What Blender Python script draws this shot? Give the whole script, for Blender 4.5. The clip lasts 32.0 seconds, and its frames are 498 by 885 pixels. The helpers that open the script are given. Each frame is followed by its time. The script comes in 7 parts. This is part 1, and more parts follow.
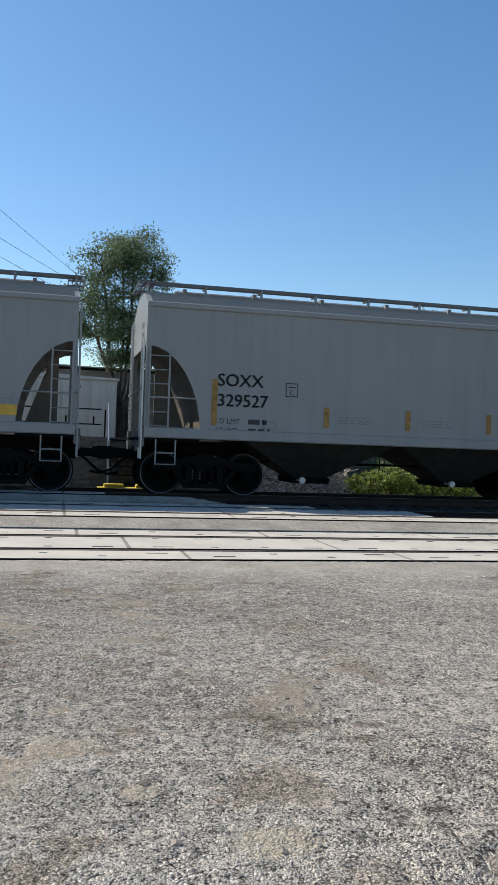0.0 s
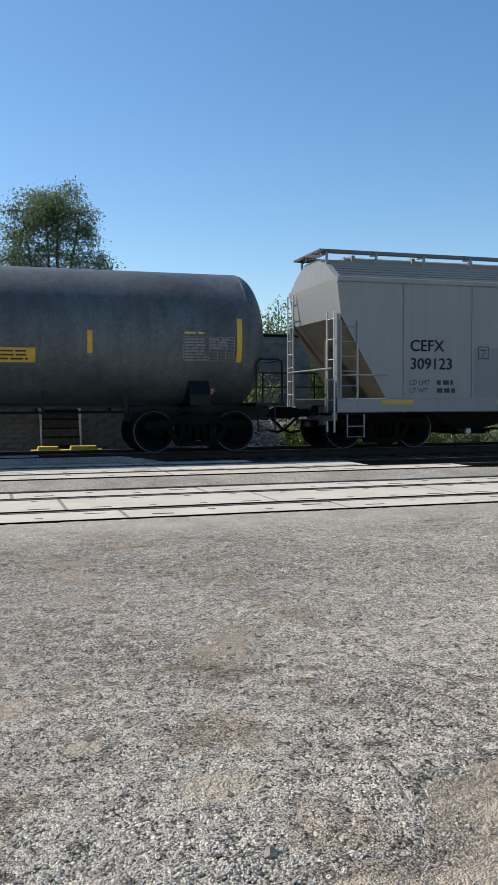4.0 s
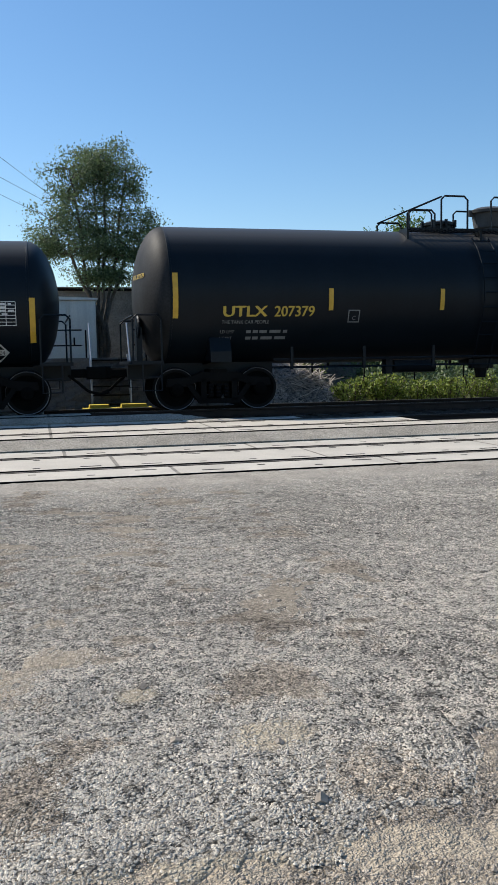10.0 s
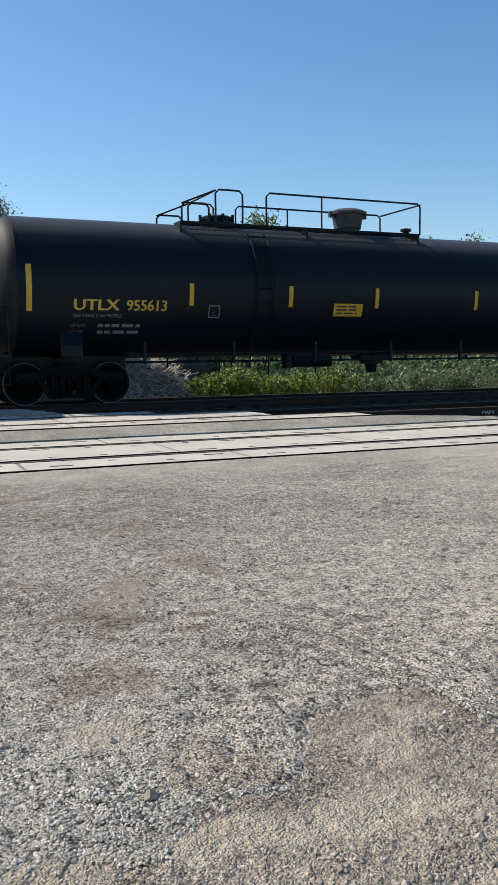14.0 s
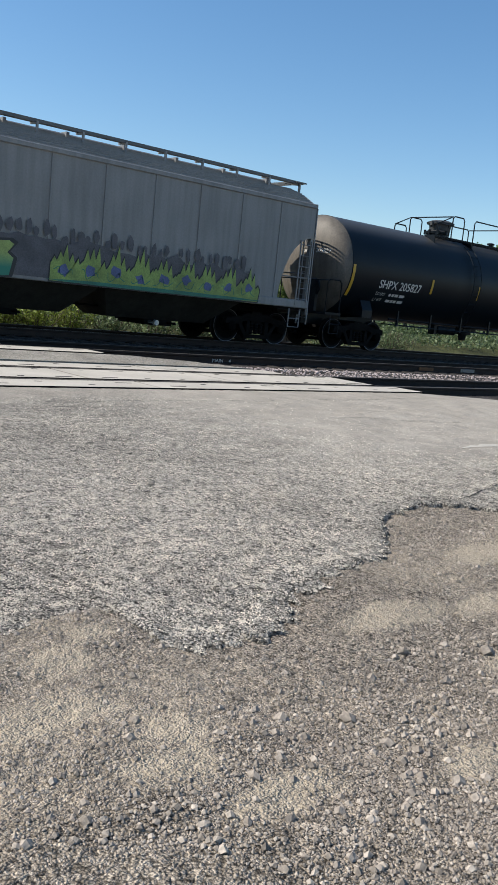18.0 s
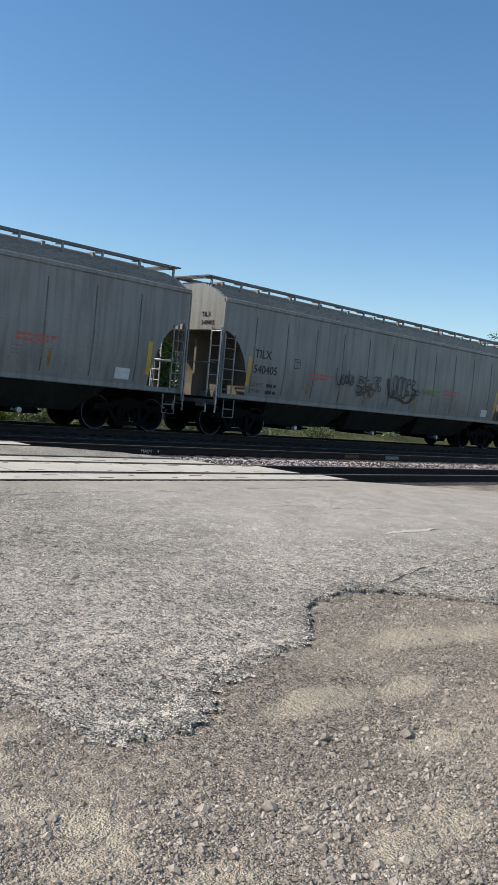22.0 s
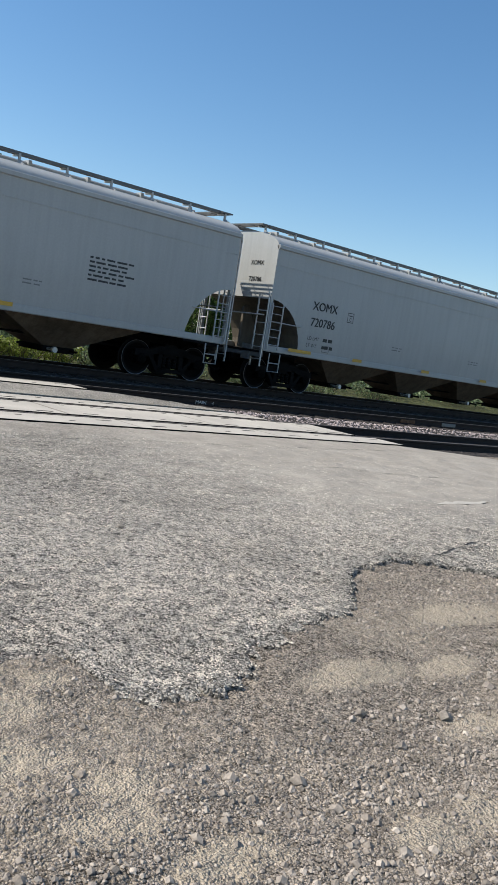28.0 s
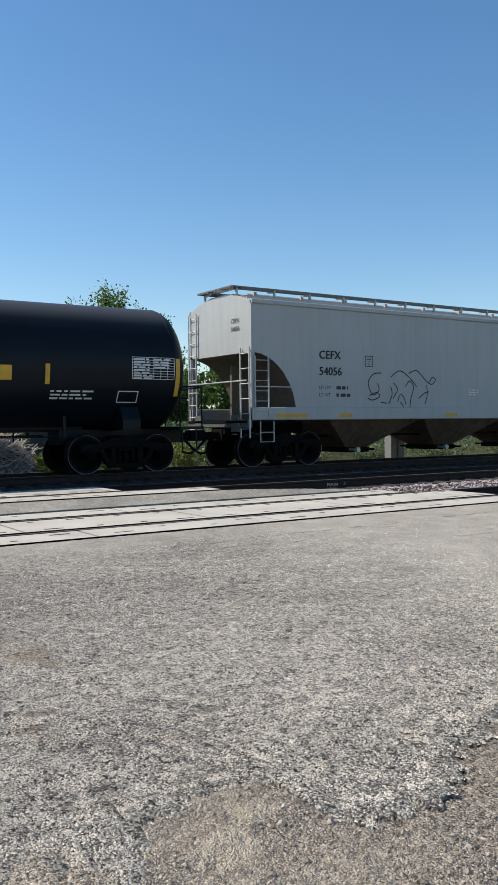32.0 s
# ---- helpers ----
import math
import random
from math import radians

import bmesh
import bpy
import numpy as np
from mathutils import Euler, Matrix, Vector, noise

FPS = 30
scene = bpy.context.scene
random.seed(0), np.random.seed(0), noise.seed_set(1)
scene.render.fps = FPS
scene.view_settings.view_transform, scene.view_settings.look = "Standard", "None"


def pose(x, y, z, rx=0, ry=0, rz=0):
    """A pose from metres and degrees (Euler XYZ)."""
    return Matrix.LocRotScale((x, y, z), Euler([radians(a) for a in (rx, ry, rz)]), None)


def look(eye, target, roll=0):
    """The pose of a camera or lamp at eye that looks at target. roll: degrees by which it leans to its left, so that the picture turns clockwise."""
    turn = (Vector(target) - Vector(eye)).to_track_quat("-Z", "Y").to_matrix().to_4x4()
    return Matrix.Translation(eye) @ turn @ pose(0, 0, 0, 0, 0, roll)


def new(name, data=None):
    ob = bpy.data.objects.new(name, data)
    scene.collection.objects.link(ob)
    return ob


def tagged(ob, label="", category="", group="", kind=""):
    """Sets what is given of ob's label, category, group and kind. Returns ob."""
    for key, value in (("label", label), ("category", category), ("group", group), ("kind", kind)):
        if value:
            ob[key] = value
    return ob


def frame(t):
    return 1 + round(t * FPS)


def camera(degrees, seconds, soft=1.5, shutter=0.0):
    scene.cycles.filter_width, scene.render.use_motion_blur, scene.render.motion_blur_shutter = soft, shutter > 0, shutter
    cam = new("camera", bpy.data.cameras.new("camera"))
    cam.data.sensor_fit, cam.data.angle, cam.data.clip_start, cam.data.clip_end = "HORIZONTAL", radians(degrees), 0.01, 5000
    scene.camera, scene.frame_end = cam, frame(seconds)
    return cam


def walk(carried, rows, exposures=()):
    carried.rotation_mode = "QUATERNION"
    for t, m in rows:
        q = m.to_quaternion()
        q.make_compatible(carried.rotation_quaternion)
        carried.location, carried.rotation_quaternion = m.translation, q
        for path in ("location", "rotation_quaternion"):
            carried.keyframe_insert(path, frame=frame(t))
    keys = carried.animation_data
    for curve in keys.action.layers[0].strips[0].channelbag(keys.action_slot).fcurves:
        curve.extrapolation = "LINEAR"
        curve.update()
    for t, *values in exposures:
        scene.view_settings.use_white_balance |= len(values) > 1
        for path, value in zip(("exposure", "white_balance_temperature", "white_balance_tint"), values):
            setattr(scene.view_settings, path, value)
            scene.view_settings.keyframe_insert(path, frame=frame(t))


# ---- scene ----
cam = camera(32.8, 32.0, soft=1.15)
PATH = [
    (0.0, pose(-0.156, -10.360, 1.315, 90.255, -2.035, -12.892)),
    (0.5, pose(-0.153, -10.359, 1.312, 89.701, -0.712, -14.761)),
    (1.0, pose(-0.150, -10.358, 1.310, 89.036, 0.081, -16.109)),
    (1.5, pose(-0.146, -10.357, 1.307, 88.439, 0.407, -17.145)),
    (2.0, pose(-0.143, -10.356, 1.305, 88.062, 0.131, -17.792)),
    (2.5, pose(-0.139, -10.354, 1.302, 87.835, 0.120, -18.132)),
    (3.0, pose(-0.136, -10.353, 1.300, 87.600, 0.710, -18.212)),
    (3.5, pose(-0.132, -10.352, 1.297, 87.456, 0.510, -17.708)),
    (5.5, pose(-0.119, -10.348, 1.287, 86.693, 0.506, -16.345)),
    (6.0, pose(-0.115, -10.347, 1.285, 86.255, 0.645, -16.111)),
    (6.5, pose(-0.116, -10.346, 1.284, 85.950, 0.592, -16.002)),
    (7.0, pose(-0.117, -10.346, 1.283, 85.732, 0.525, -15.686)),
    (7.5, pose(-0.118, -10.345, 1.282, 85.538, 0.459, -15.373)),
    (8.0, pose(-0.119, -10.345, 1.281, 85.415, 0.545, -15.055)),
    (8.5, pose(-0.120, -10.344, 1.280, 85.207, 0.437, -14.844)),
    (9.0, pose(-0.121, -10.343, 1.280, 84.995, 0.365, -14.656)),
    (9.5, pose(-0.122, -10.343, 1.279, 84.638, 0.613, -14.386)),
    (10.0, pose(-0.123, -10.342, 1.278, 84.484, 0.978, -13.918)),
    (10.5, pose(-0.123, -10.342, 1.277, 84.614, 1.107, -13.586)),
    (11.0, pose(-0.124, -10.341, 1.276, 85.073, 1.273, -13.811)),
    (11.5, pose(-0.125, -10.340, 1.275, 85.359, 0.876, -14.935)),
    (12.0, pose(-0.126, -10.340, 1.275, 85.296, 0.498, -16.389)),
    (12.5, pose(-0.101, -10.341, 1.272, 85.014, 0.993, -17.770)),
    (13.0, pose(-0.076, -10.343, 1.270, 84.536, 1.525, -19.334)),
    (13.5, pose(-0.051, -10.345, 1.268, 84.186, 1.751, -21.264)),
    (14.0, pose(-0.026, -10.346, 1.266, 84.062, 0.505, -23.430)),
    (14.5, pose(-0.001, -10.348, 1.263, 83.886, -0.378, -27.381)),
    (15.0, pose(0.024, -10.350, 1.261, 83.570, -2.201, -30.621)),
    (15.5, pose(0.049, -10.351, 1.259, 83.025, -4.862, -33.209)),
    (17.5, pose(0.044, -10.467, 1.264, 81.512, -6.094, -39.122)),
    (18.0, pose(0.059, -10.516, 1.245, 80.868, -5.677, -40.410)),
    (18.5, pose(0.072, -10.545, 1.246, 80.516, -5.066, -41.141)),
    (19.0, pose(0.066, -10.549, 1.244, 80.674, -4.635, -40.859)),
    (19.5, pose(0.044, -10.541, 1.253, 81.617, -4.402, -40.201)),
    (20.0, pose(0.031, -10.552, 1.262, 83.079, -4.548, -39.782)),
    (20.5, pose(0.027, -10.582, 1.268, 84.705, -5.067, -40.437)),
    (21.0, pose(0.015, -10.597, 1.271, 86.091, -5.169, -41.890)),
    (21.5, pose(0.002, -10.595, 1.269, 86.969, -5.208, -43.562)),
    (22.0, pose(0.021, -10.618, 1.267, 87.340, -5.259, -45.171)),
    (22.5, pose(0.030, -10.614, 1.269, 87.439, -4.847, -45.891)),
    (23.0, pose(0.033, -10.610, 1.268, 87.194, -4.472, -45.818)),
    (23.5, pose(0.040, -10.614, 1.259, 86.625, -4.190, -45.800)),
    (24.0, pose(0.055, -10.618, 1.256, 85.724, -3.796, -45.724)),
    (24.5, pose(0.083, -10.640, 1.258, 84.455, -3.409, -46.314)),
    (26.5, pose(0.101, -10.617, 1.291, 78.524, -10.160, -45.236)),
    (27.0, pose(0.081, -10.589, 1.280, 77.872, -12.808, -42.030)),
    (27.5, pose(0.083, -10.567, 1.275, 78.828, -12.417, -39.012)),
    (28.0, pose(0.095, -10.545, 1.293, 83.793, -8.809, -41.206)),
    (28.5, pose(0.114, -10.536, 1.317, 88.129, -4.947, -47.374)),
    (29.0, pose(0.104, -10.519, 1.324, 88.776, 0.935, -53.151)),
    (29.5, pose(0.080, -10.484, 1.323, 87.764, 5.683, -51.004)),
    (30.0, pose(0.085, -10.438, 1.358, 84.385, 5.809, -45.758)),
    (30.5, pose(0.082, -10.445, 1.353, 82.735, 3.228, -44.030)),
    (31.0, pose(0.044, -10.426, 1.347, 84.037, 1.571, -34.844)),
    (31.5, pose(0.022, -10.418, 1.353, 86.649, 0.757, -31.813)),
    (32.0, pose(0.006, -10.411, 1.364, 88.712, 0.582, -33.392)),
]
walk(cam, PATH)

# ---- world, sun, exposure ----
SUN_DIR = Vector((-0.60, 0.48, 0.80)).normalized()
world = bpy.data.worlds.new("world")
scene.world = world
world.use_nodes = True
wn = world.node_tree
sky = wn.nodes.new("ShaderNodeTexSky")
sky.sky_type = "NISHITA"
sky.sun_disc = False
sky.sun_elevation = math.asin(SUN_DIR.z)
sky.sun_rotation = math.atan2(SUN_DIR.x, SUN_DIR.y)
sky.air_density, sky.dust_density, sky.ozone_density = 1.0, 0.4, 2.0
bg = wn.nodes["Background"]
bg.inputs[1].default_value = 0.125
hue = wn.nodes.new("ShaderNodeHueSaturation")
hue.inputs["Saturation"].default_value = 1.22
hue.inputs["Hue"].default_value = 0.498
wn.links.new(sky.outputs[0], hue.inputs["Color"])
wn.links.new(hue.outputs[0], bg.inputs[0])
sun = new("sun", bpy.data.lights.new("sun", "SUN"))
sun.data.energy, sun.data.angle, sun.data.color = 5.0, radians(0.5), (1.0, 0.93, 0.82)
sun.matrix_world = look((-30, 30, 50), Vector((-30, 30, 50)) - SUN_DIR)
scene.view_settings.exposure = 0.25

# ---- plan ----
Z2, Z3 = 0.13, 0.26          # rail heads of the middle and far track
Y1, Y2, Y3 = 0.75, 4.69, 8.16  # track centres
GAUGE = 1.5                   # between rail head centres


def travel(t):
    """How far the train has gone at t seconds."""
    return 0.25 + 7.58 * t + 0.0265 * t * t


# ---- materials ----
def material(name, base, rough=0.6, metal=0.0, var=0.12, scale=3.0, fine=60.0, bump=0.1, tint=None, streak=0.0, spec=0.5, coords="Object", island=0.0):
    """Base colour with two scales of variation, grain bump and optional vertical dirt streaks."""
    m = bpy.data.materials.new(name)
    m.use_nodes = True
    nt = m.node_tree
    b = nt.nodes["Principled BSDF"]
    b.inputs["Roughness"].default_value = rough
    b.inputs["Metallic"].default_value = metal
    b.inputs["Specular IOR Level"].default_value = spec
    tc = nt.nodes.new("ShaderNodeTexCoord")
    out = tc.outputs[coords]
    big, small = nt.nodes.new("ShaderNodeTexNoise"), nt.nodes.new("ShaderNodeTexNoise")
    for n, s, d in ((big, scale, 5), (small, fine, 3)):
        n.inputs["Scale"].default_value = s
        n.inputs["Detail"].default_value = d
        nt.links.new(out, n.inputs["Vector"])
    ramp = nt.nodes.new("ShaderNodeValToRGB")
    dark = tint or tuple(c * (1 - 2.2 * var) for c in base)
    ramp.color_ramp.elements[0].position, ramp.color_ramp.elements[1].position = 0.3, 0.68
    ramp.color_ramp.elements[0].color = (*dark, 1)
    ramp.color_ramp.elements[1].color = (*base, 1)
    nt.links.new(big.outputs[0], ramp.inputs[0])
    mix = nt.nodes.new("ShaderNodeMix")
    mix.data_type, mix.blend_type = "RGBA", "MULTIPLY"
    mix.inputs[0].default_value = 1.0
    r2 = nt.nodes.new("ShaderNodeMapRange")
    r2.inputs[1].default_value, r2.inputs[2].default_value = 0.25, 0.75
    r2.inputs[3].default_value, r2.inputs[4].default_value = 1 - 1.6 * var, 1 + 0.8 * var
    nt.links.new(small.outputs[0], r2.inputs[0])
    nt.links.new(ramp.outputs[0], mix.inputs[6])
    nt.links.new(r2.outputs[0], mix.inputs[7])
    col = mix.outputs[2]
    if streak:
        mp = nt.nodes.new("ShaderNodeMapping")
        mp.inputs["Scale"].default_value = (5.0, 5.0, 0.35)
        nt.links.new(out, mp.inputs[0])
        sn = nt.nodes.new("ShaderNodeTexNoise")
        sn.inputs["Scale"].default_value, sn.inputs["Detail"].default_value = 1.3, 6
        nt.links.new(mp.outputs[0], sn.inputs["Vector"])
        r3 = nt.nodes.new("ShaderNodeMapRange")
        r3.inputs[1].default_value, r3.inputs[2].default_value = 0.42, 0.7
        r3.inputs[3].default_value, r3.inputs[4].default_value = 1.0, 1.0 - streak
        nt.links.new(sn.outputs[0], r3.inputs[0])
        mx = nt.nodes.new("ShaderNodeMix")
        mx.data_type, mx.blend_type = "RGBA", "MULTIPLY"
        mx.inputs[0].default_value = 1.0
        nt.links.new(col, mx.inputs[6])
        nt.links.new(r3.outputs[0], mx.inputs[7])
        col = mx.outputs[2]
    if island:
        g = nt.nodes.new("ShaderNodeNewGeometry")
        r4 = nt.nodes.new("ShaderNodeMapRange")
        r4.inputs[3].default_value, r4.inputs[4].default_value = 1 - island, 1 + island
        nt.links.new(g.outputs["Random Per Island"], r4.inputs[0])
        mx = nt.nodes.new("ShaderNodeMix")
        mx.data_type, mx.blend_type = "RGBA", "MULTIPLY"
        mx.inputs[0].default_value = 1.0
        nt.links.new(col, mx.inputs[6])
        nt.links.new(r4.outputs[0], mx.inputs[7])
        col = mx.outputs[2]
    nt.links.new(col, b.inputs["Base Color"])
    if bump:
        bp = nt.nodes.new("ShaderNodeBump")
        bp.inputs["Strength"].default_value = bump
        bp.inputs["Distance"].default_value = 0.02
        nt.links.new(small.outputs[0], bp.inputs["Height"])
        nt.links.new(bp.outputs[0], b.inputs["Normal"])
    return m


def paved(name, light, dark, cell, rough, wear, wear_scale, sand=None, sand_at=0.62, relief=1.0, gap=0.5, pit=0.7):
    """Crushed stone in a darker binder: grains of their own grey, relief at four scales, worn patches, drifts of sand;
    small shadows between grains are put into the colour.
    """
    m = bpy.data.materials.new(name)
    m.use_nodes = True
    nt = m.node_tree
    b = nt.nodes["Principled BSDF"]
    b.inputs["Roughness"].default_value = 0.95
    b.inputs["Specular IOR Level"].default_value = 0.15
    tc = nt.nodes.new("ShaderNodeTexCoord")

    def node(kind, **inputs):
        n = nt.nodes.new(kind)
        for k, v in inputs.items():
            n.inputs[k].default_value = v
        return n

    def mix(kind, a, c, f=1.0):
        n = nt.nodes.new("ShaderNodeMix")
        n.data_type, n.blend_type = "RGBA", kind
        if isinstance(f, float):
            n.inputs[0].default_value = f
        else:
            nt.links.new(f, n.inputs[0])
        for k, v in ((6, a), (7, c)):
            if isinstance(v, tuple):
                n.inputs[k].default_value = (*v, 1)
            else:
                nt.links.new(v, n.inputs[k])
        return n.outputs[2]

    def span(src, a, c, lo, hi):
        n = nt.nodes.new("ShaderNodeMapRange")
        for k, v in enumerate((a, c, lo, hi)):
            n.inputs[k + 1].default_value = v
        nt.links.new(src, n.inputs[0])
        return n.outputs[0]

    def total(*srcs):
        out = srcs[0]
        for v in srcs[1:]:
            n = nt.nodes.new("ShaderNodeMath")
            n.operation = "ADD"
            nt.links.new(out, n.inputs[0])
            nt.links.new(v, n.inputs[1])
            out = n.outputs[0]
        return out

    warp = node("ShaderNodeTexNoise", Scale=cell * 0.5, Detail=3.0)
    nt.links.new(tc.outputs["Object"], warp.inputs["Vector"])
    wv = nt.nodes.new("ShaderNodeVectorMath")
    wv.operation = "SCALE"
    wv.inputs["Scale"].default_value = 1.4 / cell
    nt.links.new(warp.outputs["Color"], wv.inputs[0])
    ad = nt.nodes.new("ShaderNodeVectorMath")
    nt.links.new(tc.outputs["Object"], ad.inputs[0])
    nt.links.new(wv.outputs[0], ad.inputs[1])
    v1, v2 = node("ShaderNodeTexVoronoi", Scale=cell), node("ShaderNodeTexVoronoi", Scale=cell * 0.37)
    n1, n2 = node("ShaderNodeTexNoise", Scale=wear_scale, Detail=7.0), node("ShaderNodeTexNoise", Scale=wear_scale * 5.3, Detail=6.0)
    n3, n4, n5 = node("ShaderNodeTexNoise", Scale=cell * 1.7, Detail=3.0), node("ShaderNodeTexNoise", Scale=rough, Detail=6.0, Roughness=0.62), node("ShaderNodeTexNoise", Scale=rough * 0.22, Detail=3.0)
    for n in (v1, v2):
        nt.links.new(ad.outputs[0], n.inputs["Vector"])
    for n in (n1, n2, n3, n4, n5):
        nt.links.new(tc.outputs["Object"], n.inputs["Vector"])
    c1, c2 = nt.nodes.new("ShaderNodeSeparateColor"), nt.nodes.new("ShaderNodeSeparateColor")
    nt.links.new(v1.outputs["Color"], c1.inputs[0])
    nt.links.new(v2.outputs["Color"], c2.inputs[0])
    tone = nt.nodes.new("ShaderNodeValToRGB")
    e = tone.color_ramp.elements
    blend = lambda f: (*tuple(f * a + (1 - f) * c for a, c in zip(light, dark)), 1)
    e[0].position, e[0].color = 0.0, blend(0.0)
    e[1].position, e[1].color = 1.0, blend(1.0)
    for p, f in ((0.12, 0.42), (0.75, 0.62)):
        e.new(p).color = blend(f)
    nt.links.new(c1.outputs[0], tone.inputs[0])
    col = mix("MIX", tone.outputs[0], light, span(c2.outputs[1], 0.86, 0.88, 0.0, 0.6))
    col = mix("MIX", col, dark, span(c2.outputs[0], 0.93, 0.95, 0.0, 0.7))
    # Cell rims darkened: the small shadows between grains are put into the colour.
    col = mix("MULTIPLY", col, span(v1.outputs["Distance"], 0.45, 0.8, 1.0, gap))
    col = mix("MULTIPLY", col, span(n1.outputs[0], 0.35, 0.62, wear, 1.1))
    col = mix("MULTIPLY", col, span(n2.outputs[0], 0.3, 0.7, 0.80, 1.12))
    # Noise hollows darkened in the colour to stand in for small cast shadows.
    pit_shade = node("ShaderNodeTexNoise", Scale=rough * 1.5, Detail=4.0, Roughness=0.7)
    nt.links.new(tc.outputs["Object"], pit_shade.inputs["Vector"])
    col = mix("MULTIPLY", col, span(pit_shade.outputs[0], 0.36, 0.52, pit, 1.08))
    if sand:
        at = nt.nodes.new("ShaderNodeTexNoise")
        at.inputs["Scale"].default_value, at.inputs["Detail"].default_value = wear_scale * 1.9, 6
        of = nt.nodes.new("ShaderNodeVectorMath")
        of.inputs[1].default_value = (31.7, 12.3, 5.1)
        nt.links.new(tc.outputs["Object"], of.inputs[0])
        nt.links.new(of.outputs[0], at.inputs["Vector"])
        drift = nt.nodes.new("ShaderNodeAttribute")
        drift.attribute_name = "sand"
        fine = total(drift.outputs["Fac"], span(n2.outputs[0], 0.0, 1.0, -0.35, 0.35), span(n3.outputs[0], 0.0, 1.0, -0.25, 0.25))
        bare = mix("MULTIPLY", sand, span(n3.outputs[0], 0.3, 0.7, 0.78, 1.14))
        col = mix("MIX", col, bare, span(at.outputs[0], sand_at, sand_at + 0.16, 0.0, 0.55))
        col = mix("MIX", col, bare, span(fine, 0.2, 0.75, 0.0, 0.72))
    col = mix("MULTIPLY", col, span(n3.outputs[0], 0.25, 0.75, 0.8, 1.18))
    k = relief
    even = nt.nodes.new("ShaderNodeAttribute")
    even.attribute_name = "even"
    if sand:
        tight = mix("MULTIPLY", tuple(0.42 * v for v in light), mix("MULTIPLY", span(n2.outputs[0], 0.3, 0.7, 0.86, 1.1), span(n3.outputs[0], 0.3, 0.7, 0.8, 1.15)))
        col = mix("MIX", col, tight, even.outputs["Fac"])
    nt.links.new(col, b.inputs["Base Color"])
    h = total(span(v1.outputs["Distance"], 0.0, 0.8, 0.55 * k / cell, 0.0), span(v2.outputs["Distance"], 0.0, 0.8, 0.3 * k / cell, 0.0), span(n4.outputs[0], 0.0, 1.0, 0.0, 0.62 * k / rough), span(n5.outputs[0], 0.0, 1.0, 0.0, 0.9 * k / rough))
    bp = nt.nodes.new("ShaderNodeBump")
    bp.inputs["Strength"].default_value, bp.inputs["Distance"].default_value = 1.0, 1.0
    nt.links.new(h, bp.inputs["Height"])
    nt.links.new(span(even.outputs["Fac"], 0.0, 1.0, 1.0, 0.25), bp.inputs["Strength"])
    nt.links.new(bp.outputs[0], b.inputs["Normal"])
    return m


STRIP = paved("asphalt_strip", (0.48, 0.445, 0.385), (0.2, 0.185, 0.16), 110, 30, 0.85, 0.5, None, 0.6, 0.9, 0.6, 0.85)
ASPHALT = paved("asphalt", (0.80, 0.735, 0.635), (0.075, 0.069, 0.06), 92, 24, 0.74, 0.42, (0.55, 0.47, 0.35), 0.70, 2.4, 0.22, 0.42)
GRAIN = material("asphalt_grain", (0.73, 0.655, 0.545), 0.95, var=0.1, scale=2.0, fine=90, bump=0.0, island=0.28, spec=0.1)
DIRT = paved("dirt", (0.72, 0.615, 0.495), (0.12, 0.102, 0.08), 120, 22, 0.78, 0.5, (0.60, 0.51, 0.39), 0.50, 2.6, 0.26, 0.45)
SCRUB = paved("scrub_ground", (0.16, 0.17, 0.07), (0.04, 0.045, 0.02), 40, 6, 0.6, 0.3, None, 0.6, 1.2, 0.4)
BALLAST = paved("ballast", (0.13, 0.118, 0.11), (0.03, 0.027, 0.025), 22, 5, 0.7, 0.4, None, 0.6, 1.3)
RUBBLE = paved("rubble", (0.52, 0.48, 0.44), (0.07, 0.062, 0.055), 24, 5, 0.7, 0.4, None, 0.6, 1.3)
STONE = material("stone", (0.43, 0.375, 0.315), 0.95, var=0.2, scale=14, fine=90, bump=0.2, island=0.4, spec=0.12)
PINK_STONE = material("pink_stone", (0.50, 0.42, 0.40), 0.9, var=0.2, scale=14, fine=90, bump=0.2, island=0.45)
CONCRETE = material("concrete", (0.50, 0.465, 0.405), 0.85, var=0.10, scale=1.2, fine=45, bump=0.12)
DARK_HOLE = material("dark_hole", (0.035, 0.033, 0.03), 0.9, var=0.2)
RAIL_RUST = material("rail_rust", (0.035, 0.022, 0.017), 0.8, 0.2, 0.2, 6, 80, 0.2)
RAIL_TOP = material("rail_top", (0.16, 0.14, 0.12), 0.5, 0.4, 0.08, 6, 80, 0.05)
TIMBER = material("tie_timber", (0.05, 0.042, 0.035), 0.9, var=0.25, scale=4, fine=50, bump=0.4)
GREY_PAINT = material("grey_paint", (0.245, 0.25, 0.245), 0.42, var=0.035, scale=0.7, fine=20, bump=0.02, streak=0.07)
PALE_PAINT = material("pale_paint", (0.39, 0.40, 0.39), 0.42, var=0.035, scale=0.7, fine=20, bump=0.02, streak=0.08)
WORN_PAINT = material("worn_paint", (0.25, 0.25, 0.245), 0.5, var=0.07, scale=0.9, fine=22, bump=0.03, streak=0.2)
BEIGE_PAINT = material("beige_paint", (0.255, 0.25, 0.23), 0.48, var=0.08, scale=0.8, fine=22, bump=0.03, streak=0.3)
SEAM_GRIME = material("seam_grime", (0.195, 0.19, 0.172), 0.7, var=0.25, scale=1.6, fine=25, bump=0.03, streak=0.4)
CABINET_GREY = material("cabinet_grey", (0.24, 0.245, 0.24), 0.5, 0.2, 0.1, 4, 60, 0.05)
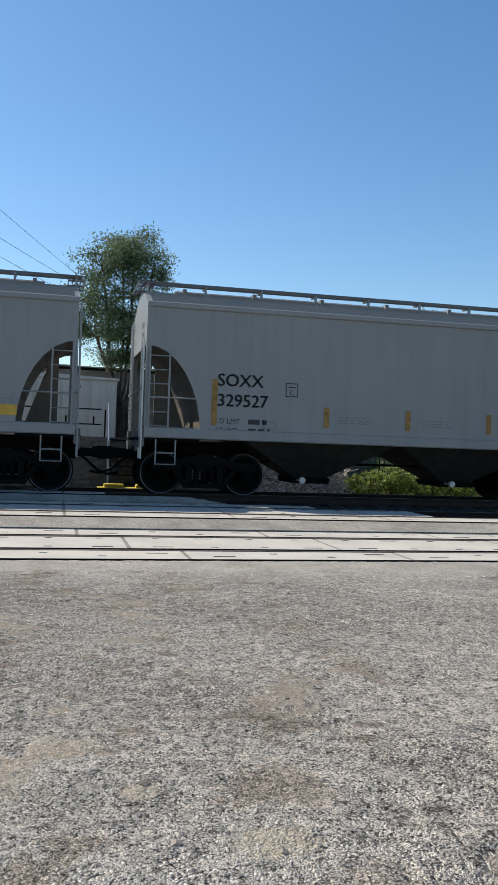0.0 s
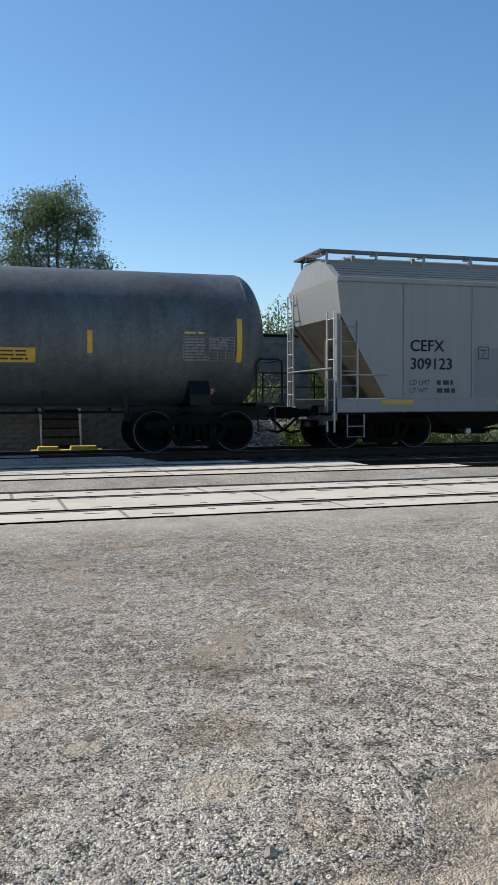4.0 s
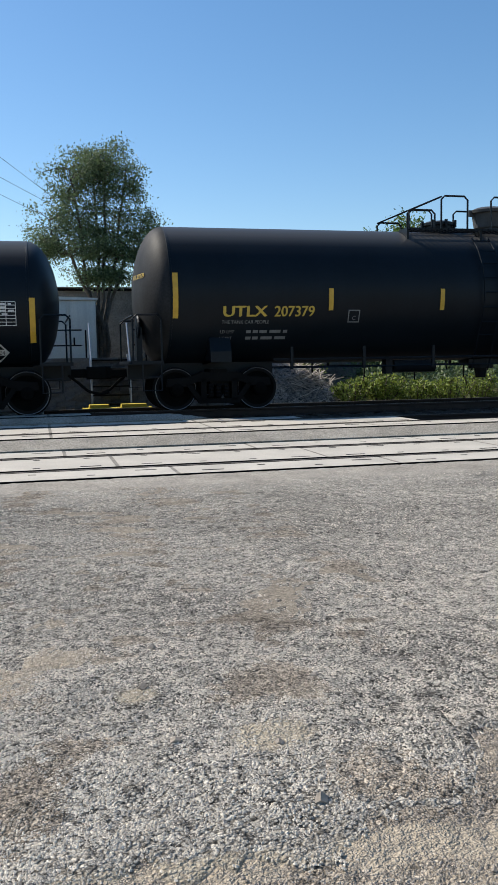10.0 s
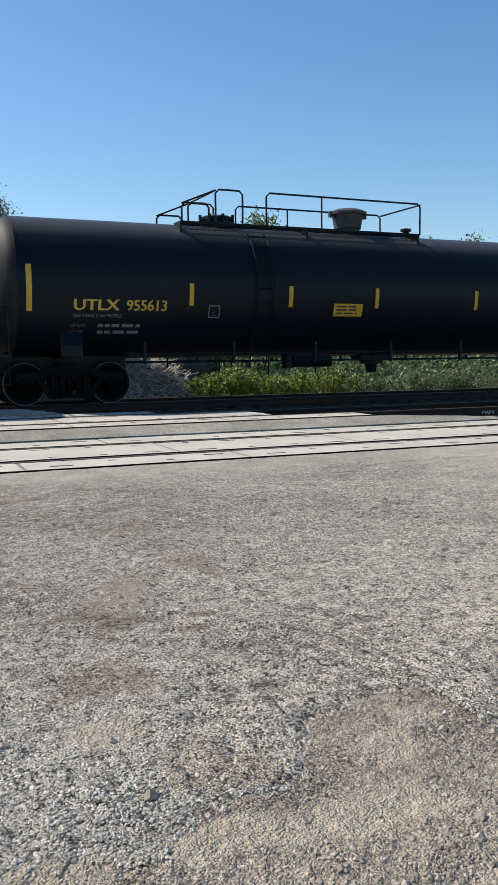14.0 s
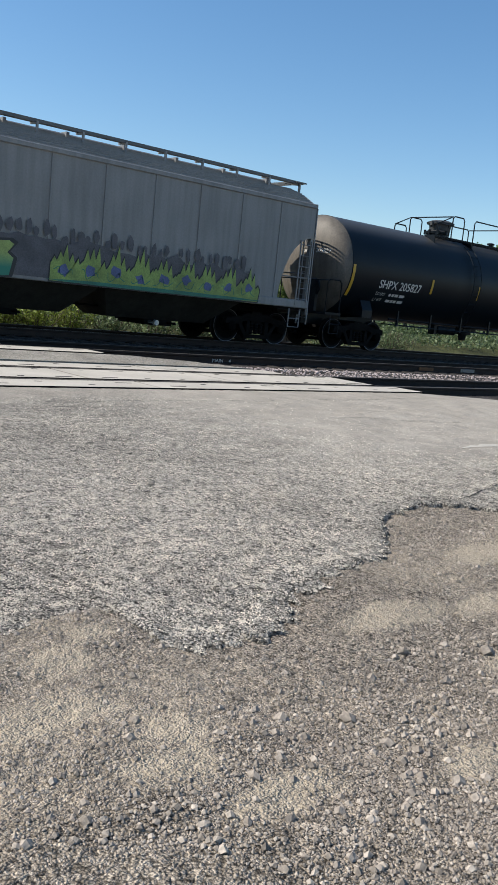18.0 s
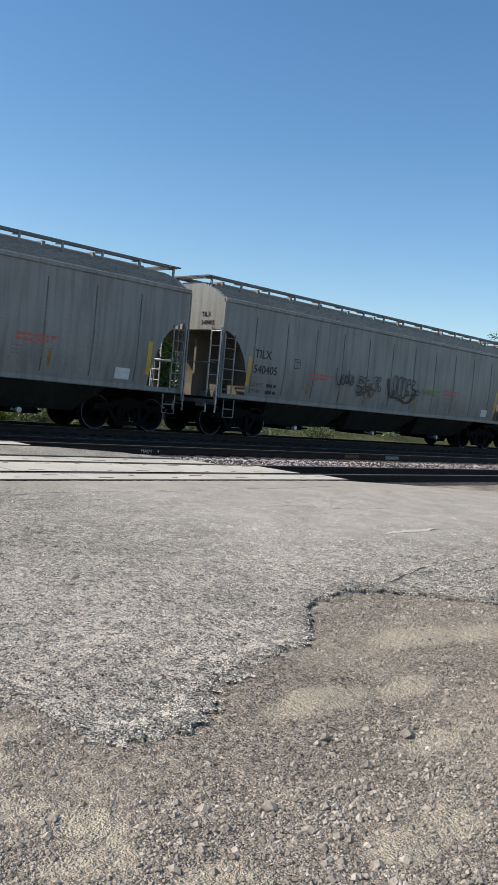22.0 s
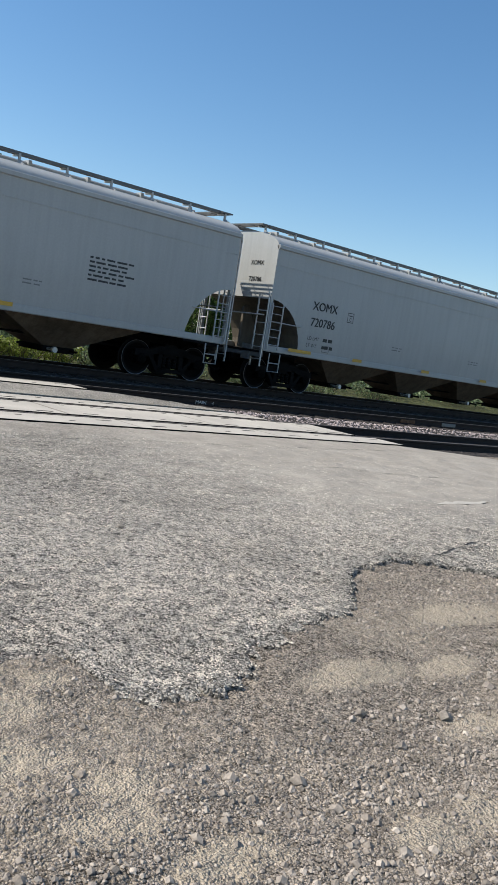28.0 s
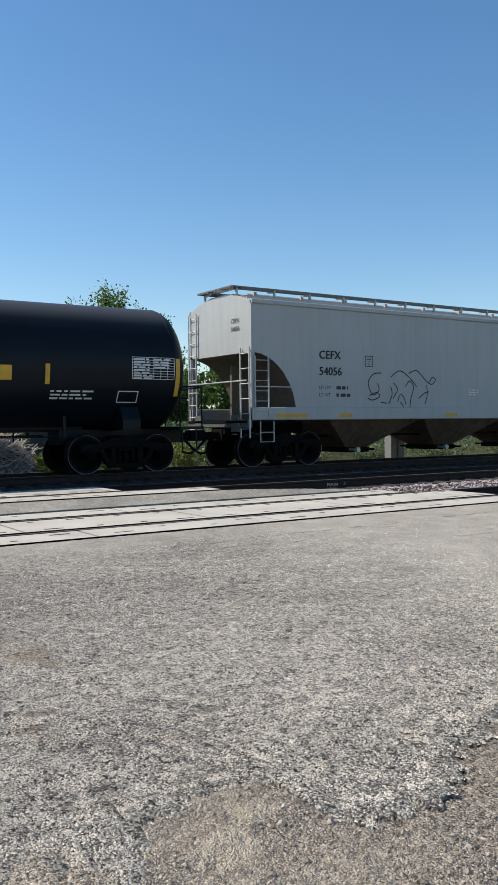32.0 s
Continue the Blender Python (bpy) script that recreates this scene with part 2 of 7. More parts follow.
JOINT = material("joint_filler", (0.26, 0.24, 0.21), 0.9, var=0.2, scale=6)
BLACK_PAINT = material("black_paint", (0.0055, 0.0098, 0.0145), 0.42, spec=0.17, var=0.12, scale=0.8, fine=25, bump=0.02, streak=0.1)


def tint_upward(m, second_tone, lo, hi):
    """A paler colour mixed in where a surface looks up."""
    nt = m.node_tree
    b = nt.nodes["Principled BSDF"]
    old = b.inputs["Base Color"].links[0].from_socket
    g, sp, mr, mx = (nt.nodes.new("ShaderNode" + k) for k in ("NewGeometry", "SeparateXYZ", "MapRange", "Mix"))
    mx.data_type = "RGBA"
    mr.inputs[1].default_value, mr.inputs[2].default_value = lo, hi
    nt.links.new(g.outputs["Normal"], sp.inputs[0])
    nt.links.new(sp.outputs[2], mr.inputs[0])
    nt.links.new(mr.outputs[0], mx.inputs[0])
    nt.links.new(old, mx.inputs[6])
    mx.inputs[7].default_value = (*second_tone, 1)
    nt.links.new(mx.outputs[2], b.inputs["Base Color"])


tint_upward(BLACK_PAINT, (0.052, 0.052, 0.052), 0.66, 0.84)
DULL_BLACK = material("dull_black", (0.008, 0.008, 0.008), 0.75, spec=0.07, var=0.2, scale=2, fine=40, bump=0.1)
TANK_GREY = material("tank_grey", (0.105, 0.12, 0.125), 0.5, var=0.2, scale=0.8, fine=18, bump=0.03, streak=0.3)
# Slope sheets: their shade and ground bounce are put into this dusty brown.
SHADED_BROWN_SHEET = material("shaded_slope_sheet", (0.155, 0.13, 0.098), 0.6, var=0.12, scale=1.3, fine=25, bump=0.04, streak=0.25)
# Bay colours are darkened to carry the shade under the wagon body.
BAY_SHADE = material("bay_shade", (0.04, 0.041, 0.037), 0.7, var=0.15, scale=1.5, fine=25, bump=0.05, streak=0.35, spec=0.2)
BAY_SHADED_DUST = material("bay_shaded_dust", (0.17, 0.13, 0.092), 0.7, var=0.15, scale=1.5, fine=25, bump=0.05, streak=0.35, spec=0.2)
PATCH_PAINT = material("patch_paint", (0.195, 0.205, 0.21), 0.42, var=0.035, scale=0.7, fine=20, bump=0.02, streak=0.07)
HEAD_DUST = material("dusty_head", (0.16, 0.14, 0.115), 0.6, var=0.2, scale=1.2, fine=25, bump=0.03, streak=0.3)
# Black tank's rear head, dusty and made paler for the sun on it.
HEAD_SUNLIT_DUST = material("sunlit_dusty_head", (0.030, 0.031, 0.032), 0.6, spec=0.15, var=0.2, scale=1.2, fine=25, bump=0.03, streak=0.3)
HOUSING_GREY = material("housing_grey", (0.075, 0.078, 0.08), 0.6, spec=0.2, var=0.15, scale=3, fine=40, bump=0.05)
COIL_GRIME = material("coil_grime", (0.075, 0.078, 0.076), 0.6, var=0.15, scale=1.2, fine=22, bump=0.03, streak=0.35)
HOOD_PAINT = material("hood_paint", (0.115, 0.135, 0.132), 0.5, var=0.12, scale=0.9, fine=22, bump=0.03, streak=0.35)
HEAD_RUST = material("rusty_head", (0.34, 0.345, 0.335), 0.6, var=0.12, scale=0.9, fine=25, bump=0.03, tint=(0.30, 0.22, 0.15), streak=0.2)
RUST = material("rust", (0.23, 0.11, 0.05), 0.85, var=0.25, scale=5, fine=50, bump=0.2)
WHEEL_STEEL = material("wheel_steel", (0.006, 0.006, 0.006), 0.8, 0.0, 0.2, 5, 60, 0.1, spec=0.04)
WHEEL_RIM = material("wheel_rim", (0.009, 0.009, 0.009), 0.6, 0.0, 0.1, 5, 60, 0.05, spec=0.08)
TREAD_EDGE = material("tread_edge", (0.22, 0.22, 0.23), 0.35, 0.6, 0.1, 5, 60, 0.02)
GRATING = material("grating", (0.13, 0.135, 0.135), 0.5, 0.2, 0.08, 3, 60, 0.1)
BRIGHT_STEEL = material("bright_steel", (0.55, 0.55, 0.53), 0.45, 0.4, 0.08, 3, 60, 0.05)
YELLOW = material("reflector_yellow", (0.62, 0.36, 0.03), 0.4, var=0.08, scale=9, fine=90, bump=0.03)
DULL_ORANGE = material("dull_orange", (0.36, 0.19, 0.035), 0.5, var=0.2, scale=9, fine=90, bump=0.03)
SAFETY_YELLOW = material("safety_yellow", (0.66, 0.50, 0.05), 0.6, var=0.12, scale=4, fine=60, bump=0.08)
LETTER_BLACK = material("letter_black", (0.02, 0.022, 0.025), 0.5, var=0.1, scale=8)
LETTER_WHITE = material("letter_white", (0.70, 0.70, 0.68), 0.5, var=0.1, scale=8)
LETTER_YELLOW = material("letter_yellow", (0.58, 0.40, 0.055), 0.5, var=0.1, scale=8)
LETTER_GREY = material("letter_grey", (0.19, 0.20, 0.20), 0.5, var=0.1, scale=8)
LETTER_RED = material("letter_red", (0.50, 0.12, 0.09), 0.5, var=0.1, scale=8)
PLACARD_RED = material("placard_red", (0.50, 0.09, 0.10), 0.4, var=0.05, scale=9)
WHITE_PAINT = material("white_paint", (0.80, 0.75, 0.64), 0.5, var=0.06, scale=1.5, fine=30, bump=0.03, streak=0.1)
BLOCK = material("wall_block", (0.20, 0.197, 0.19), 0.9, var=0.2, scale=3, fine=35, bump=0.5)
WALL_GREY = material("wall_grey", (0.235, 0.225, 0.205), 0.95, var=0.22, scale=2.2, fine=24, bump=0.8)
CABINET_PALE = material("cabinet_pale", (0.38, 0.37, 0.35), 0.6, var=0.08, scale=1.5, fine=30, bump=0.03, streak=0.15)
BARK = material("bark", (0.13, 0.105, 0.08), 0.95, var=0.25, scale=6, fine=60, bump=0.6)
TWIG = material("dead_twig", (0.56, 0.50, 0.43), 0.9, var=0.2, scale=6, fine=60, bump=0.2, island=0.35)
ALU = material("galvanised_steel", (0.50, 0.51, 0.51), 0.42, 0.7, 0.1, 4, 60, 0.05)


def leaf_material(name, a, b_):
    """Leaves: a colour of their own for each, a little light through them."""
    m = bpy.data.materials.new(name)
    m.use_nodes = True
    nt = m.node_tree
    b = nt.nodes["Principled BSDF"]
    g = nt.nodes.new("ShaderNodeNewGeometry")
    r = nt.nodes.new("ShaderNodeValToRGB")
    r.color_ramp.elements[0].color, r.color_ramp.elements[1].color = (*a, 1), (*b_, 1)
    nt.links.new(g.outputs["Random Per Island"], r.inputs[0])
    nt.links.new(r.outputs[0], b.inputs["Base Color"])
    b.inputs["Roughness"].default_value = 0.55
    tr = nt.nodes.new("ShaderNodeBsdfTranslucent")
    nt.links.new(r.outputs[0], tr.inputs[0])
    ms = nt.nodes.new("ShaderNodeMixShader")
    ms.inputs[0].default_value = 0.35
    nt.links.new(b.outputs[0], ms.inputs[1])
    nt.links.new(tr.outputs[0], ms.inputs[2])
    nt.links.new(ms.outputs[0], nt.nodes["Material Output"].inputs[0])
    return m


LEAF = leaf_material("leaf_grey_green", (0.055, 0.09, 0.04), (0.20, 0.265, 0.12))
LEAF_BRIGHT = leaf_material("leaf_green", (0.045, 0.085, 0.018), (0.15, 0.23, 0.05))
WEED = leaf_material("weed", (0.10, 0.15, 0.022), (0.33, 0.40, 0.08))


# ---- mesh helpers ----
class Shape:
    """Collects plain faces; mesh() makes them into one mesh."""

    def __init__(self):
        self.v, self.f = [], []

    def add(self, verts, faces):
        n = len(self.v)
        self.v.extend(verts)
        self.f.extend([tuple(i + n for i in f) for f in faces])
        return self

    def box(self, x0, x1, y0, y1, z0, z1, c=0.0):
        """A box, with its long edges chamfered by c."""
        if c <= 0:
            vs = [(x, y, z) for x in (x0, x1) for y in (y0, y1) for z in (z0, z1)]
            return self.add(vs, [(0, 1, 3, 2), (4, 6, 7, 5), (0, 4, 5, 1), (2, 3, 7, 6), (0, 2, 6, 4), (1, 5, 7, 3)])
        d = (x1 - x0, y1 - y0, z1 - z0)
        ax = d.index(max(d))
        lo, hi = (x0, y0, z0), (x1, y1, z1)
        a, b = [i for i in range(3) if i != ax]
        ring = [(lo[a] + c, lo[b]), (hi[a] - c, lo[b]), (hi[a], lo[b] + c), (hi[a], hi[b] - c), (hi[a] - c, hi[b]), (lo[a] + c, hi[b]), (lo[a], hi[b] - c), (lo[a], lo[b] + c)]
        vs = []
        for e in (lo[ax], hi[ax]):
            for p, q in ring:
                w = [0, 0, 0]
                w[ax], w[a], w[b] = e, p, q
                vs.append(tuple(w))
        fs = [tuple(range(8))[::-1], tuple(range(8, 16))] + [(i, (i + 1) % 8, (i + 1) % 8 + 8, i + 8) for i in range(8)]
        return self.add(vs, fs)

    def prism(self, poly, axis, lo, hi):
        """A polygon (in the two other axes, in order) drawn out along an axis."""
        n, vs = len(poly), []
        for e in (lo, hi):
            for p, q in poly:
                vs.append({"x": (e, p, q), "y": (p, e, q), "z": (p, q, e)}[axis])
        return self.add(vs, [tuple(range(n))[::-1], tuple(range(n, 2 * n))] + [(i, (i + 1) % n, (i + 1) % n + n, i + n) for i in range(n)])

    def tube(self, path, r, n=6):
        """A rod along a path of points."""
        pts = [Vector(p) for p in path]
        rings = []
        for i, p in enumerate(pts):
            d = (pts[min(i + 1, len(pts) - 1)] - pts[max(i - 1, 0)]).normalized()
            u = d.orthogonal().normalized() if i == 0 else (rings[-1][1] - d * rings[-1][1].dot(d)).normalized()
            rings.append((p, u, d.cross(u)))
        vs = []
        for p, u, w in rings:
            for k in range(n):
                a = 2 * math.pi * k / n
                vs.append(tuple(p + u * (r * math.cos(a)) + w * (r * math.sin(a))))
        fs = [tuple(range(n))[::-1], tuple(range(len(vs) - n, len(vs)))]
        for i in range(len(pts) - 1):
            for k in range(n):
                fs.append((i * n + k, i * n + (k + 1) % n, (i + 1) * n + (k + 1) % n, (i + 1) * n + k))
        return self.add(vs, fs)

    def lathe(self, prof, axis, centre, n=20, caps=True):
        """A profile of (along, radius) turned about an axis through centre."""
        vs, fs = [], []
        cx, cy, cz = centre
        for a, r in prof:
            for k in range(n):
                t = 2 * math.pi * k / n
                c, s = r * math.cos(t), r * math.sin(t)
                vs.append({"x": (cx + a, cy + c, cz + s), "y": (cx + c, cy + a, cz + s), "z": (cx + c, cy + s, cz + a)}[axis])
        for i in range(len(prof) - 1):
            for k in range(n):
                fs.append((i * n + k, i * n + (k + 1) % n, (i + 1) * n + (k + 1) % n, (i + 1) * n + k))
        if caps:
            fs += [tuple(range(n))[::-1], tuple(range(len(vs) - n, len(vs)))]
        return self.add(vs, fs)

    def mesh(self, name, mats, smooth=False, angle=35):
        me = bpy.data.meshes.new(name)
        me.from_pydata(self.v, [], self.f)
        bm = bmesh.new()
        bm.from_mesh(me)
        bmesh.ops.recalc_face_normals(bm, faces=bm.faces)
        if smooth:
            for f in bm.faces:
                f.smooth = True
            for e in bm.edges:
                if len(e.link_faces) == 2 and e.calc_face_angle(0) > radians(angle):
                    e.smooth = False
        bm.to_mesh(me)
        bm.free()
        for m in mats if isinstance(mats, (list, tuple)) else [mats]:
            me.materials.append(m)
        return me


def part(name, shape, mat, parent, label="", at=(0, 0, 0), smooth=False):
    """One mesh object under a thing or a part."""
    me = shape if isinstance(shape, bpy.types.Mesh) else shape.mesh(name, mat, smooth)
    ob = new(name, me)
    ob.parent = parent
    ob.location = at
    if label:
        ob["label"] = label
    return ob


def thing(name, label, category, at=(0, 0, 0), group="", kind=""):
    ob = new(name)
    ob.location = at
    return tagged(ob, label, category, group, kind)


def solid(name, shape, mat, label, category, group="", kind="", smooth=False):
    return tagged(new(name, shape.mesh(name, mat, smooth)), label, category, group, kind)


def arc(cx, cz, r, a0, a1, n):
    return [(cx + r * math.cos(radians(a0 + (a1 - a0) * i / n)), cz + r * math.sin(radians(a0 + (a1 - a0) * i / n))) for i in range(n + 1)]


TEXTS = {}


def text_verts(body, size, space=1.0):
    """Flat triangles of a line of writing, starting at x = 0."""
    key = (body, size, space)
    if key not in TEXTS:
        cu = bpy.data.curves.new("writing", "FONT")
        cu.body, cu.size, cu.space_character, cu.resolution_u = body, size, space, 3
        ob = new("writing", cu)
        me = bpy.data.meshes.new_from_object(ob.evaluated_get(bpy.context.evaluated_depsgraph_get()))
        vs = [v.co.to_tuple() for v in me.vertices]
        fs = [tuple(p.vertices) for p in me.polygons]
        bpy.data.objects.remove(ob)
        bpy.data.meshes.remove(me)
        bpy.data.curves.remove(cu)
        TEXTS[key] = (vs, fs)
    return TEXTS[key]


def flat_side(y):
    """Maps (x, height) onto an upright side facing the road."""
    return lambda x, z: (x, y, z)


def round_side(r, zc):
    """Maps (x, height) onto the near side of a lying tank."""
    def place(x, z):
        a = math.asin(max(-1, min(1, (z - zc) / r)))
        return (x, -(r + 0.012) * math.cos(a), zc + (r + 0.012) * math.sin(a))
    return place


def letters(body, size, x, z, on, mat, parent, bold=0.0, stretch=1.0, name="lettering"):
    vs, fs = text_verts(body, size)
    s = Shape()
    s.add([on(x + v[0] * stretch, z + v[1]) for v in vs], fs)
    if bold:
        s.add([on(x + v[0] * stretch + bold, z + v[1] + bold * 0.4) for v in vs], fs)
    me = bpy.data.meshes.new(name)
    me.from_pydata(s.v, [], s.f)
    me.materials.append(mat)
    return part(name, me, mat, parent)


def patch(x0, x1, z0, z1, on, mat, parent, name="marking", label="", lift=0.0, n=4):
    """A painted or stuck-on panel that follows the side."""
    s = Shape()
    vs = []
    for i in range(n + 1):
        z = z0 + (z1 - z0) * i / n
        for x in (x0, x1):
            p = on(x, z)
            vs.append((p[0], p[1] - lift, p[2]))
    s.add(vs, [(2 * i, 2 * i + 1, 2 * i + 3, 2 * i + 2) for i in range(n)])
    me = bpy.data.meshes.new(name)
    me.from_pydata(s.v, [], s.f)
    me.materials.append(mat)
    return part(name, me, mat, parent, label)


def small_print(x, z, w, rows, on, mat, parent, h=0.045, pitch=0.085, seed=1):
    """Lines of writing too small to read, as bars broken into words."""
    rnd = random.Random(seed)
    s = Shape()
    for r in range(rows):
        zz, xx = z - r * pitch, x
        end = x + w * rnd.uniform(0.75, 1.0)
        while xx < end - 0.03:
            ww = min(rnd.uniform(0.08, 0.28), end - xx)
            a, b, c, d = on(xx, zz), on(xx + ww, zz), on(xx + ww, zz + h), on(xx, zz + h)
            s.add([a, b, c, d], [(0, 1, 2, 3)])
            xx += ww + rnd.uniform(0.03, 0.06)
    me = bpy.data.meshes.new("small_print")
    me.from_pydata(s.v, [], s.f)
    me.materials.append(mat)
    return part("small_print", me, mat, parent)


def outline_box(x0, x1, z0, z1, on, mat, parent, t=0.022, name="marking_frame"):
    s = Shape()
    for a, b, c, d in ((x0, x1, z0, z0 + t), (x0, x1, z1 - t, z1), (x0, x0 + t, z0, z1), (x1 - t, x1, z0, z1)):
        s.add([on(a, c), on(b, c), on(b, d), on(a, d)], [(0, 1, 2, 3)])
    me = bpy.data.meshes.new(name)
    me.from_pydata(s.v, [], s.f)
    me.materials.append(mat)
    return part(name, me, mat, parent)


def table_panel(x0, x1, z0, z1, on, mat, parent, rows=8, cols=(0.5, 0.67, 0.83)):
    """A ruled data table painted on a tank."""
    s = Shape()
    t = 0.012
    for i in range(rows + 1):
        z = z0 + (z1 - z0) * i / rows
        s.add([on(x0, z), on(x1, z), on(x1, z + t), on(x0, z + t)], [(0, 1, 2, 3)])
    for c in (0, *cols, 1):
        x = x0 + (x1 - x0) * c
        for i in range(rows):
            za, zb = z0 + (z1 - z0) * i / rows, z0 + (z1 - z0) * (i + 1) / rows
            s.add([on(x, za), on(x + t, za), on(x + t, zb), on(x, zb)], [(0, 1, 2, 3)])
    me = bpy.data.meshes.new("data_table")
    me.from_pydata(s.v, [], s.f)
    me.materials.append(mat)
    part("data_table", me, mat, parent)
    small_print(x0 + 0.04, z1 - (z1 - z0) / rows * 0.8, (x1 - x0) * 0.45, rows, on, mat, parent, (z1 - z0) / rows * 0.5, (z1 - z0) / rows, seed=rows)
    small_print(x0 + (x1 - x0) * 0.52, z1 - (z1 - z0) / rows * 0.8, (x1 - x0) * 0.46, 4, on, mat, parent, (z1 - z0) / rows * 0.5, (z1 - z0) / rows, seed=rows + 3)


def placard(x, z, number, on, parent):
    """A diamond-shaped hazard placard with its number on a white band."""
    r = 0.19
    s = Shape()
    s.add([on(x, z - r), on(x + r, z), on(x, z + r), on(x - r, z)], [(0, 1, 2, 3)])
    me = bpy.data.meshes.new("placard")
    me.from_pydata(s.v, [], s.f)
    me.materials.append(PLACARD_RED if number != "1824" else LETTER_WHITE)
    pl = part("placard", me, None, parent, "red diamond hazard placard")
    s = Shape()
    lift = lambda a, b: (lambda p: (p[0], p[1] - 0.006, p[2]))(on(a, b))
    s.add([lift(x - 0.13, z - 0.055), lift(x + 0.13, z - 0.055), lift(x + 0.13, z + 0.055), lift(x - 0.13, z + 0.055)], [(0, 1, 2, 3)])
    me = bpy.data.meshes.new("band")
    me.from_pydata(s.v, [], s.f)
    me.materials.append(LETTER_WHITE)
    part("band", me, None, pl)
    lift2 = lambda a, b: (lambda p: (p[0], p[1] - 0.012, p[2]))(on(a, b))
    letters(number, 0.115, x - 0.125, z - 0.04, lift2, LETTER_BLACK, pl)


# ---- running gear, shared by all wagons ----
GEAR = {}
WHEEL_R = 0.44
AXLES = []          # (wheelset, wagon offset)


def gear():
    if GEAR:
        return GEAR
    # wheelset: two wheels and the axle, about its own centre
    tread, face, axle, caps, edge = Shape(), Shape(), Shape(), Shape(), Shape()
    for s in (-1, 1):
        tread.lathe([(s * 0.67, 0.30), (s * 0.67, 0.475), (s * 0.70, 0.475), (s * 0.71, WHEEL_R + 0.004), (s * 0.81, WHEEL_R - 0.004), (s * 0.81, 0.38), (s * 0.80, 0.36)], "y", (0, 0, 0), 28, False)
        face.lathe([(s * 0.68, 0.10), (s * 0.73, 0.36), (s * 0.79, 0.385), (s * 0.765, 0.34), (s * 0.75, 0.16), (s * 0.83, 0.13), (s * 0.83, 0.02)], "y", (0, 0, 0), 28)
        edge.lathe([(s * 0.8105, WHEEL_R - 0.002), (s * 0.814, WHEEL_R - 0.006), (s * 0.8105, WHEEL_R - 0.016)], "y", (0, 0, 0), 36, False)
        axle.lathe([(s * 0.80, 0.08), (s * 1.02, 0.08)], "y", (0, 0, 0), 12)
        for k in range(3):
            a = k * 2.094
            caps.lathe([(s * 1.015, 0.022), (s * 1.045, 0.02)], "y", (0.055 * math.cos(a), 0, 0.055 * math.sin(a)), 6)
    axle.lathe([(-0.8, 0.085), (0.8, 0.085)], "y", (0, 0, 0), 12)
    # side frame: a cast truss with a spring window, on the near side
    frame_, spring, box_, bolster, brake = Shape(), Shape(), Shape(), Shape(), Shape()
    y0, y1 = -1.06, -0.90
    frame_.prism([(-1.12, 0.50), (-1.10, 0.66), (-0.62, 0.70), (-0.38, 0.80), (0.38, 0.80), (0.62, 0.70), (1.10, 0.66), (1.12, 0.50), (0.70, 0.50), (0.46, 0.60), (-0.46, 0.60), (-0.70, 0.50)], "y", y0, y1)
    frame_.prism([(-0.72, 0.56), (-0.60, 0.56), (-0.36, 0.24), (0.36, 0.24), (0.60, 0.56), (0.72, 0.56), (0.42, 0.14), (-0.42, 0.14)], "y", y0, y1)
    for sx in (-1, 1):
        frame_.box(sx * 0.33 - 0.06, sx * 0.33 + 0.06, y0, y1, 0.2, 0.66)
    box_.lathe([(-0.88, 0.135), (-1.07, 0.135), (-1.09, 0.10)], "y", (0, 0, 0.44), 12)
    spring.lathe([(0.26 + 0.0 * k, 0.05 + 0.02 * (k % 2)) for k in range(1)] + [(0.26 + 0.036 * k, 0.052 + 0.02 * (k % 2)) for k in range(9)], "z", (0, -0.98, 0), 8)
    bolster.box(-0.19, 0.19, -1.0, 1.0, 0.52, 0.86, 0.03)
    brake.box(-0.03, 0.03, -0.75, 0.75, 0.36, 0.48)
    for y in (-0.75, 0.75):
        brake.box(-0.05, 0.05, y - 0.06, y + 0.06, 0.30, 0.58)
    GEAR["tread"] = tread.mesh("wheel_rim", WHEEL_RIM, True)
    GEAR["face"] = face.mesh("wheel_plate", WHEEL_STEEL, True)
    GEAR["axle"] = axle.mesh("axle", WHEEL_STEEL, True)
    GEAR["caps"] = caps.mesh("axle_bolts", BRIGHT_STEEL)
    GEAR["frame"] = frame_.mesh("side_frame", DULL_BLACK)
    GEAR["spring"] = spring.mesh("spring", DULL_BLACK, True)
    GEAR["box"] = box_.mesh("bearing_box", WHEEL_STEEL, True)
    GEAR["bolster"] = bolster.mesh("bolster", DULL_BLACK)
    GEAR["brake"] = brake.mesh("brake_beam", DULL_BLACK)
    # wheelset joined into one mesh of four materials
    ws = Shape()
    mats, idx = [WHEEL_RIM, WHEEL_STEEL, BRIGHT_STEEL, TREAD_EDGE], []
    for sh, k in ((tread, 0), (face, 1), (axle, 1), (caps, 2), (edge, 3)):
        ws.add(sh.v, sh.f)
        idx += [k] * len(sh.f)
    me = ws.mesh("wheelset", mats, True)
    for p, k in zip(me.polygons, idx):
        p.material_index = k
    GEAR["wheelset"] = me
    # coupler and hose towards +x
    c = Shape()
    c.box(0, 0.55, -0.08, 0.08, 0.72, 0.90, 0.02)
    c.box(0.50, 0.80, -0.17, 0.12, 0.68, 0.95, 0.03)
    c.box(0.70, 0.92, -0.17, -0.05, 0.70, 0.93, 0.03)
    c.box(-0.25, 0.05, -0.22, 0.22, 0.66, 0.98, 0.02)
    GEAR["coupler"] = c.mesh("coupler", DULL_BLACK)
    h = Shape()
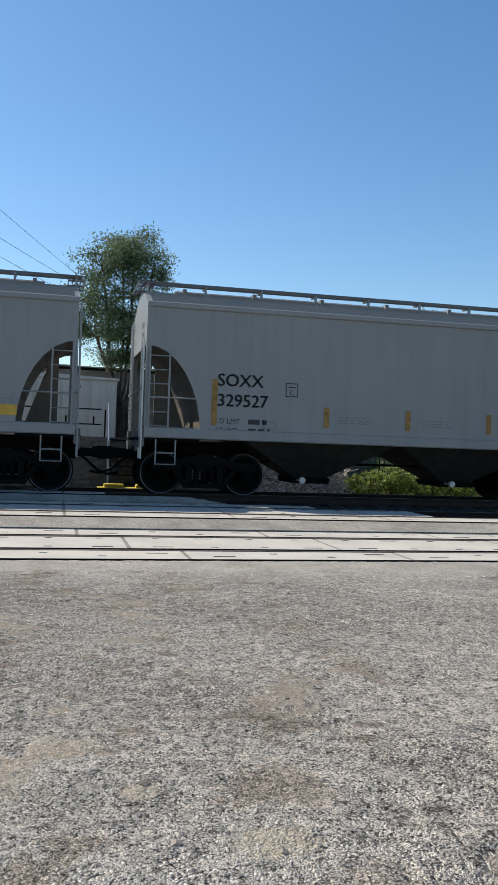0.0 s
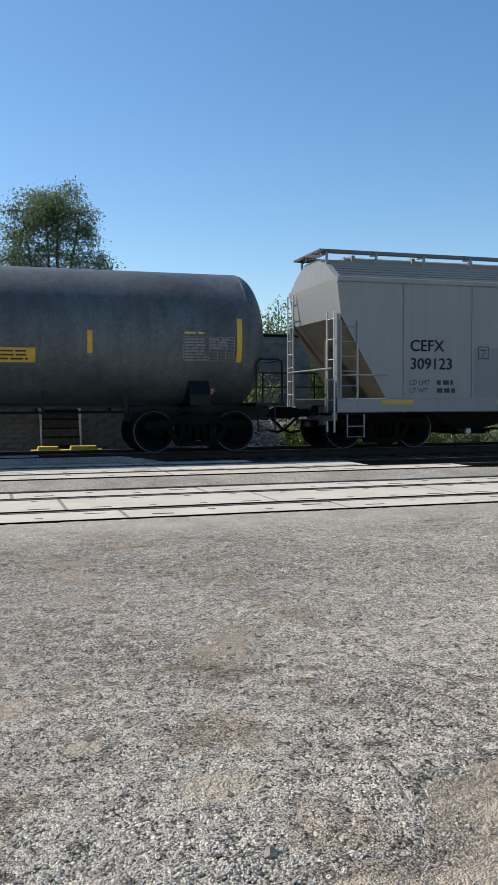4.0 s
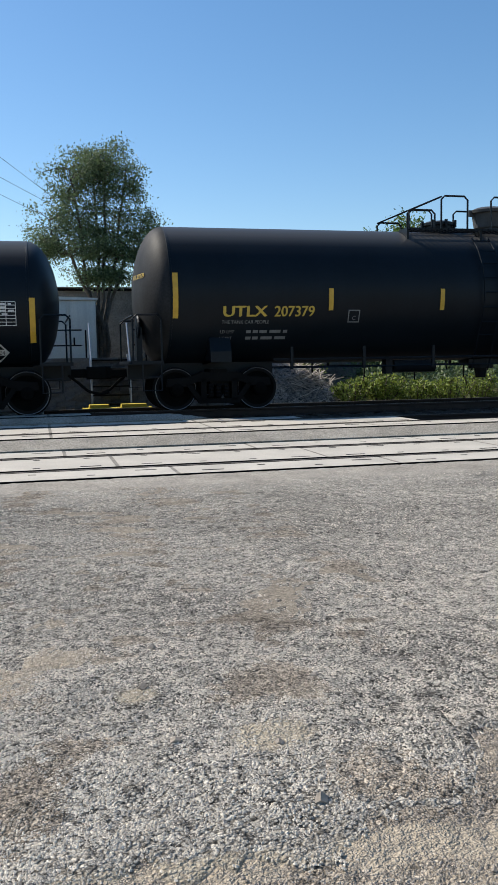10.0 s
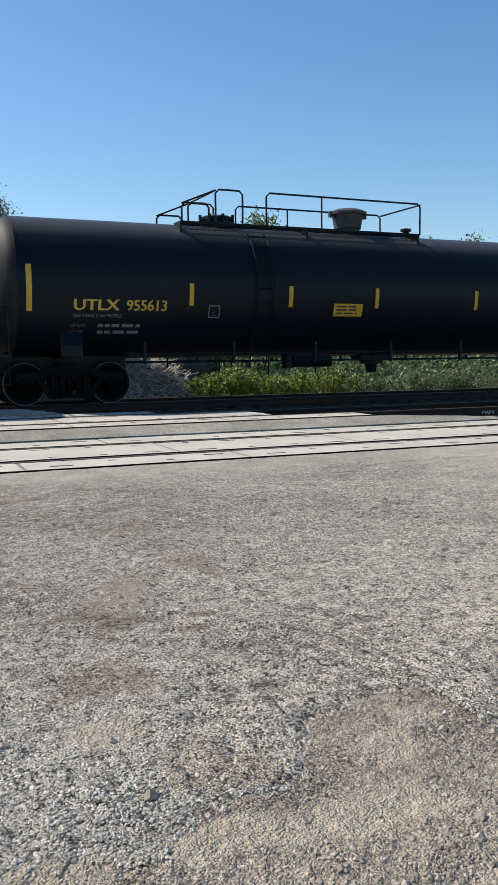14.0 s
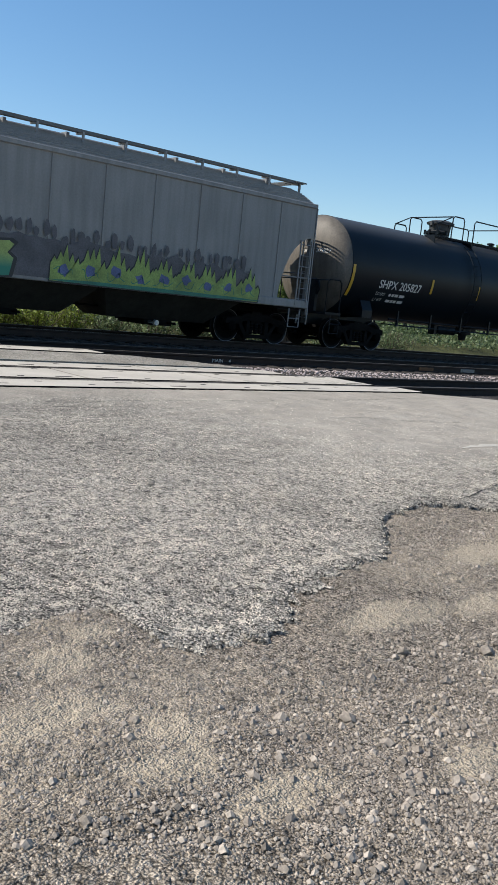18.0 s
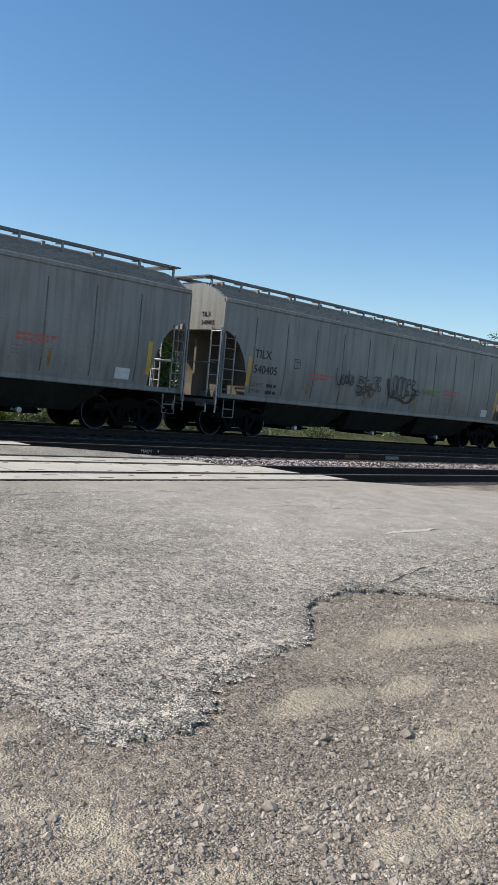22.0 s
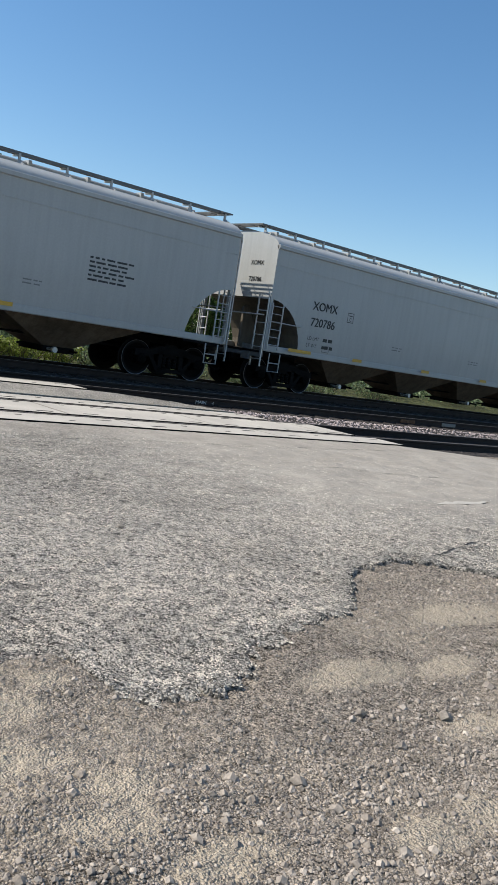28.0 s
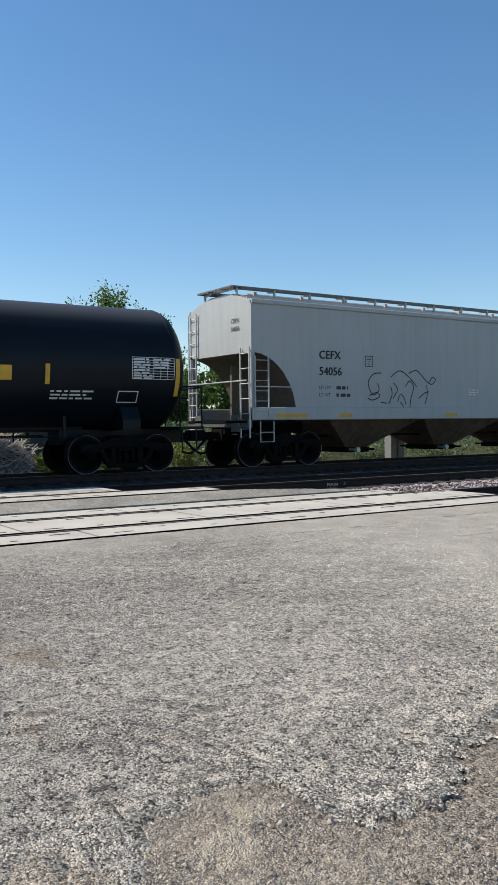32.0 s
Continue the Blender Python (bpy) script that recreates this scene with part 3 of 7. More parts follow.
    h.tube([(0.1, -0.35, 0.78), (0.3, -0.36, 0.62), (0.5, -0.33, 0.44), (0.72, -0.25, 0.36), (0.95, -0.2, 0.40)], 0.032, 6)
    GEAR["hose"] = h.mesh("air_hose", DULL_BLACK, True)
    return GEAR


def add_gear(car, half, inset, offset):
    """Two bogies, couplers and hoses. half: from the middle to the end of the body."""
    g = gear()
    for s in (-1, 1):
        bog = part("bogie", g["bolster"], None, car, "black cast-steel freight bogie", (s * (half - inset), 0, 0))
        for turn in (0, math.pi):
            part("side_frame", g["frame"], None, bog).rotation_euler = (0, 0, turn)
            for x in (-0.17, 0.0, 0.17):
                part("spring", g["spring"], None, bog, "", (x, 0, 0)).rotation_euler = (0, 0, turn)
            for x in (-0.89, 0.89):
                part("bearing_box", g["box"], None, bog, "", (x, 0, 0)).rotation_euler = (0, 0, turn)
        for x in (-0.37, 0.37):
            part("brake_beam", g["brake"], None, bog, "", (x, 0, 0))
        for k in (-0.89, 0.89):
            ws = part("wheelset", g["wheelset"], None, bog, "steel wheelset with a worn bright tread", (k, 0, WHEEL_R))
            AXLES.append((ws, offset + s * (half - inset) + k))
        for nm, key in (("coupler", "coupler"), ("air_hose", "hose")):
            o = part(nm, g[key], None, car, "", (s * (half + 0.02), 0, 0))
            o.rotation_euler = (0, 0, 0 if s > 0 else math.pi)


CARS = []           # (wagon, offset along the train)


def wagon(name, label, left, right, category="wagon"):
    mid = (left + right) / 2
    ob = thing(name, label, category, (mid, Y3, Z3), "wagons of the freight train")
    CARS.append((ob, mid))
    return ob, (right - left) / 2, mid


def ladder(parent, x, y, z0, z1, w, along, mat, rungs, out=0.0):
    """Two stiles and round rungs; along 'x' for a ladder on a side, 'y' for one on an end."""
    s = Shape()
    ux, uy = (1, 0) if along == "x" else (0, 1)
    for k in (0, w):
        s.box(x + ux * k - 0.016, x + ux * k + 0.016, y + uy * k - 0.016, y + uy * k + 0.016, z0, z1)
    for i in range(rungs):
        z = z0 + (z1 - z0) * (i + 0.6) / rungs
        s.tube([(x, y, z), (x + ux * w, y + uy * w, z)], 0.011, 5)
    return part("ladder", s, mat, parent)


def hopper(name, label, left, right, z1, zr, bays, ribs, paint, hw=1.5, z0=1.18, cut=(1.15, 0.69), inset=1.35, rounded=False, sill_h=0.2, straight=False, roof_paint=None, second_tone=None, tuck=0.0, wide_bay=False):
    """A covered hopper wagon; z in metres above the rail. ribs: number of side stakes. cut: length and height share of the open ends."""
    car, half, mid = wagon(name, label, left, right, "hopper wagon")
    second_tone = second_tone or SHADED_BROWN_SHEET
    dx, share = cut
    zc = z0 + (z1 - z0) * share
    n = 8
    arcl = [(-half + dx * math.sin(radians(90 * i / n)), z0 + (zc - z0) * math.cos(radians(90 * i / n))) for i in range(n + 1)]
    if straight:
        arcl = [(-half + 0.10 + (dx - 0.10) * min(1.0, 1.04 * i / n), zc + (z0 - zc) * i / n) for i in range(n + 1)]
    poly = [(-a, b) for a, b in arcl[::-1]] + [(half, z1), (-half, z1)] + arcl
    s = Shape().prism(poly, "y", -hw, hw)
    me = s.mesh("body", [paint, second_tone])

    def side(z):
        """Half width at a height: the lower third of the side curves in."""
        f = max(0.0, 0.5 - (z - z0) / (z1 - z0)) / 0.5
        return hw * (1 - tuck * f * f)

    if tuck:
        bm = bmesh.new()
        bm.from_mesh(me)
        for k in range(1, 9):
            bmesh.ops.bisect_plane(bm, geom=bm.verts[:] + bm.edges[:] + bm.faces[:], plane_co=(0, 0, z0 + (z1 - z0) * 0.06 * k), plane_no=(0, 0, 1))
        for v in bm.verts:
            v.co.y = math.copysign(side(v.co.z), v.co.y)
        bm.to_mesh(me)
        bm.free()
    # Cut end faces get the brown that carries their shade.
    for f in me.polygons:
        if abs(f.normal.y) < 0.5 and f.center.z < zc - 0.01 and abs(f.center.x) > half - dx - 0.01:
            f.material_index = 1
    part("body", me, None, car)
    # roof and its cornice
    rp = roof_paint or paint
    if rounded:
        prof = [(-hw, z1)] + [(-hw * math.cos(radians(a)), z1 + (zr - z1) * math.sin(radians(a))) for a in range(15, 166, 15)] + [(hw, z1)]
    else:
        prof = [(-hw, z1), (-0.95, z1 + (zr - z1) * 0.62), (-0.38, zr), (0.38, zr), (0.95, z1 + (zr - z1) * 0.62), (hw, z1)]
    part("roof", Shape().prism(prof, "x", -half, half), rp, car, "", (0, 0, 0), rounded)
    for sy in (-1, 1):
        ch = Shape()
        ch.box(-half, half, sy * hw - 0.045, sy * hw + 0.045, z1 - 0.07, z1 + 0.05, 0.02)
        part("cornice", ch, paint, car)
        si = Shape()
        si.box(-half, half, sy * (side(z0) - 0.02) - 0.05, sy * (side(z0) - 0.02) + 0.05, z0 - 0.02, z0 + sill_h * (0.6 if tuck else 1), 0.02)
        part("side_sill", si, paint, car)
    # trough hatch and running boards
    hat = Shape()
    hat.box(-half + 0.7, half - 0.7, -0.30, 0.30, zr - 0.02, zr + 0.10, 0.03)
    k = int(half * 2 / 1.5)
    for i in range(k):
        x = -half + 0.9 + (2 * half - 1.8) * i / (k - 1)
        hat.box(x - 0.04, x + 0.04, -0.36, 0.36, zr - 0.01, zr + 0.14)
    part("hatch", hat, rp, car)
    if not rounded:
        # corrugated roof sheet on the slopes
        cor = Shape()
        for sy in (-1, 1):
            for k in range(9):
                f = (k + 0.5) / 9
                y, z = sy * (1.44 - f * 1.0), z1 + 0.03 + (zr - z1) * (0.62 * min(1.0, (0.06 + f * 1.0) / 0.55) if f < 0.49 else 0.62 + 0.38 * (f - 0.49) / 0.57)
                cor.box(-half + 0.1, half - 0.1, y - 0.014, y + 0.014, z - 0.03, z + 0.005)
        part("roof_corrugation", cor, rp, car)
    zb = zr + 0.17
    brd = Shape()
    for y in (-0.74, -0.70, -0.66, -0.62, -0.58, -0.54, -0.50):
        brd.box(-half - 0.05, half + 0.05, y - 0.008, y + 0.008, zb - 0.035, zb)
    nb = int(half * 2 / 0.16)
    for i in range(nb + 1):
        x = -half + 2 * half * i / nb
        brd.box(x - 0.008, x + 0.008, -0.75, -0.49, zb - 0.03, zb - 0.005)
    bm_ = brd.mesh("running_board", GRATING)
    part("running_board", bm_, None, car)
    o = part("running_board", bm_, None, car)
    o.rotation_euler = (0, 0, math.pi)
    edge = Shape().box(-half - 0.05, half + 0.05, -0.775, -0.755, zb - 0.06, zb + 0.012)
    em = edge.mesh("board_edge", GRATING)
    part("board_edge", em, None, car)
    part("board_edge", em, None, car).rotation_euler = (0, 0, math.pi)
    sup = Shape()
    zs = z1 + (zr - z1) * (0.62 if not rounded else 0.86) - 0.04
    sup.box(-0.022, 0.022, -0.80, -0.74, zs - 0.03, zb - 0.03)
    sup.prism([(-0.80, zb - 0.10), (-0.80, zb - 0.035), (-0.45, zb - 0.035), (-0.45, zb - 0.07)], "x", -0.02, 0.02)
    sup.prism([(-0.80, zs + 0.02), (-0.80, zs + 0.10), (-1.02, zs - 0.01), (-1.02, zs - 0.06)], "x", -0.02, 0.02)
    sm = sup.mesh("board_support", paint)
    ns = max(6, round(half * 2 / 1.18))
    for i in range(ns + 1):
        x = -half + 0.06 + (2 * half - 0.12) * i / ns
        part("board_support", sm, None, car, "", (x, 0, 0))
        part("board_support", sm, None, car, "", (x, 0, 0)).rotation_euler = (0, 0, math.pi)
    for e in (-1, 1):
        x0, x1 = sorted((e * (half - 0.22), e * (half + 0.12)))
        cb = Shape()
        for i in range(5):
            xx = x0 + (x1 - x0) * i / 4
            cb.box(xx - 0.012, xx + 0.012, -0.85, 0.85, zb - 0.035, zb)
        for y in (-0.85, -0.3, 0.3, 0.85):
            cb.box(x0, x1, y - 0.012, y + 0.012, zb - 0.04, zb - 0.005)
        part("end_board", cb, GRATING, car)
    # stakes on both sides
    if ribs:
        thin = len(ribs) > 2
        out, wide = (ribs[2], 0.016) if thin else (0.022, 0.024)
        rs, cuts = Shape(), 8 if tuck else 1
        za, zz = z0 + sill_h, (z0 + (z1 - z0) * 0.88) if thin else z1 - 0.07
        for k in range(cuts):
            lo, hi = za + (zz - za) * k / cuts, za + (zz - za) * (k + 1) / cuts
            rs.prism([(-side(lo) - out, lo), (-side(lo) + 0.01, lo), (-side(hi) + 0.01, hi), (-side(hi) - out, hi)], "x", -wide, wide)
        rm = rs.mesh("side_stake", SEAM_GRIME if thin else paint)
        x = -half + ribs[0]
        while x < half - ribs[0] + 0.3:
            part("side_stake", rm, None, car, "", (x, 0, 0))
            part("side_stake", rm, None, car, "", (x, 0, 0)).rotation_euler = (0, 0, math.pi)
            x += ribs[1]
    # open ends: posts, ladders, platform, handrails
    for e in (-1, 1):
        for sy in (-1, 1):
            p = Shape().box(e * (half - 0.05) - 0.05, e * (half - 0.05) + 0.05, sy * (hw - 0.06) - 0.05, sy * (hw - 0.06) + 0.05, z0, zc + 0.05)
            part("corner_post", p, paint, car)
            low = sy * e > 0
            ladder(car, e * (half + 0.05), sy * (hw - 0.22) - 0.2, z0 - 0.45, (zc + 0.12) if low else z1 - 0.05, 0.4, "y", BRIGHT_STEEL if e < 0 else paint, 6 if low else 10)
        xs = e * (half - 0.48) if e > 0 else -half + 0.08
        ladder(car, xs, -hw - 0.03, z0 + 0.05, zc - 0.1, 0.4, "x", paint, 6)
        pl = Shape().box(*sorted((e * (half - dx), e * (half + 0.12))), -hw + 0.05, hw - 0.05, z0 - 0.08, z0 - 0.02)
        part("end_platform", pl, DULL_BLACK, car)
        es = Shape().box(*sorted((e * (half - 0.02), e * (half + 0.10))), -hw + 0.02, hw - 0.02, z0 - 0.20, z0 - 0.02, 0.02)
        for y in (-0.9, 0.9):
            es.box(*sorted((e * (half + 0.06), e * (half + 0.12))), y - 0.18, y + 0.18, z0 - 0.3, z0 + 0.12, 0.01)
        part("end_sill", es, GRATING, car)
        cs = Shape().box(*sorted((e * (half - 2.4), e * (half + 0.05))), -0.32, 0.32, z0 - 0.36, z0 - 0.06)
        part("centre_sill", cs, DULL_BLACK, car)
        web = Shape().prism([(e * (half - dx * 0.95), z0), (e * (half - 0.35), z0), (e * (half - 0.35), zc - 0.25), (e * (half - 0.5), zc - 0.2)], "y", -0.04, 0.04)
        part("end_web", web, second_tone, car)
        hr = Shape().tube([(e * (half + 0.08), -hw + 0.1, z0 + 0.95), (e * (half + 0.08), hw - 0.1, z0 + 0.95)], 0.018, 6)
        hr.tube([(e * (half - dx + 0.1), -hw - 0.02, z0 + 0.8), (e * (half + 0.0), -hw - 0.02, z0 + 0.8)], 0.016, 6)
        part("handrail", hr, paint, car)
        st = Shape()
        sx = e * (half - 0.45)
        st.tube([(sx - 0.2, -hw, z0 - 0.05), (sx - 0.2, -hw, z0 - 0.55), (sx + 0.2, -hw, z0 - 0.55), (sx + 0.2, -hw, z0 - 0.05)], 0.018, 6)
        st.tube([(sx - 0.2, -hw, z0 - 0.32), (sx + 0.2, -hw, z0 - 0.32)], 0.016, 6)
        part("sill_step", st, paint, car)
    # hopper bays and outlets
    a, b = -half + dx + 0.15 + (0.9 if half > 7 else 0.75), half - dx - 0.15 - (0.9 if half > 7 else 0.75)
    bw = (b - a) / bays
    for i in range(bays):
        xa, xb = a + bw * i + 0.05, a + bw * (i + 1) - 0.05
        xm, zb0 = (xa + xb) / 2, 0.42
        fr = Shape()
        t, u = side(z0) - 0.1, 0.55
        foot = (xb - xa) * 0.36 if wide_bay else 0.38
        fr.add([(xa, -t, z0), (xb, -t, z0), (xb, t, z0), (xa, t, z0), (xm - foot, -u, zb0), (xm + foot, -u, zb0), (xm + foot, u, zb0), (xm - foot, u, zb0)],
               [(3, 2, 1, 0), (4, 5, 6, 7), (0, 1, 5, 4), (1, 2, 6, 5), (2, 3, 7, 6), (3, 0, 4, 7)])
        bay = part("hopper_bay", fr, (BAY_SHADED_DUST if z0 >= 1.2 or rounded else BAY_SHADE), car, "sloped discharge bay, dusty and darkened for the shade under the body")
        og = Shape().box(xm - 0.42, xm + 0.42, -0.62, 0.62, zb0 - 0.14, zb0, 0.02)
        og.tube([(xm - 0.30, -0.95, zb0 - 0.06), (xm - 0.30, 0.95, zb0 - 0.06)], 0.03, 6)
        og.tube([(xm + 0.30, -0.95, zb0 - 0.06), (xm + 0.30, 0.95, zb0 - 0.06)], 0.03, 6)
        part("outlet_gate", og, DULL_BLACK, bay)
        kn = Shape().lathe([(-1.0, 0.07), (-0.9, 0.07), (-0.9, 0.03), (-0.6, 0.03)], "y", (xm - 0.30, 0, zb0 - 0.06), 8)
        part("capstan", kn, BRIGHT_STEEL, bay)
    pipe = Shape().tube([(-half + 1.5, -0.45, z0 - 0.45), (half - 1.5, -0.45, z0 - 0.45)], 0.028, 6)
    part("brake_pipe", pipe, DULL_BLACK, car)
    add_gear(car, half, inset, mid)
    return car, half, lambda x, z: (x, -side(z) - 0.006, z)


def rail_loop(s, a, b, z0, z1, y, r=0.022):
    s.tube([(a, y, z0), (a, y, z1 - 0.08), (a + 0.08 * (1 if b > a else -1), y, z1), (b - 0.08 * (1 if b > a else -1), y, z1), (b, y, z1 - 0.08), (b, y, z0)], r, 6)


def tank(name, label, left, right, paint, R=1.43, zc=2.37, top=(-1.7, 1.7), dome=0.4, inset=1.65, frame_mat=None, end_paint=None, short_rail=False, wide_dome=True):
    """A tank wagon, its ends domed. top: stretch of the platform, dome: place of the manway."""
    car, half, mid = wagon(name, label, left, right, "tank wagon")
    fm = frame_mat or BLACK_PAINT
    d, prof, n = 0.62, [], 9
    for i in range(n + 1):
        a = radians(90 * i / n)
        prof.append((-half + d * (1 - math.sin(a)) if False else -half + d - d * math.cos(a), max(0.02, R * math.sin(a))))
    prof += [(-half + d + 0.02, R), (half - d - 0.02, R)]
    prof += [(-p, r) for p, r in prof[:n + 1][::-1]]
    shell = Shape().lathe(prof, "x", (0, 0, zc), 48).mesh("tank_shell", [paint, end_paint or HEAD_SUNLIT_DUST], True)
    for f in shell.polygons:
        if f.center.x < -half + d - 0.01:
            f.material_index = 1
    part("tank_shell", shell, None, car)
    for x in (-half + d, half - d):
        seam = Shape().lathe([(-0.03, R - 0.02), (-0.02, R + 0.006), (0.02, R + 0.006), (0.03, R - 0.02)], "x", (x, 0, zc), 48)
        part("head_seam", seam, paint, car, "", (0, 0, 0), True)
    zt = zc + R
    a, b = top
    # platform with grating, toe boards and rails
    pf = Shape()
    for sy in (-1, 1):
        for k in range(4):
            y = sy * (0.45 + 0.14 * k)
            pf.box(a, b, y - 0.012, y + 0.012, zt - 0.06, zt - 0.02)
        for k in range(int((b - a) / 0.14) + 1):
            pf.box(a + 0.14 * k - 0.01, a + 0.14 * k + 0.01, sy * 0.66 - 0.24, sy * 0.66 + 0.24, zt - 0.06, zt - 0.025)
        for x in (a, (a + b) / 2, b):
            pf.prism([(sy * 0.85, zt - 0.02), (sy * 0.85, zt - 0.42), (sy * 0.55, zt - 0.16), (sy * 0.4, zt - 0.02)], "x", x - 0.025, x + 0.025)
    part("platform", pf, fm, car)
    hr = 0.68
    for sy in (-1, 1):
        r = Shape()
        y = sy * 0.9
        rail_loop(r, a, a + 0.62, zt - 0.05, zt + 0.36, y)
        rail_loop(r, a + 0.78, a + 1.42, zt - 0.05, zt + hr, y)
        r.tube([(a, y, zt + 0.34), (a + 0.78, y, zt + hr - 0.02)], 0.02, 6)
        rail_loop(r, a + 2.0, b, zt - 0.05, zt + hr, y)
        for x in ([a + 3.4 + 1.4 * i for i in range(int(max(0, (b - a - 3.6) / 1.4)))]):
            r.tube([(x, y, zt - 0.05), (x, y, zt + hr)], 0.02, 6)
        part("platform_rail", r, fm, car)
    for x in (a + 0.78, b):
        r = Shape()
        r.tube([(x, -0.9, zt + hr - 0.02), (x, 0.9, zt + hr - 0.02)], 0.02, 6)
        part("end_rail", r, fm, car)
    if wide_dome:
        dm = Shape().lathe([(zt - 0.06, 0.28), (zt + 0.10, 0.28), (zt + 0.14, 0.33), (zt + 0.46, 0.38), (zt + 0.47, 0.46), (zt + 0.53, 0.47), (zt + 0.56, 0.40), (zt + 0.60, 0.3), (zt + 0.61, 0.02)], "z", (dome, 0, 0), 20)
    else:
        dm = Shape().lathe([(zt - 0.06, 0.28), (zt + 0.30, 0.28), (zt + 0.32, 0.33), (zt + 0.40, 0.33), (zt + 0.44, 0.2), (zt + 0.45, 0.02)], "z", (dome, 0, 0), 18)
    for sx in (-1, 1):
        lug = Shape().box(dome + sx * 0.46 - 0.06, dome + sx * 0.46 + 0.06, -0.05, 0.05, zt + 0.40, zt + 0.54, 0.01)
        part("housing_lug", lug, HOUSING_GREY, car)
    part("valve_housing", dm, HOUSING_GREY, car, "round protective housing with a lid", (0, 0, 0), True)
    mw = Shape().lathe([(zt - 0.06, 0.34), (zt + 0.14, 0.34), (zt + 0.15, 0.40), (zt + 0.21, 0.40), (zt + 0.25, 0.30), (zt + 0.26, 0.02)], "z", (a + 1.15, 0, 0), 18)
    bolts = []
    for k in range(8):
        ang = k * math.pi / 4
        bolts.append((a + 1.15 + 0.4 * math.cos(ang), 0.4 * math.sin(ang), zt + 0.18))
    way = part("manway", mw, fm, car)
    bolt = Shape().box(-0.03, 0.03, -0.03, 0.03, -0.08, 0.08, 0.008).mesh("manway_bolt", fm)
    for at in bolts:
        part("manway_bolt", bolt, None, way, "", at)
    vl = Shape().lathe([(zt - 0.04, 0.08), (zt + 0.16, 0.08), (zt + 0.16, 0.14), (zt + 0.22, 0.14), (zt + 0.24, 0.05)], "z", (b + 0.2, 0, 0), 10)
    part("relief_valve", vl, fm, car, "", (0, 0, 0), True)
    # side ladders below the platform
    for sy in (-1, 1):
        s = Shape()
        xm = a + 1.7
        for k in (-0.2, 0.2):
            pts = [(xm + k, sy * (R + 0.09) * math.cos(radians(t)), zc + (R + 0.09) * math.sin(radians(t))) for t in range(52, -46, -14)]
            s.tube(pts + [(xm + k, sy * 1.0, 0.72)], 0.018, 5)
        for t in range(48, -46, -12):
            y, z = sy * (R + 0.09) * math.cos(radians(t)), zc + (R + 0.09) * math.sin(radians(t))
            s.tube([(xm - 0.2, y, z), (xm + 0.2, y, z)], 0.014, 5)
        part("ladder", s, fm, car)
    # bottom fittings
    bo = Shape().lathe([(zc - R - 0.42, 0.12), (zc - R - 0.2, 0.16), (zc - R - 0.2, 0.3), (zc - R + 0.1, 0.3)], "z", (0.2, 0, 0), 12)
    bo.box(-0.25, 0.65, -0.25, 0.25, zc - R - 0.1, zc - R + 0.05)
    part("bottom_outlet", bo, fm, car)
    for sy in (-1, 1):
        br = Shape().tube([(-half + 2.8, sy * 1.18, 1.03), (half - 2.8, sy * 1.18, 1.03)], 0.03, 6)
        br.tube([(-half + 2.8, sy * 1.22, 0.86), (half - 2.8, sy * 1.22, 0.86)], 0.016, 5)
        for k in range(7):
            x = -half + 3.2 + (2 * half - 6.4) * k / 6
            br.box(x - 0.03, x + 0.03, sy * 1.2 - 0.03, sy * 1.2 + 0.03, 0.82, 1.3)
        part("side_pipe", br, fm, car)
    cy = Shape().lathe([(-0.5, 0.14), (0.5, 0.14)], "x", (-1.9, -0.75, 0.84), 12)
    cy.box(-2.6, -2.45, -0.85, -0.6, 0.68, 1.05)
    part("brake_cylinder", cy, fm, car)
    for e in (-1, 1):
        s = Shape().box(*sorted((e * (half - 3.0), e * (half + 0.18))), -0.36, 0.36, 0.66, 1.0)
        part("stub_sill", s, fm, car)
        sd = Shape().prism([(-1.30, 1.0), (1.30, 1.0), (1.30, 1.22), (1.16, zc - R * 0.62), (0.0, zc - R - 0.02), (-1.16, zc - R * 0.62), (-1.30, 1.22)], "x", e * (half - inset) - 0.22, e * (half - inset) + 0.22)
        part("saddle", sd, fm, car)
        pl = Shape().box(*sorted((e * (half - 0.45), e * (half + 0.2))), -1.35, 1.35, 0.98, 1.05)
        part("end_platform", pl, fm, car)
        for sy in (-1, 1):
            l = Shape()
            rail_loop(l, e * (half + 0.16), e * (half - 0.42), 1.02, 1.98, sy * 1.3, 0.02)
            part("grab_rail", l, fm, car)
            st = Shape().tube([(e * (half - 0.40), sy * 1.35, 1.0), (e * (half - 0.40), sy * 1.36, 0.45), (e * (half - 0.02), sy * 1.36, 0.45), (e * (half - 0.02), sy * 1.35, 1.0)], 0.018, 6)
            st.tube([(e * (half - 0.40), sy * 1.36, 0.72), (e * (half - 0.02), sy * 1.36, 0.72)], 0.015, 6)
            part("sill_step", st, fm, car)
        h = Shape().tube([(e * (half + 0.16), -1.3, 1.96), (e * (half + 0.16), 1.3, 1.96)], 0.018, 6)
        part("handrail", h, fm, car)
    bw = Shape().lathe([(0.0, 0.02), (0.02, 0.24), (0.05, 0.27), (0.08, 0.24), (0.06, 0.02)], "x", (-half - 0.02, -0.55, 1.75), 16)
    bw.box(-half - 0.02, -half + 0.1, -0.68, -0.42, 1.05, 1.75)
    part("brake_wheel", bw, fm, car)
    add_gear(car, half, inset, mid)
    return car, half, round_side(R, zc)


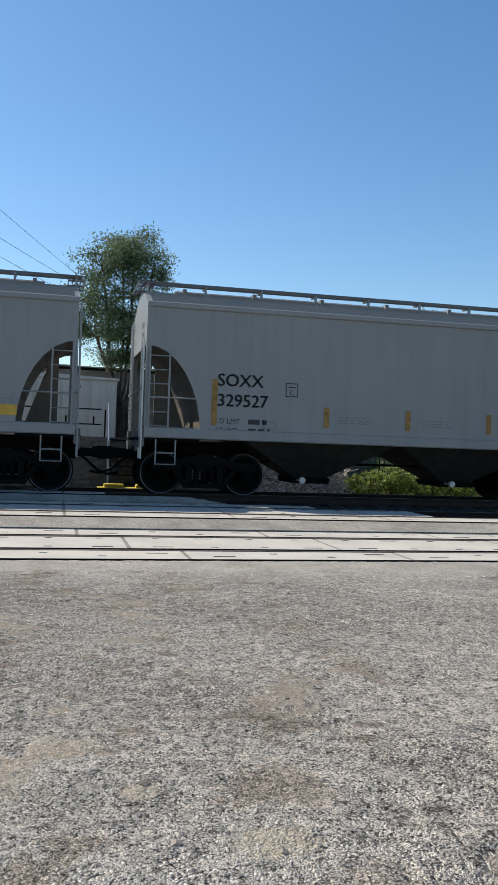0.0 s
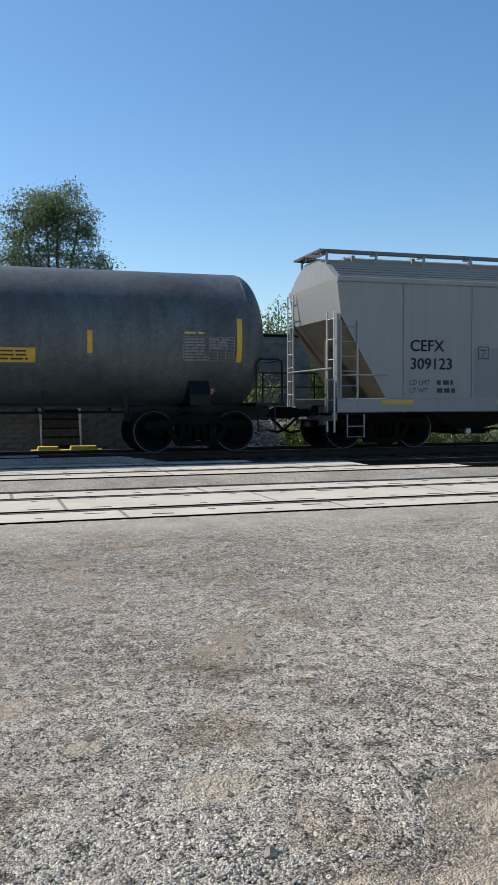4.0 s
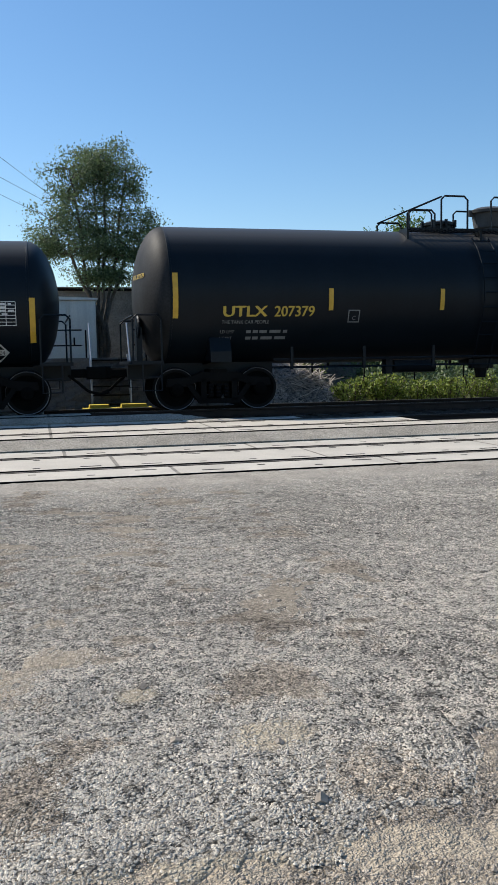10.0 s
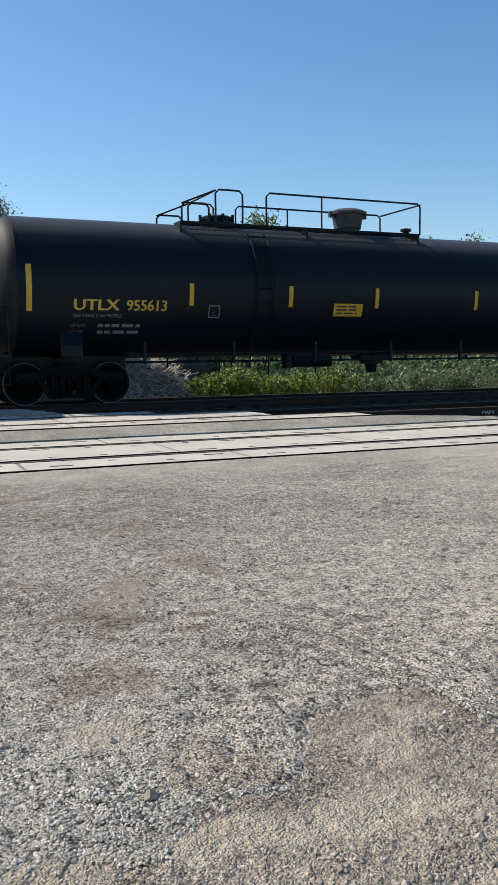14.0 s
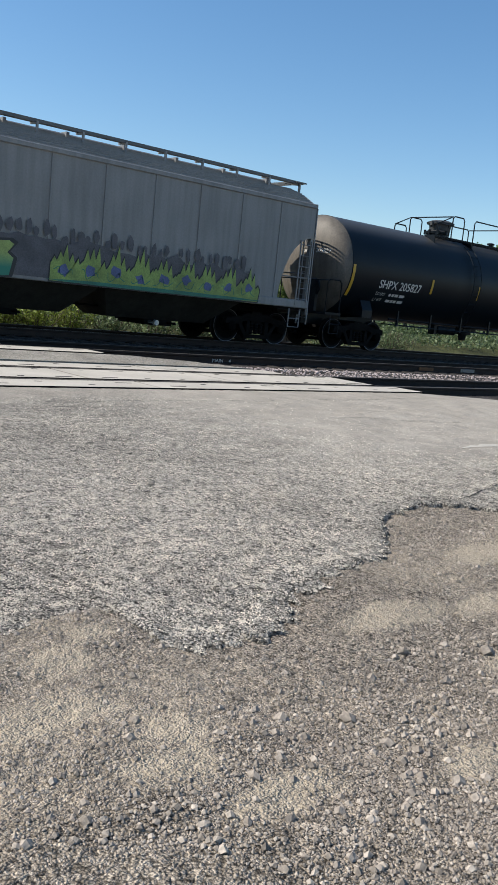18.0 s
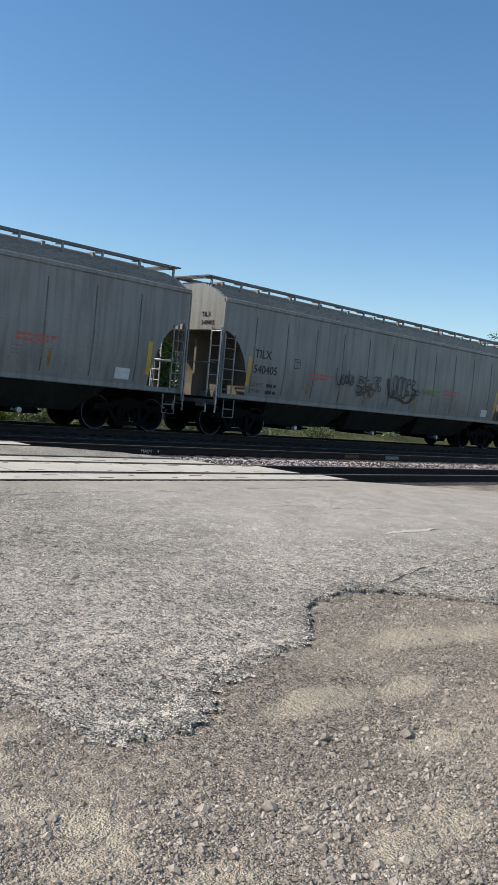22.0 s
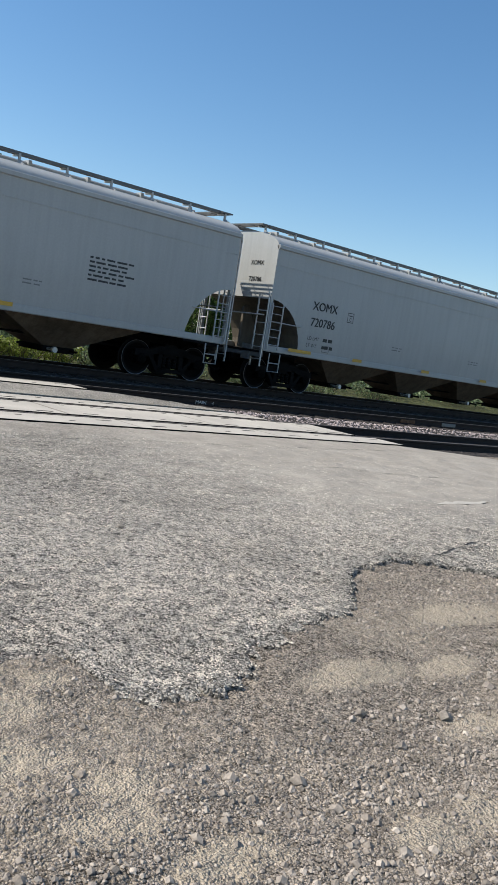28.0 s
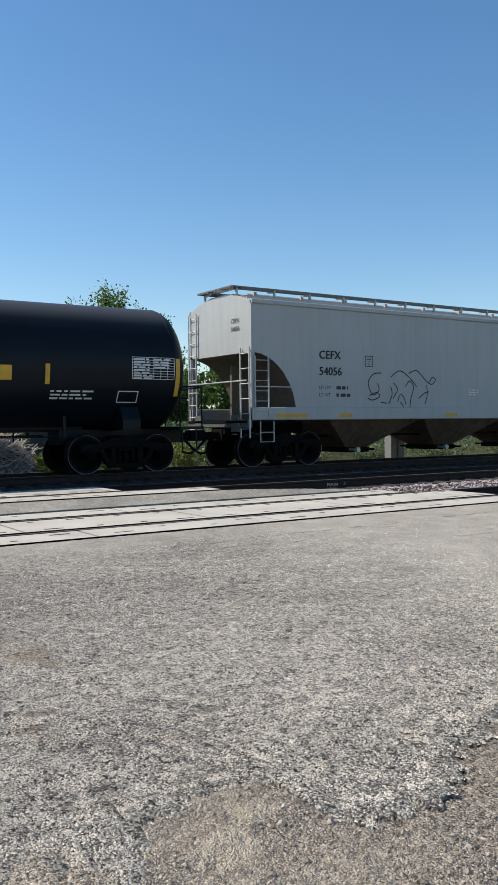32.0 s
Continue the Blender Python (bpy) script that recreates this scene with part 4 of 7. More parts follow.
def bars(car, on, xs, z0, z1, w=0.11, mat=None):
    for x in xs:
        patch(x - w / 2, x + w / 2, z0, z1, on, mat or YELLOW, car, "reflector", "yellow reflective strip", 0.004)


def end_letters(car, half, lines, u, z, size, mat, head=None):
    """Writing on the end that faces back along the train. head: (radius, centre height, depth) of a domed end."""
    def on(a, b):
        if head:
            r, zc, d = head
            k = min(1.0, math.hypot(a, b - zc) / r)
            return (-half + d - d * math.sqrt(max(0.0, 1 - k * k)) - 0.012, -a, b)
        return (-half - 0.012, -a, b)
    for i, body in enumerate(lines):
        letters(body, size, u, z - 1.25 * size * i, on, mat, car, 0.006)


# ---- the train, from its head backwards ----
def hopper_marks(car, half, on, code, number, x, z, size=0.36, mat=None, plate=1.55, gap=1.3, weights=("LD LMT", "LT WT")):
    mat = mat or LETTER_BLACK
    letters(code, size, x, z, on, mat, car, 0.02)
    letters(number, size, x, z - size * gap, on, mat, car, 0.02)
    if weights:
        letters(weights[0], size * 0.42, x, z - size * gap * 1.85, on, mat, car)
        letters(weights[1], size * 0.42, x, z - size * gap * 2.3, on, mat, car)
        if len(weights[0]) < 8:
            small_print(x + size * 1.9, z - size * gap * 1.85, 0.5, 2, on, mat, car, size * 0.28, size * gap * 0.45, seed=int(z * 100))
    if plate:
        px = x + plate
        outline_box(px, px + 0.27, z - 0.16, z + 0.13, on, mat, car, 0.02)
        letters("C", 0.15, px + 0.085, z - 0.12, on, mat, car)
        patch(px + 0.06, px + 0.21, z + 0.03, z + 0.055, on, mat, car, "small_print")


def stencil_panel(car, on, x, z):
    patch(x, x + 0.62, z, z + 0.34, on, LETTER_WHITE, car, "stencil_panel", "white-edged black inspection panel")
    for k in (0, 1):
        patch(x + 0.03 + 0.3 * k, x + 0.29 + 0.3 * k, z + 0.08, z + 0.31, on, LETTER_BLACK, car, "stencil_square", "", 0.003)
    patch(x + 0.03, x + 0.59, z + 0.02, z + 0.06, on, LETTER_BLACK, car, "stencil_square", "", 0.003)


def wave(x, z, w, h, n, seed, start=0.0):
    """A hand-drawn scrawl."""
    r = random.Random(seed)
    out = []
    for i in range(n):
        t = i / (n - 1)
        out.append((x + w * (t + 0.5 / n * math.sin(i * 2.1 + start)), z + h * (0.5 + 0.5 * math.sin(i * 1.9 + start + r.uniform(-0.6, 0.6)))))
    return out


def scrawl(car, on, pts, w, mat, name="graffiti"):
    """A sprayed line along points, smoothed."""
    fine = []
    for i in range(len(pts) - 1):
        p0, p1, p2, p3 = pts[max(i - 1, 0)], pts[i], pts[i + 1], pts[min(i + 2, len(pts) - 1)]
        for k in range(5):
            t = k / 5
            fine.append(tuple(0.5 * (2 * b + (c - a) * t + (2 * a - 5 * b + 4 * c - d) * t * t + (3 * b - a - 3 * c + d) * t ** 3) for a, b, c, d in zip(p0, p1, p2, p3)))
    fine.append(pts[-1])
    vs, fs = [], []
    for i, (x, z) in enumerate(fine):
        a, b = fine[max(i - 1, 0)], fine[min(i + 1, len(fine) - 1)]
        dx, dz = b[0] - a[0], b[1] - a[1]
        l = math.hypot(dx, dz) or 1
        ox, oz = -dz / l * w / 2, dx / l * w / 2
        vs += [on(x + ox, z + oz), on(x - ox, z - oz)]
        if i:
            fs.append((2 * i - 2, 2 * i - 1, 2 * i + 1, 2 * i))
    me = bpy.data.meshes.new(name)
    me.from_pydata(vs, [], fs)
    me.materials.append(mat)
    return part(name, me, mat, car)


def strips(car, offs, half, z0, z1, y, w=0.5):
    for x in offs:
        x, ww = x if isinstance(x, tuple) else (x, w)
        patch(-half + x, -half + x + ww, z0, z1, flat_side(y), YELLOW, car, "reflector", "yellow reflective strip", 0.004)


def build_train():
    # two sand hoppers and a ribbed one
    car, half, on = hopper("covered_hopper", "light grey smooth-sided covered hopper with open ends", 1.31, 12.43, 3.86, 4.26, 2, 0, GREY_PAINT)
    hopper_marks(car, half, on, "SOXX", "329527", -half + 1.46, 2.27, 0.36, None, 1.46, 1.15)
    for x, a, b in ((1.36, 1.46, 2.40), (3.77, 1.5, 1.93), (5.61, 1.5, 1.93), (7.52, 1.5, 1.93)):
        patch(-half + x, -half + x + 0.12, a, b, on, DULL_ORANGE, car, "reflector", "dull orange reflective strip", 0.004)
    outline_box(-half + 2.45, -half + 2.75, 1.42, 1.58, on, LETTER_GREY, car)
    for x in (4.1, 6.0, 7.9):
        small_print(-half + x, 1.72, 0.8, 3, on, LETTER_GREY, car, 0.022, 0.06, int(x * 7))
    end_letters(car, half, ("SOXX", "329527"), 0.5, 3.45, 0.17, LETTER_GREY)
    car, half, on = hopper("covered_hopper", "light grey smooth-sided covered hopper with orange reflector patches", -11.16, -0.04, 3.84, 4.26, 2, 0, GREY_PAINT)
    hopper_marks(car, half, on, "SOXX", "325248", -half + 1.84, 2.41, 0.36, None, 2.12, 1.25, ("LD LMT  234900", "LT WT     51100"))
    for x, w in ((1.03, 0.52), (3.81, 0.45), (5.33, 0.45), (6.81, 0.4), (9.55, 0.45)):
        big = x in (1.03, 9.55)
        patch(-half + x, -half + x + w, 1.50, 1.70 if big else 1.63, on, YELLOW, car, "reflector", "orange-yellow reflective patch", 0.003)
        small_print(-half + x, 1.8, w, 2, on, LETTER_GREY, car, 0.025, 0.055, int(x * 9))
    stencil_panel(car, on, -half + 8.25, 1.5)
    small_print(-half + 8.15, 2.2, 0.75, 3, on, LETTER_BLACK, car, 0.05, 0.11, 5)
    small_print(-half + 8.6, 1.3, 1.3, 2, on, LETTER_GREY, car, 0.03, 0.07, 9)
    small_print(-half + 2.0, 1.3, 0.9, 1, on, LETTER_GREY, car, 0.03, 0.07, 10)
    end_letters(car, half, ("SOXX", "325248"), 0.5, 3.4, 0.17, LETTER_GREY)
    car, half, on = hopper("covered_hopper", "light grey covered hopper with welded side stakes", -23.85, -12.75, 3.73, 4.30, 2, (1.62, 1.73), GREY_PAINT, cut=(1.3, 0.72), z0=0.84, sill_h=0.3, straight=True)
    hopper_marks(car, half, on, "CEFX", "309123", -half + 1.75, 2.18, 0.36, None, 1.75, 1.12)
    letters("CAUTION", 0.13, -half + 5.44, 1.24, on, LETTER_BLACK, car)
    small_print(-half + 5.45, 1.14, 0.7, 3, on, LETTER_GREY, car, 0.03, 0.07, 12)
    small_print(-half + 6.83, 1.75, 0.75, 3, on, LETTER_BLACK, car, 0.05, 0.1, 13)
    stencil_panel(car, on, -half + 9.0, 1.36)
    patch(-half + 3.36, half - 2.45, 1.16, 2.27, flat_side(-1.503), PATCH_PAINT, car, "repainted_panel", "slightly bluer repainted lower panel", 0.001)
    strips(car, ((1.05, 0.8), 3.99, 5.96, 7.7, (9.6, 0.8)), half, 1.0, 1.09, -1.54)

    # tank wagons
    def utlx(left, right, number, paint, label, red, offs, warn, table, **kw):
        car, half, on = tank("tank_car", label, left, right, paint, **kw)
        letters("UTLX", 0.30, -half + 1.66, 1.93, on, LETTER_YELLOW, car, 0.024, 1.25)
        letters(number, 0.30, -half + 2.76, 1.93, on, LETTER_YELLOW, car, 0.014, 0.98)
        letters("THE TANK CAR PEOPLE", 0.095, -half + 1.66, 1.79, on, LETTER_GREY, car)
        letters("LD LMT", 0.09, -half + 1.64, 1.60, on, LETTER_GREY, car)
        letters("LT WT", 0.09, -half + 1.64, 1.47, on, LETTER_GREY, car)
        small_print(-half + 2.2, 1.60, 1.1, 2, on, LETTER_GREY, car, 0.06, 0.13, 4)
        bars(car, on, (-half + offs[0], -half + offs[-1]), 1.9, 2.8)
        bars(car, on, [-half + x for x in offs[1:-1]], 2.05, 2.5, 0.1)
        lift = lambda x, z: (on(x, z)[0], on(x, z)[1] - 0.008, on(x, z)[2])
        patch(-half + warn, -half + warn + 0.75, 1.86, 2.14, on, YELLOW, car, "warning_panel", "yellow lettered warning panel", 0.004)
        small_print(-half + warn + 0.06, 2.06, 0.64, 3, lift, LETTER_BLACK, car, 0.035, 0.075, 8)
        table_panel(-half + table, -half + table + 1.08, 1.92, 2.4, on, LETTER_GREY, car)
        small_print(-half + table + 0.02, 2.47, 0.45, 1, on, LETTER_YELLOW, car, 0.04, 0.1, 6)
        placard(-half + table + 0.63, 1.30, red, on, car)
        outline_box(-half + offs[1] + 0.4, -half + offs[1] + 0.66, 1.8, 2.06, on, LETTER_GREY, car)
        letters("C", 0.12, -half + offs[1] + 0.49, 1.85, on, LETTER_GREY, car)
        return car, half, on

    common = dict(dome=0.36, top=(-2.08, 1.5), R=1.48, zc=2.43)
    offs = (0.70, 4.0, 6.55, 9.8, 12.4, 15.5)
    car, half, on = utlx(-41.54, -25.2, "211243", TANK_GREY, "weathered blue-grey tank car with rust at its pale end", "3065", offs, 10.6, 14.3, end_paint=HEAD_RUST, **common)
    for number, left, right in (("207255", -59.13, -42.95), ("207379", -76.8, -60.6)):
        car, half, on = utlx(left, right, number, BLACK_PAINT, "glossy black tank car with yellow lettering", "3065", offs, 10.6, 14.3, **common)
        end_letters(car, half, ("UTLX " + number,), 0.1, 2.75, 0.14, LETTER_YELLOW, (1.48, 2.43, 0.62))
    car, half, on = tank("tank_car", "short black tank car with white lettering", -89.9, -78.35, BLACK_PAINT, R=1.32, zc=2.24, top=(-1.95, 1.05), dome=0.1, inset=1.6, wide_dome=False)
    letters("AXLX 3363", 0.31, -half + 1.71, 1.86, on, LETTER_WHITE, car, 0.016)
    letters("LD LMT", 0.11, -half + 1.69, 1.68, on, LETTER_WHITE, car)
    letters("LT WT", 0.11, -half + 1.69, 1.54, on, LETTER_WHITE, car)
    letters("NEW 10-1977", 0.11, -half + 1.69, 1.41, on, LETTER_WHITE, car)
    small_print(-half + 2.2, 1.68, 1.1, 2, on, LETTER_WHITE, car, 0.07, 0.14, 4)
    letters("SODIUM HYDROXIDE SOLUTION", 0.115, -half + 7.76, 1.86, on, LETTER_WHITE, car, 0.004)
    small_print(-half + 7.9, 1.76, 0.5, 2, on, LETTER_WHITE, car, 0.02, 0.05, 4)
    bars(car, on, (-half + 0.75, half - 0.55), 1.45, 2.31)
    bars(car, on, (-half + 3.57, -half + 4.73, -half + 6.93, -half + 9.5), 1.88, 2.3, 0.09)
    small_print(-half + 3.8, 2.02, 0.72, 2, on, LETTER_YELLOW, car, 0.06, 0.12, 2)
    small_print(-half + 3.72, 1.8, 0.85, 4, on, LETTER_WHITE, car, 0.025, 0.05, 2)
    lift = lambda x, z: (on(x, z)[0], on(x, z)[1] - 0.008, on(x, z)[2])
    for x in (7.03, 2.9 + 0.0):
        if x > 5:
            patch(-half + x, -half + x + 0.44, 1.9, 2.46, on, LETTER_WHITE, car, "warning_panel", "white warning panel with a red heading", 0.004)
            patch(-half + x + 0.05, -half + x + 0.39, 2.34, 2.44, lift, LETTER_RED, car, "panel_heading")
            small_print(-half + x + 0.05, 2.26, 0.34, 6, lift, LETTER_GREY, car, 0.02, 0.06, 2)
            small_print(-half + x - 0.05, 1.8, 0.5, 4, on, LETTER_WHITE, car, 0.025, 0.06, 2)
    table_panel(-half + 9.59, -half + 10.68, 1.78, 2.23, on, LETTER_WHITE, car, 7)
    outline_box(-half + 8.85, -half + 9.3, 1.48, 1.75, on, LETTER_WHITE, car)
    placard(-half + 10.34, 1.27, "1824", on, car)
    end_letters(car, half, ("AXLX 3363",), -0.35, 2.55, 0.22, LETTER_WHITE, (1.32, 2.24, 0.62))
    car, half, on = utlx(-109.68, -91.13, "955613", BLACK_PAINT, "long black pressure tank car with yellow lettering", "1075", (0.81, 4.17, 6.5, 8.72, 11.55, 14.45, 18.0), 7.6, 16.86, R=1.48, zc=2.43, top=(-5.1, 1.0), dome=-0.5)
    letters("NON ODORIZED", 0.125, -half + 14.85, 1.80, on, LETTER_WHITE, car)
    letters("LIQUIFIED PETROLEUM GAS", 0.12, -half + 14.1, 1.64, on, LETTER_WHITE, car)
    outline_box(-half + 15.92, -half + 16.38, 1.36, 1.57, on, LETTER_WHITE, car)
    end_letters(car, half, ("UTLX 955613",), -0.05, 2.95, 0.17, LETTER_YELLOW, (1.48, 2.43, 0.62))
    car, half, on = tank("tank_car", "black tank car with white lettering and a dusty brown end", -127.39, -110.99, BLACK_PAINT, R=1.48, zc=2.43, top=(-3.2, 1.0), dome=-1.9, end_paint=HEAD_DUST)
    letters("SHPX 205827", 0.35, -half + 1.9, 1.93, on, LETTER_WHITE, car, 0.012)
    letters("LD LMT", 0.13, -half + 1.9, 1.72, on, LETTER_WHITE, car)
    letters("LT WT", 0.13, -half + 1.9, 1.54, on, LETTER_WHITE, car)
    small_print(-half + 2.5, 1.72, 1.0, 2, on, LETTER_WHITE, car, 0.08, 0.18, 4)
    letters("LEASED TO", 0.13, -half + 9.9, 2.0, on, LETTER_WHITE, car)
    small_print(-half + 10.8, 2.0, 0.9, 1, on, LETTER_WHITE, car, 0.09, 0.2, 4)
    bars(car, on, (-half + 0.68, -half + 15.9), 1.6, 2.5)
    bars(car, on, (-half + 4.41, -half + 6.97, -half + 9.75, -half + 12.1), 1.95, 2.4, 0.1)
    table_panel(-half + 14.6, -half + 15.7, 2.04, 2.5, on, LETTER_WHITE, car)
    outline_box(-half + 13.25, -half + 13.82, 1.4, 1.65, on, LETTER_WHITE, car)
    end_letters(car, half, ("SHPX 205827",), 0.0, 2.75, 0.17, LETTER_WHITE, (1.48, 2.43, 0.62))

    # three grain hoppers
    car, half, on = hopper("covered_hopper", "weathered grey ribbed covered hopper with green graffiti", -145.65, -128.5, 3.86, 4.36, 3, (1.18, 1.335), WORN_PAINT, z0=1.1, wide_bay=True)
    hopper_marks(car, half, on, "BNGX", "32166", -half + 1.27, 2.33, 0.34, None, 0, 1.22, weights=None)
    end_letters(car, half, ("BNGX", "32166"), 0.55, 3.35, 0.19, LETTER_BLACK)
    car2, half2, on2 = hopper("covered_hopper", "beige-grey covered hopper with black tags along its side", -163.7, -147.0, 3.82, 4.34, 3, (1.3, 1.36, 0.006), BEIGE_PAINT, z0=1.1, tuck=0.09, wide_bay=True)
    hopper_marks(car2, half2, on2, "TILX", "540405", -half2 + 1.32, 2.34, 0.34, None, 1.75, 1.3)
    end_letters(car2, half2, ("TILX", "540405"), 0.55, 3.35, 0.19, LETTER_BLACK)
    car3, half3, on3 = hopper("covered_hopper", "beige-grey covered hopper with side stakes", -181.5, -165.0, 3.82, 4.34, 3, (1.3, 1.36, 0.006), BEIGE_PAINT, z0=1.1, tuck=0.09, wide_bay=True)
    hopper_marks(car3, half3, on3, "TILX", "540383", -half3 + 1.35, 2.34, 0.34, None, 1.75, 1.3)
    end_letters(car3, half3, ("TILX", "540383"), 0.55, 3.35, 0.19, LETTER_BLACK)
    for c, h, o in ((car2, half2, on2), (car3, half3, on3)):
        bars(c, o, (-h + 1.15, h - 1.2), 1.5, 2.35, 0.13)
        bars(c, o, (-4.55, -1.6, 1.35, 4.13), 1.45, 1.8, 0.09, DULL_ORANGE)
        small_print(-4.5, 2.05, 1.1, 2, o, LETTER_RED, c, 0.07, 0.12, 2)
        small_print(3.2, 2.08, 1.1, 2, o, LETTER_RED, c, 0.07, 0.12, 2)
        small_print(3.13, 1.82, 1.1, 3, o, LETTER_GREY, c, 0.04, 0.09, 2)
        patch(h - 2.2, h - 1.75, 1.32, 1.6, o, LETTER_WHITE, c, "notice_panel", "white notice panel", 0.003)
    graffiti(car, half, on, car2, half2, on2)

    build_coil_car()

    # three smooth plastic-pellet hoppers
    car, half, on = hopper("covered_hopper", "pale grey round-roofed covered hopper with black lettering", -217.6, -198.95, 3.92, 4.34, 4, 0, PALE_PAINT, cut=(1.35, 0.5), rounded=True, sill_h=0.26, z0=1.1, tuck=0.05)
    hopper_marks(car, half, on, "XOMX", "720786", -half + 1.62, 2.45, 0.34, None, 1.5, 1.35)
    end_letters(car, half, ("XOMX", "", "720786"), 0.45, 3.4, 0.18, LETTER_BLACK)
    car2, half2, on2 = hopper("covered_hopper", "pale grey round-roofed covered hopper with purple graffiti at its end", -239.0, -218.95, 3.92, 4.34, 4, 0, PALE_PAINT, cut=(1.35, 0.5), rounded=True, sill_h=0.26, z0=1.1, tuck=0.05)
    hopper_marks(car2, half2, on2, "SHQX", "42005", -half2 + 2.6, 2.5, 0.34, None, 1.55, 1.3)
    end_letters(car2, half2, ("SHQX", "42005"), 0.5, 3.4, 0.18, LETTER_BLACK)
    for c, h, o in ((car, half, on), (car2, half2, on2)):
        strips(c, (3.6, 7.0, 10.4, 13.6, (0.9, 0.9)), h, 1.18, 1.27, -1.535, 0.42)
        for x in (5.4, 9.6, 12.0, 14.2):
            small_print(-h + x, 1.8, 0.6, 2, o, LETTER_GREY, c, 0.03, 0.08, int(x * 9))
        small_print(h - 4.3, 2.55, 1.25, 6, o, LETTER_BLACK, c, 0.045, 0.1, 15)
        outline_box(-h + 2.3, -h + 2.6, 1.3, 1.5, o, LETTER_GREY, c)
        seam = Shape().box(-h, h, -1.512, -1.5, 3.42, 3.45)
        part("side_seam", seam, PALE_PAINT, c)
    patch(-half2 + 8.85, -half2 + 9.5, 1.55, 1.8, on2, YELLOW, car2, "warning_panel", "yellow warning panel", 0.003)
    # round purple tag: two rows of strokes round a small square, in a ring of short spikes
    cx, cz = -half2 + 1.3, 2.86
    for k, z in enumerate((2.36, 3.08)):
        scrawl(car2, on2, wave(cx - 0.36, z, 0.72, 0.26, 8, 40 + k, k), 0.05, TAG_PURPLE)
    scrawl(car2, on2, [(cx - 0.2, cz - 0.14), (cx + 0.2, cz - 0.14), (cx + 0.2, cz + 0.16), (cx - 0.2, cz + 0.16), (cx - 0.2, cz - 0.14)], 0.06, TAG_PURPLE)
    scrawl(car2, on2, [(cx - 0.09, cz + 0.03), (cx + 0.09, cz + 0.03)], 0.1, TAG_PURPLE)
    for k in range(18):
        a = k * math.pi / 9
        scrawl(car2, on2, [(cx + q * math.cos(a + d), cz + q * 1.15 * math.sin(a + d)) for q, d in ((0.56, -0.12), (0.70, 0.0), (0.56, 0.1))], 0.035, TAG_PURPLE)
    car, half, on = hopper("covered_hopper", "pale grey covered hopper with a black line tag", -258.6, -240.15, 4.08, 4.36, 4, 0, PALE_PAINT, cut=(1.35, 0.57), sill_h=0.3, z0=1.2)
    hopper_marks(car, half, on, "CEFX", "54056", -half + 2.06, 2.74, 0.30, None, 1.56, 1.4)
    end_letters(car, half, ("CEFX", "54056"), 0.6, 3.6, 0.16, LETTER_GREY)
    strips(car, ((0.7, 0.95), (2.68, 0.45), (6.6, 0.45), (9.6, 0.5), (12.6, 0.5), (16.4, 0.95)), half, 1.24, 1.34, -1.535)
    spot = lambda x, y: (-half + 3.72 + (x / 1.66 - 330) * 0.0208, 1.85 - (y / 1.66 - 410) / 57.0)
    for line in (((585, 626), (562, 630), (548, 652), (560, 682), (578, 670), (574, 652)), ((546, 690), (560, 695), (580, 686), (572, 676), (550, 684)), ((583, 700), (600, 703)), ((612, 636), (640, 619), (672, 640), (690, 660)), ((620, 650), (632, 668), (618, 690)), ((655, 660), (668, 645), (680, 660), (672, 690), (668, 720)),
                 ((665, 625), (690, 617), (715, 640), (735, 652), (748, 640), (738, 634), (728, 648)), ((640, 700), (650, 712), (662, 735), (690, 715)), ((695, 690), (715, 675), (728, 672)), ((720, 655), (722, 680), (715, 705)), ((606, 705), (616, 680), (612, 660)), ((632, 700), (640, 680), (652, 690), (656, 706))):
        scrawl(car, on, [spot(*p) for p in line], 0.03, LETTER_BLACK)
    scrawl(car, on, [(-half + 10.4, 1.9), (-half + 12.4, 1.92)], 0.04, LETTER_RED)
    scrawl(car, on, wave(-half + 12.5, 1.7, 1.3, 0.35, 9, 77), 0.03, LETTER_BLACK)
    scrawl(car, on, wave(-half + 14.2, 1.6, 0.9, 0.5, 7, 78), 0.03, LETTER_BLACK)
    stencil_panel(car, on, half - 3.0, 1.6)
    small_print(-half + 7.6, 2.0, 0.4, 3, on, LETTER_WHITE, car, 0.03, 0.07, 15)
    small_print(half - 4.2, 2.7, 1.0, 3, on, LETTER_GREY, car, 0.05, 0.11, 15)

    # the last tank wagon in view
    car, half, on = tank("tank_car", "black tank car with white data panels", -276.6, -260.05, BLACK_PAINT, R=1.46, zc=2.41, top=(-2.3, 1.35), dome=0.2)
    bars(car, on, (-half + 16.0,), 1.75, 2.6)
    bars(car, on, (-half + 12.91, -half + 9.8), 1.98, 2.4, 0.1)
    patch(-half + 11.4, -half + 12.15, 2.05, 2.35, on, YELLOW, car, "warning_panel", "yellow lettered warning panel", 0.004)
    table_panel(-half + 14.85, -half + 15.9, 2.12, 2.6, on, LETTER_WHITE, car)
    small_print(-half + 13.0, 1.82, 0.98, 3, on, LETTER_WHITE, car, 0.035, 0.075, 15)
    outline_box(-half + 14.55, -half + 15.05, 1.6, 1.86, on, LETTER_WHITE, car)


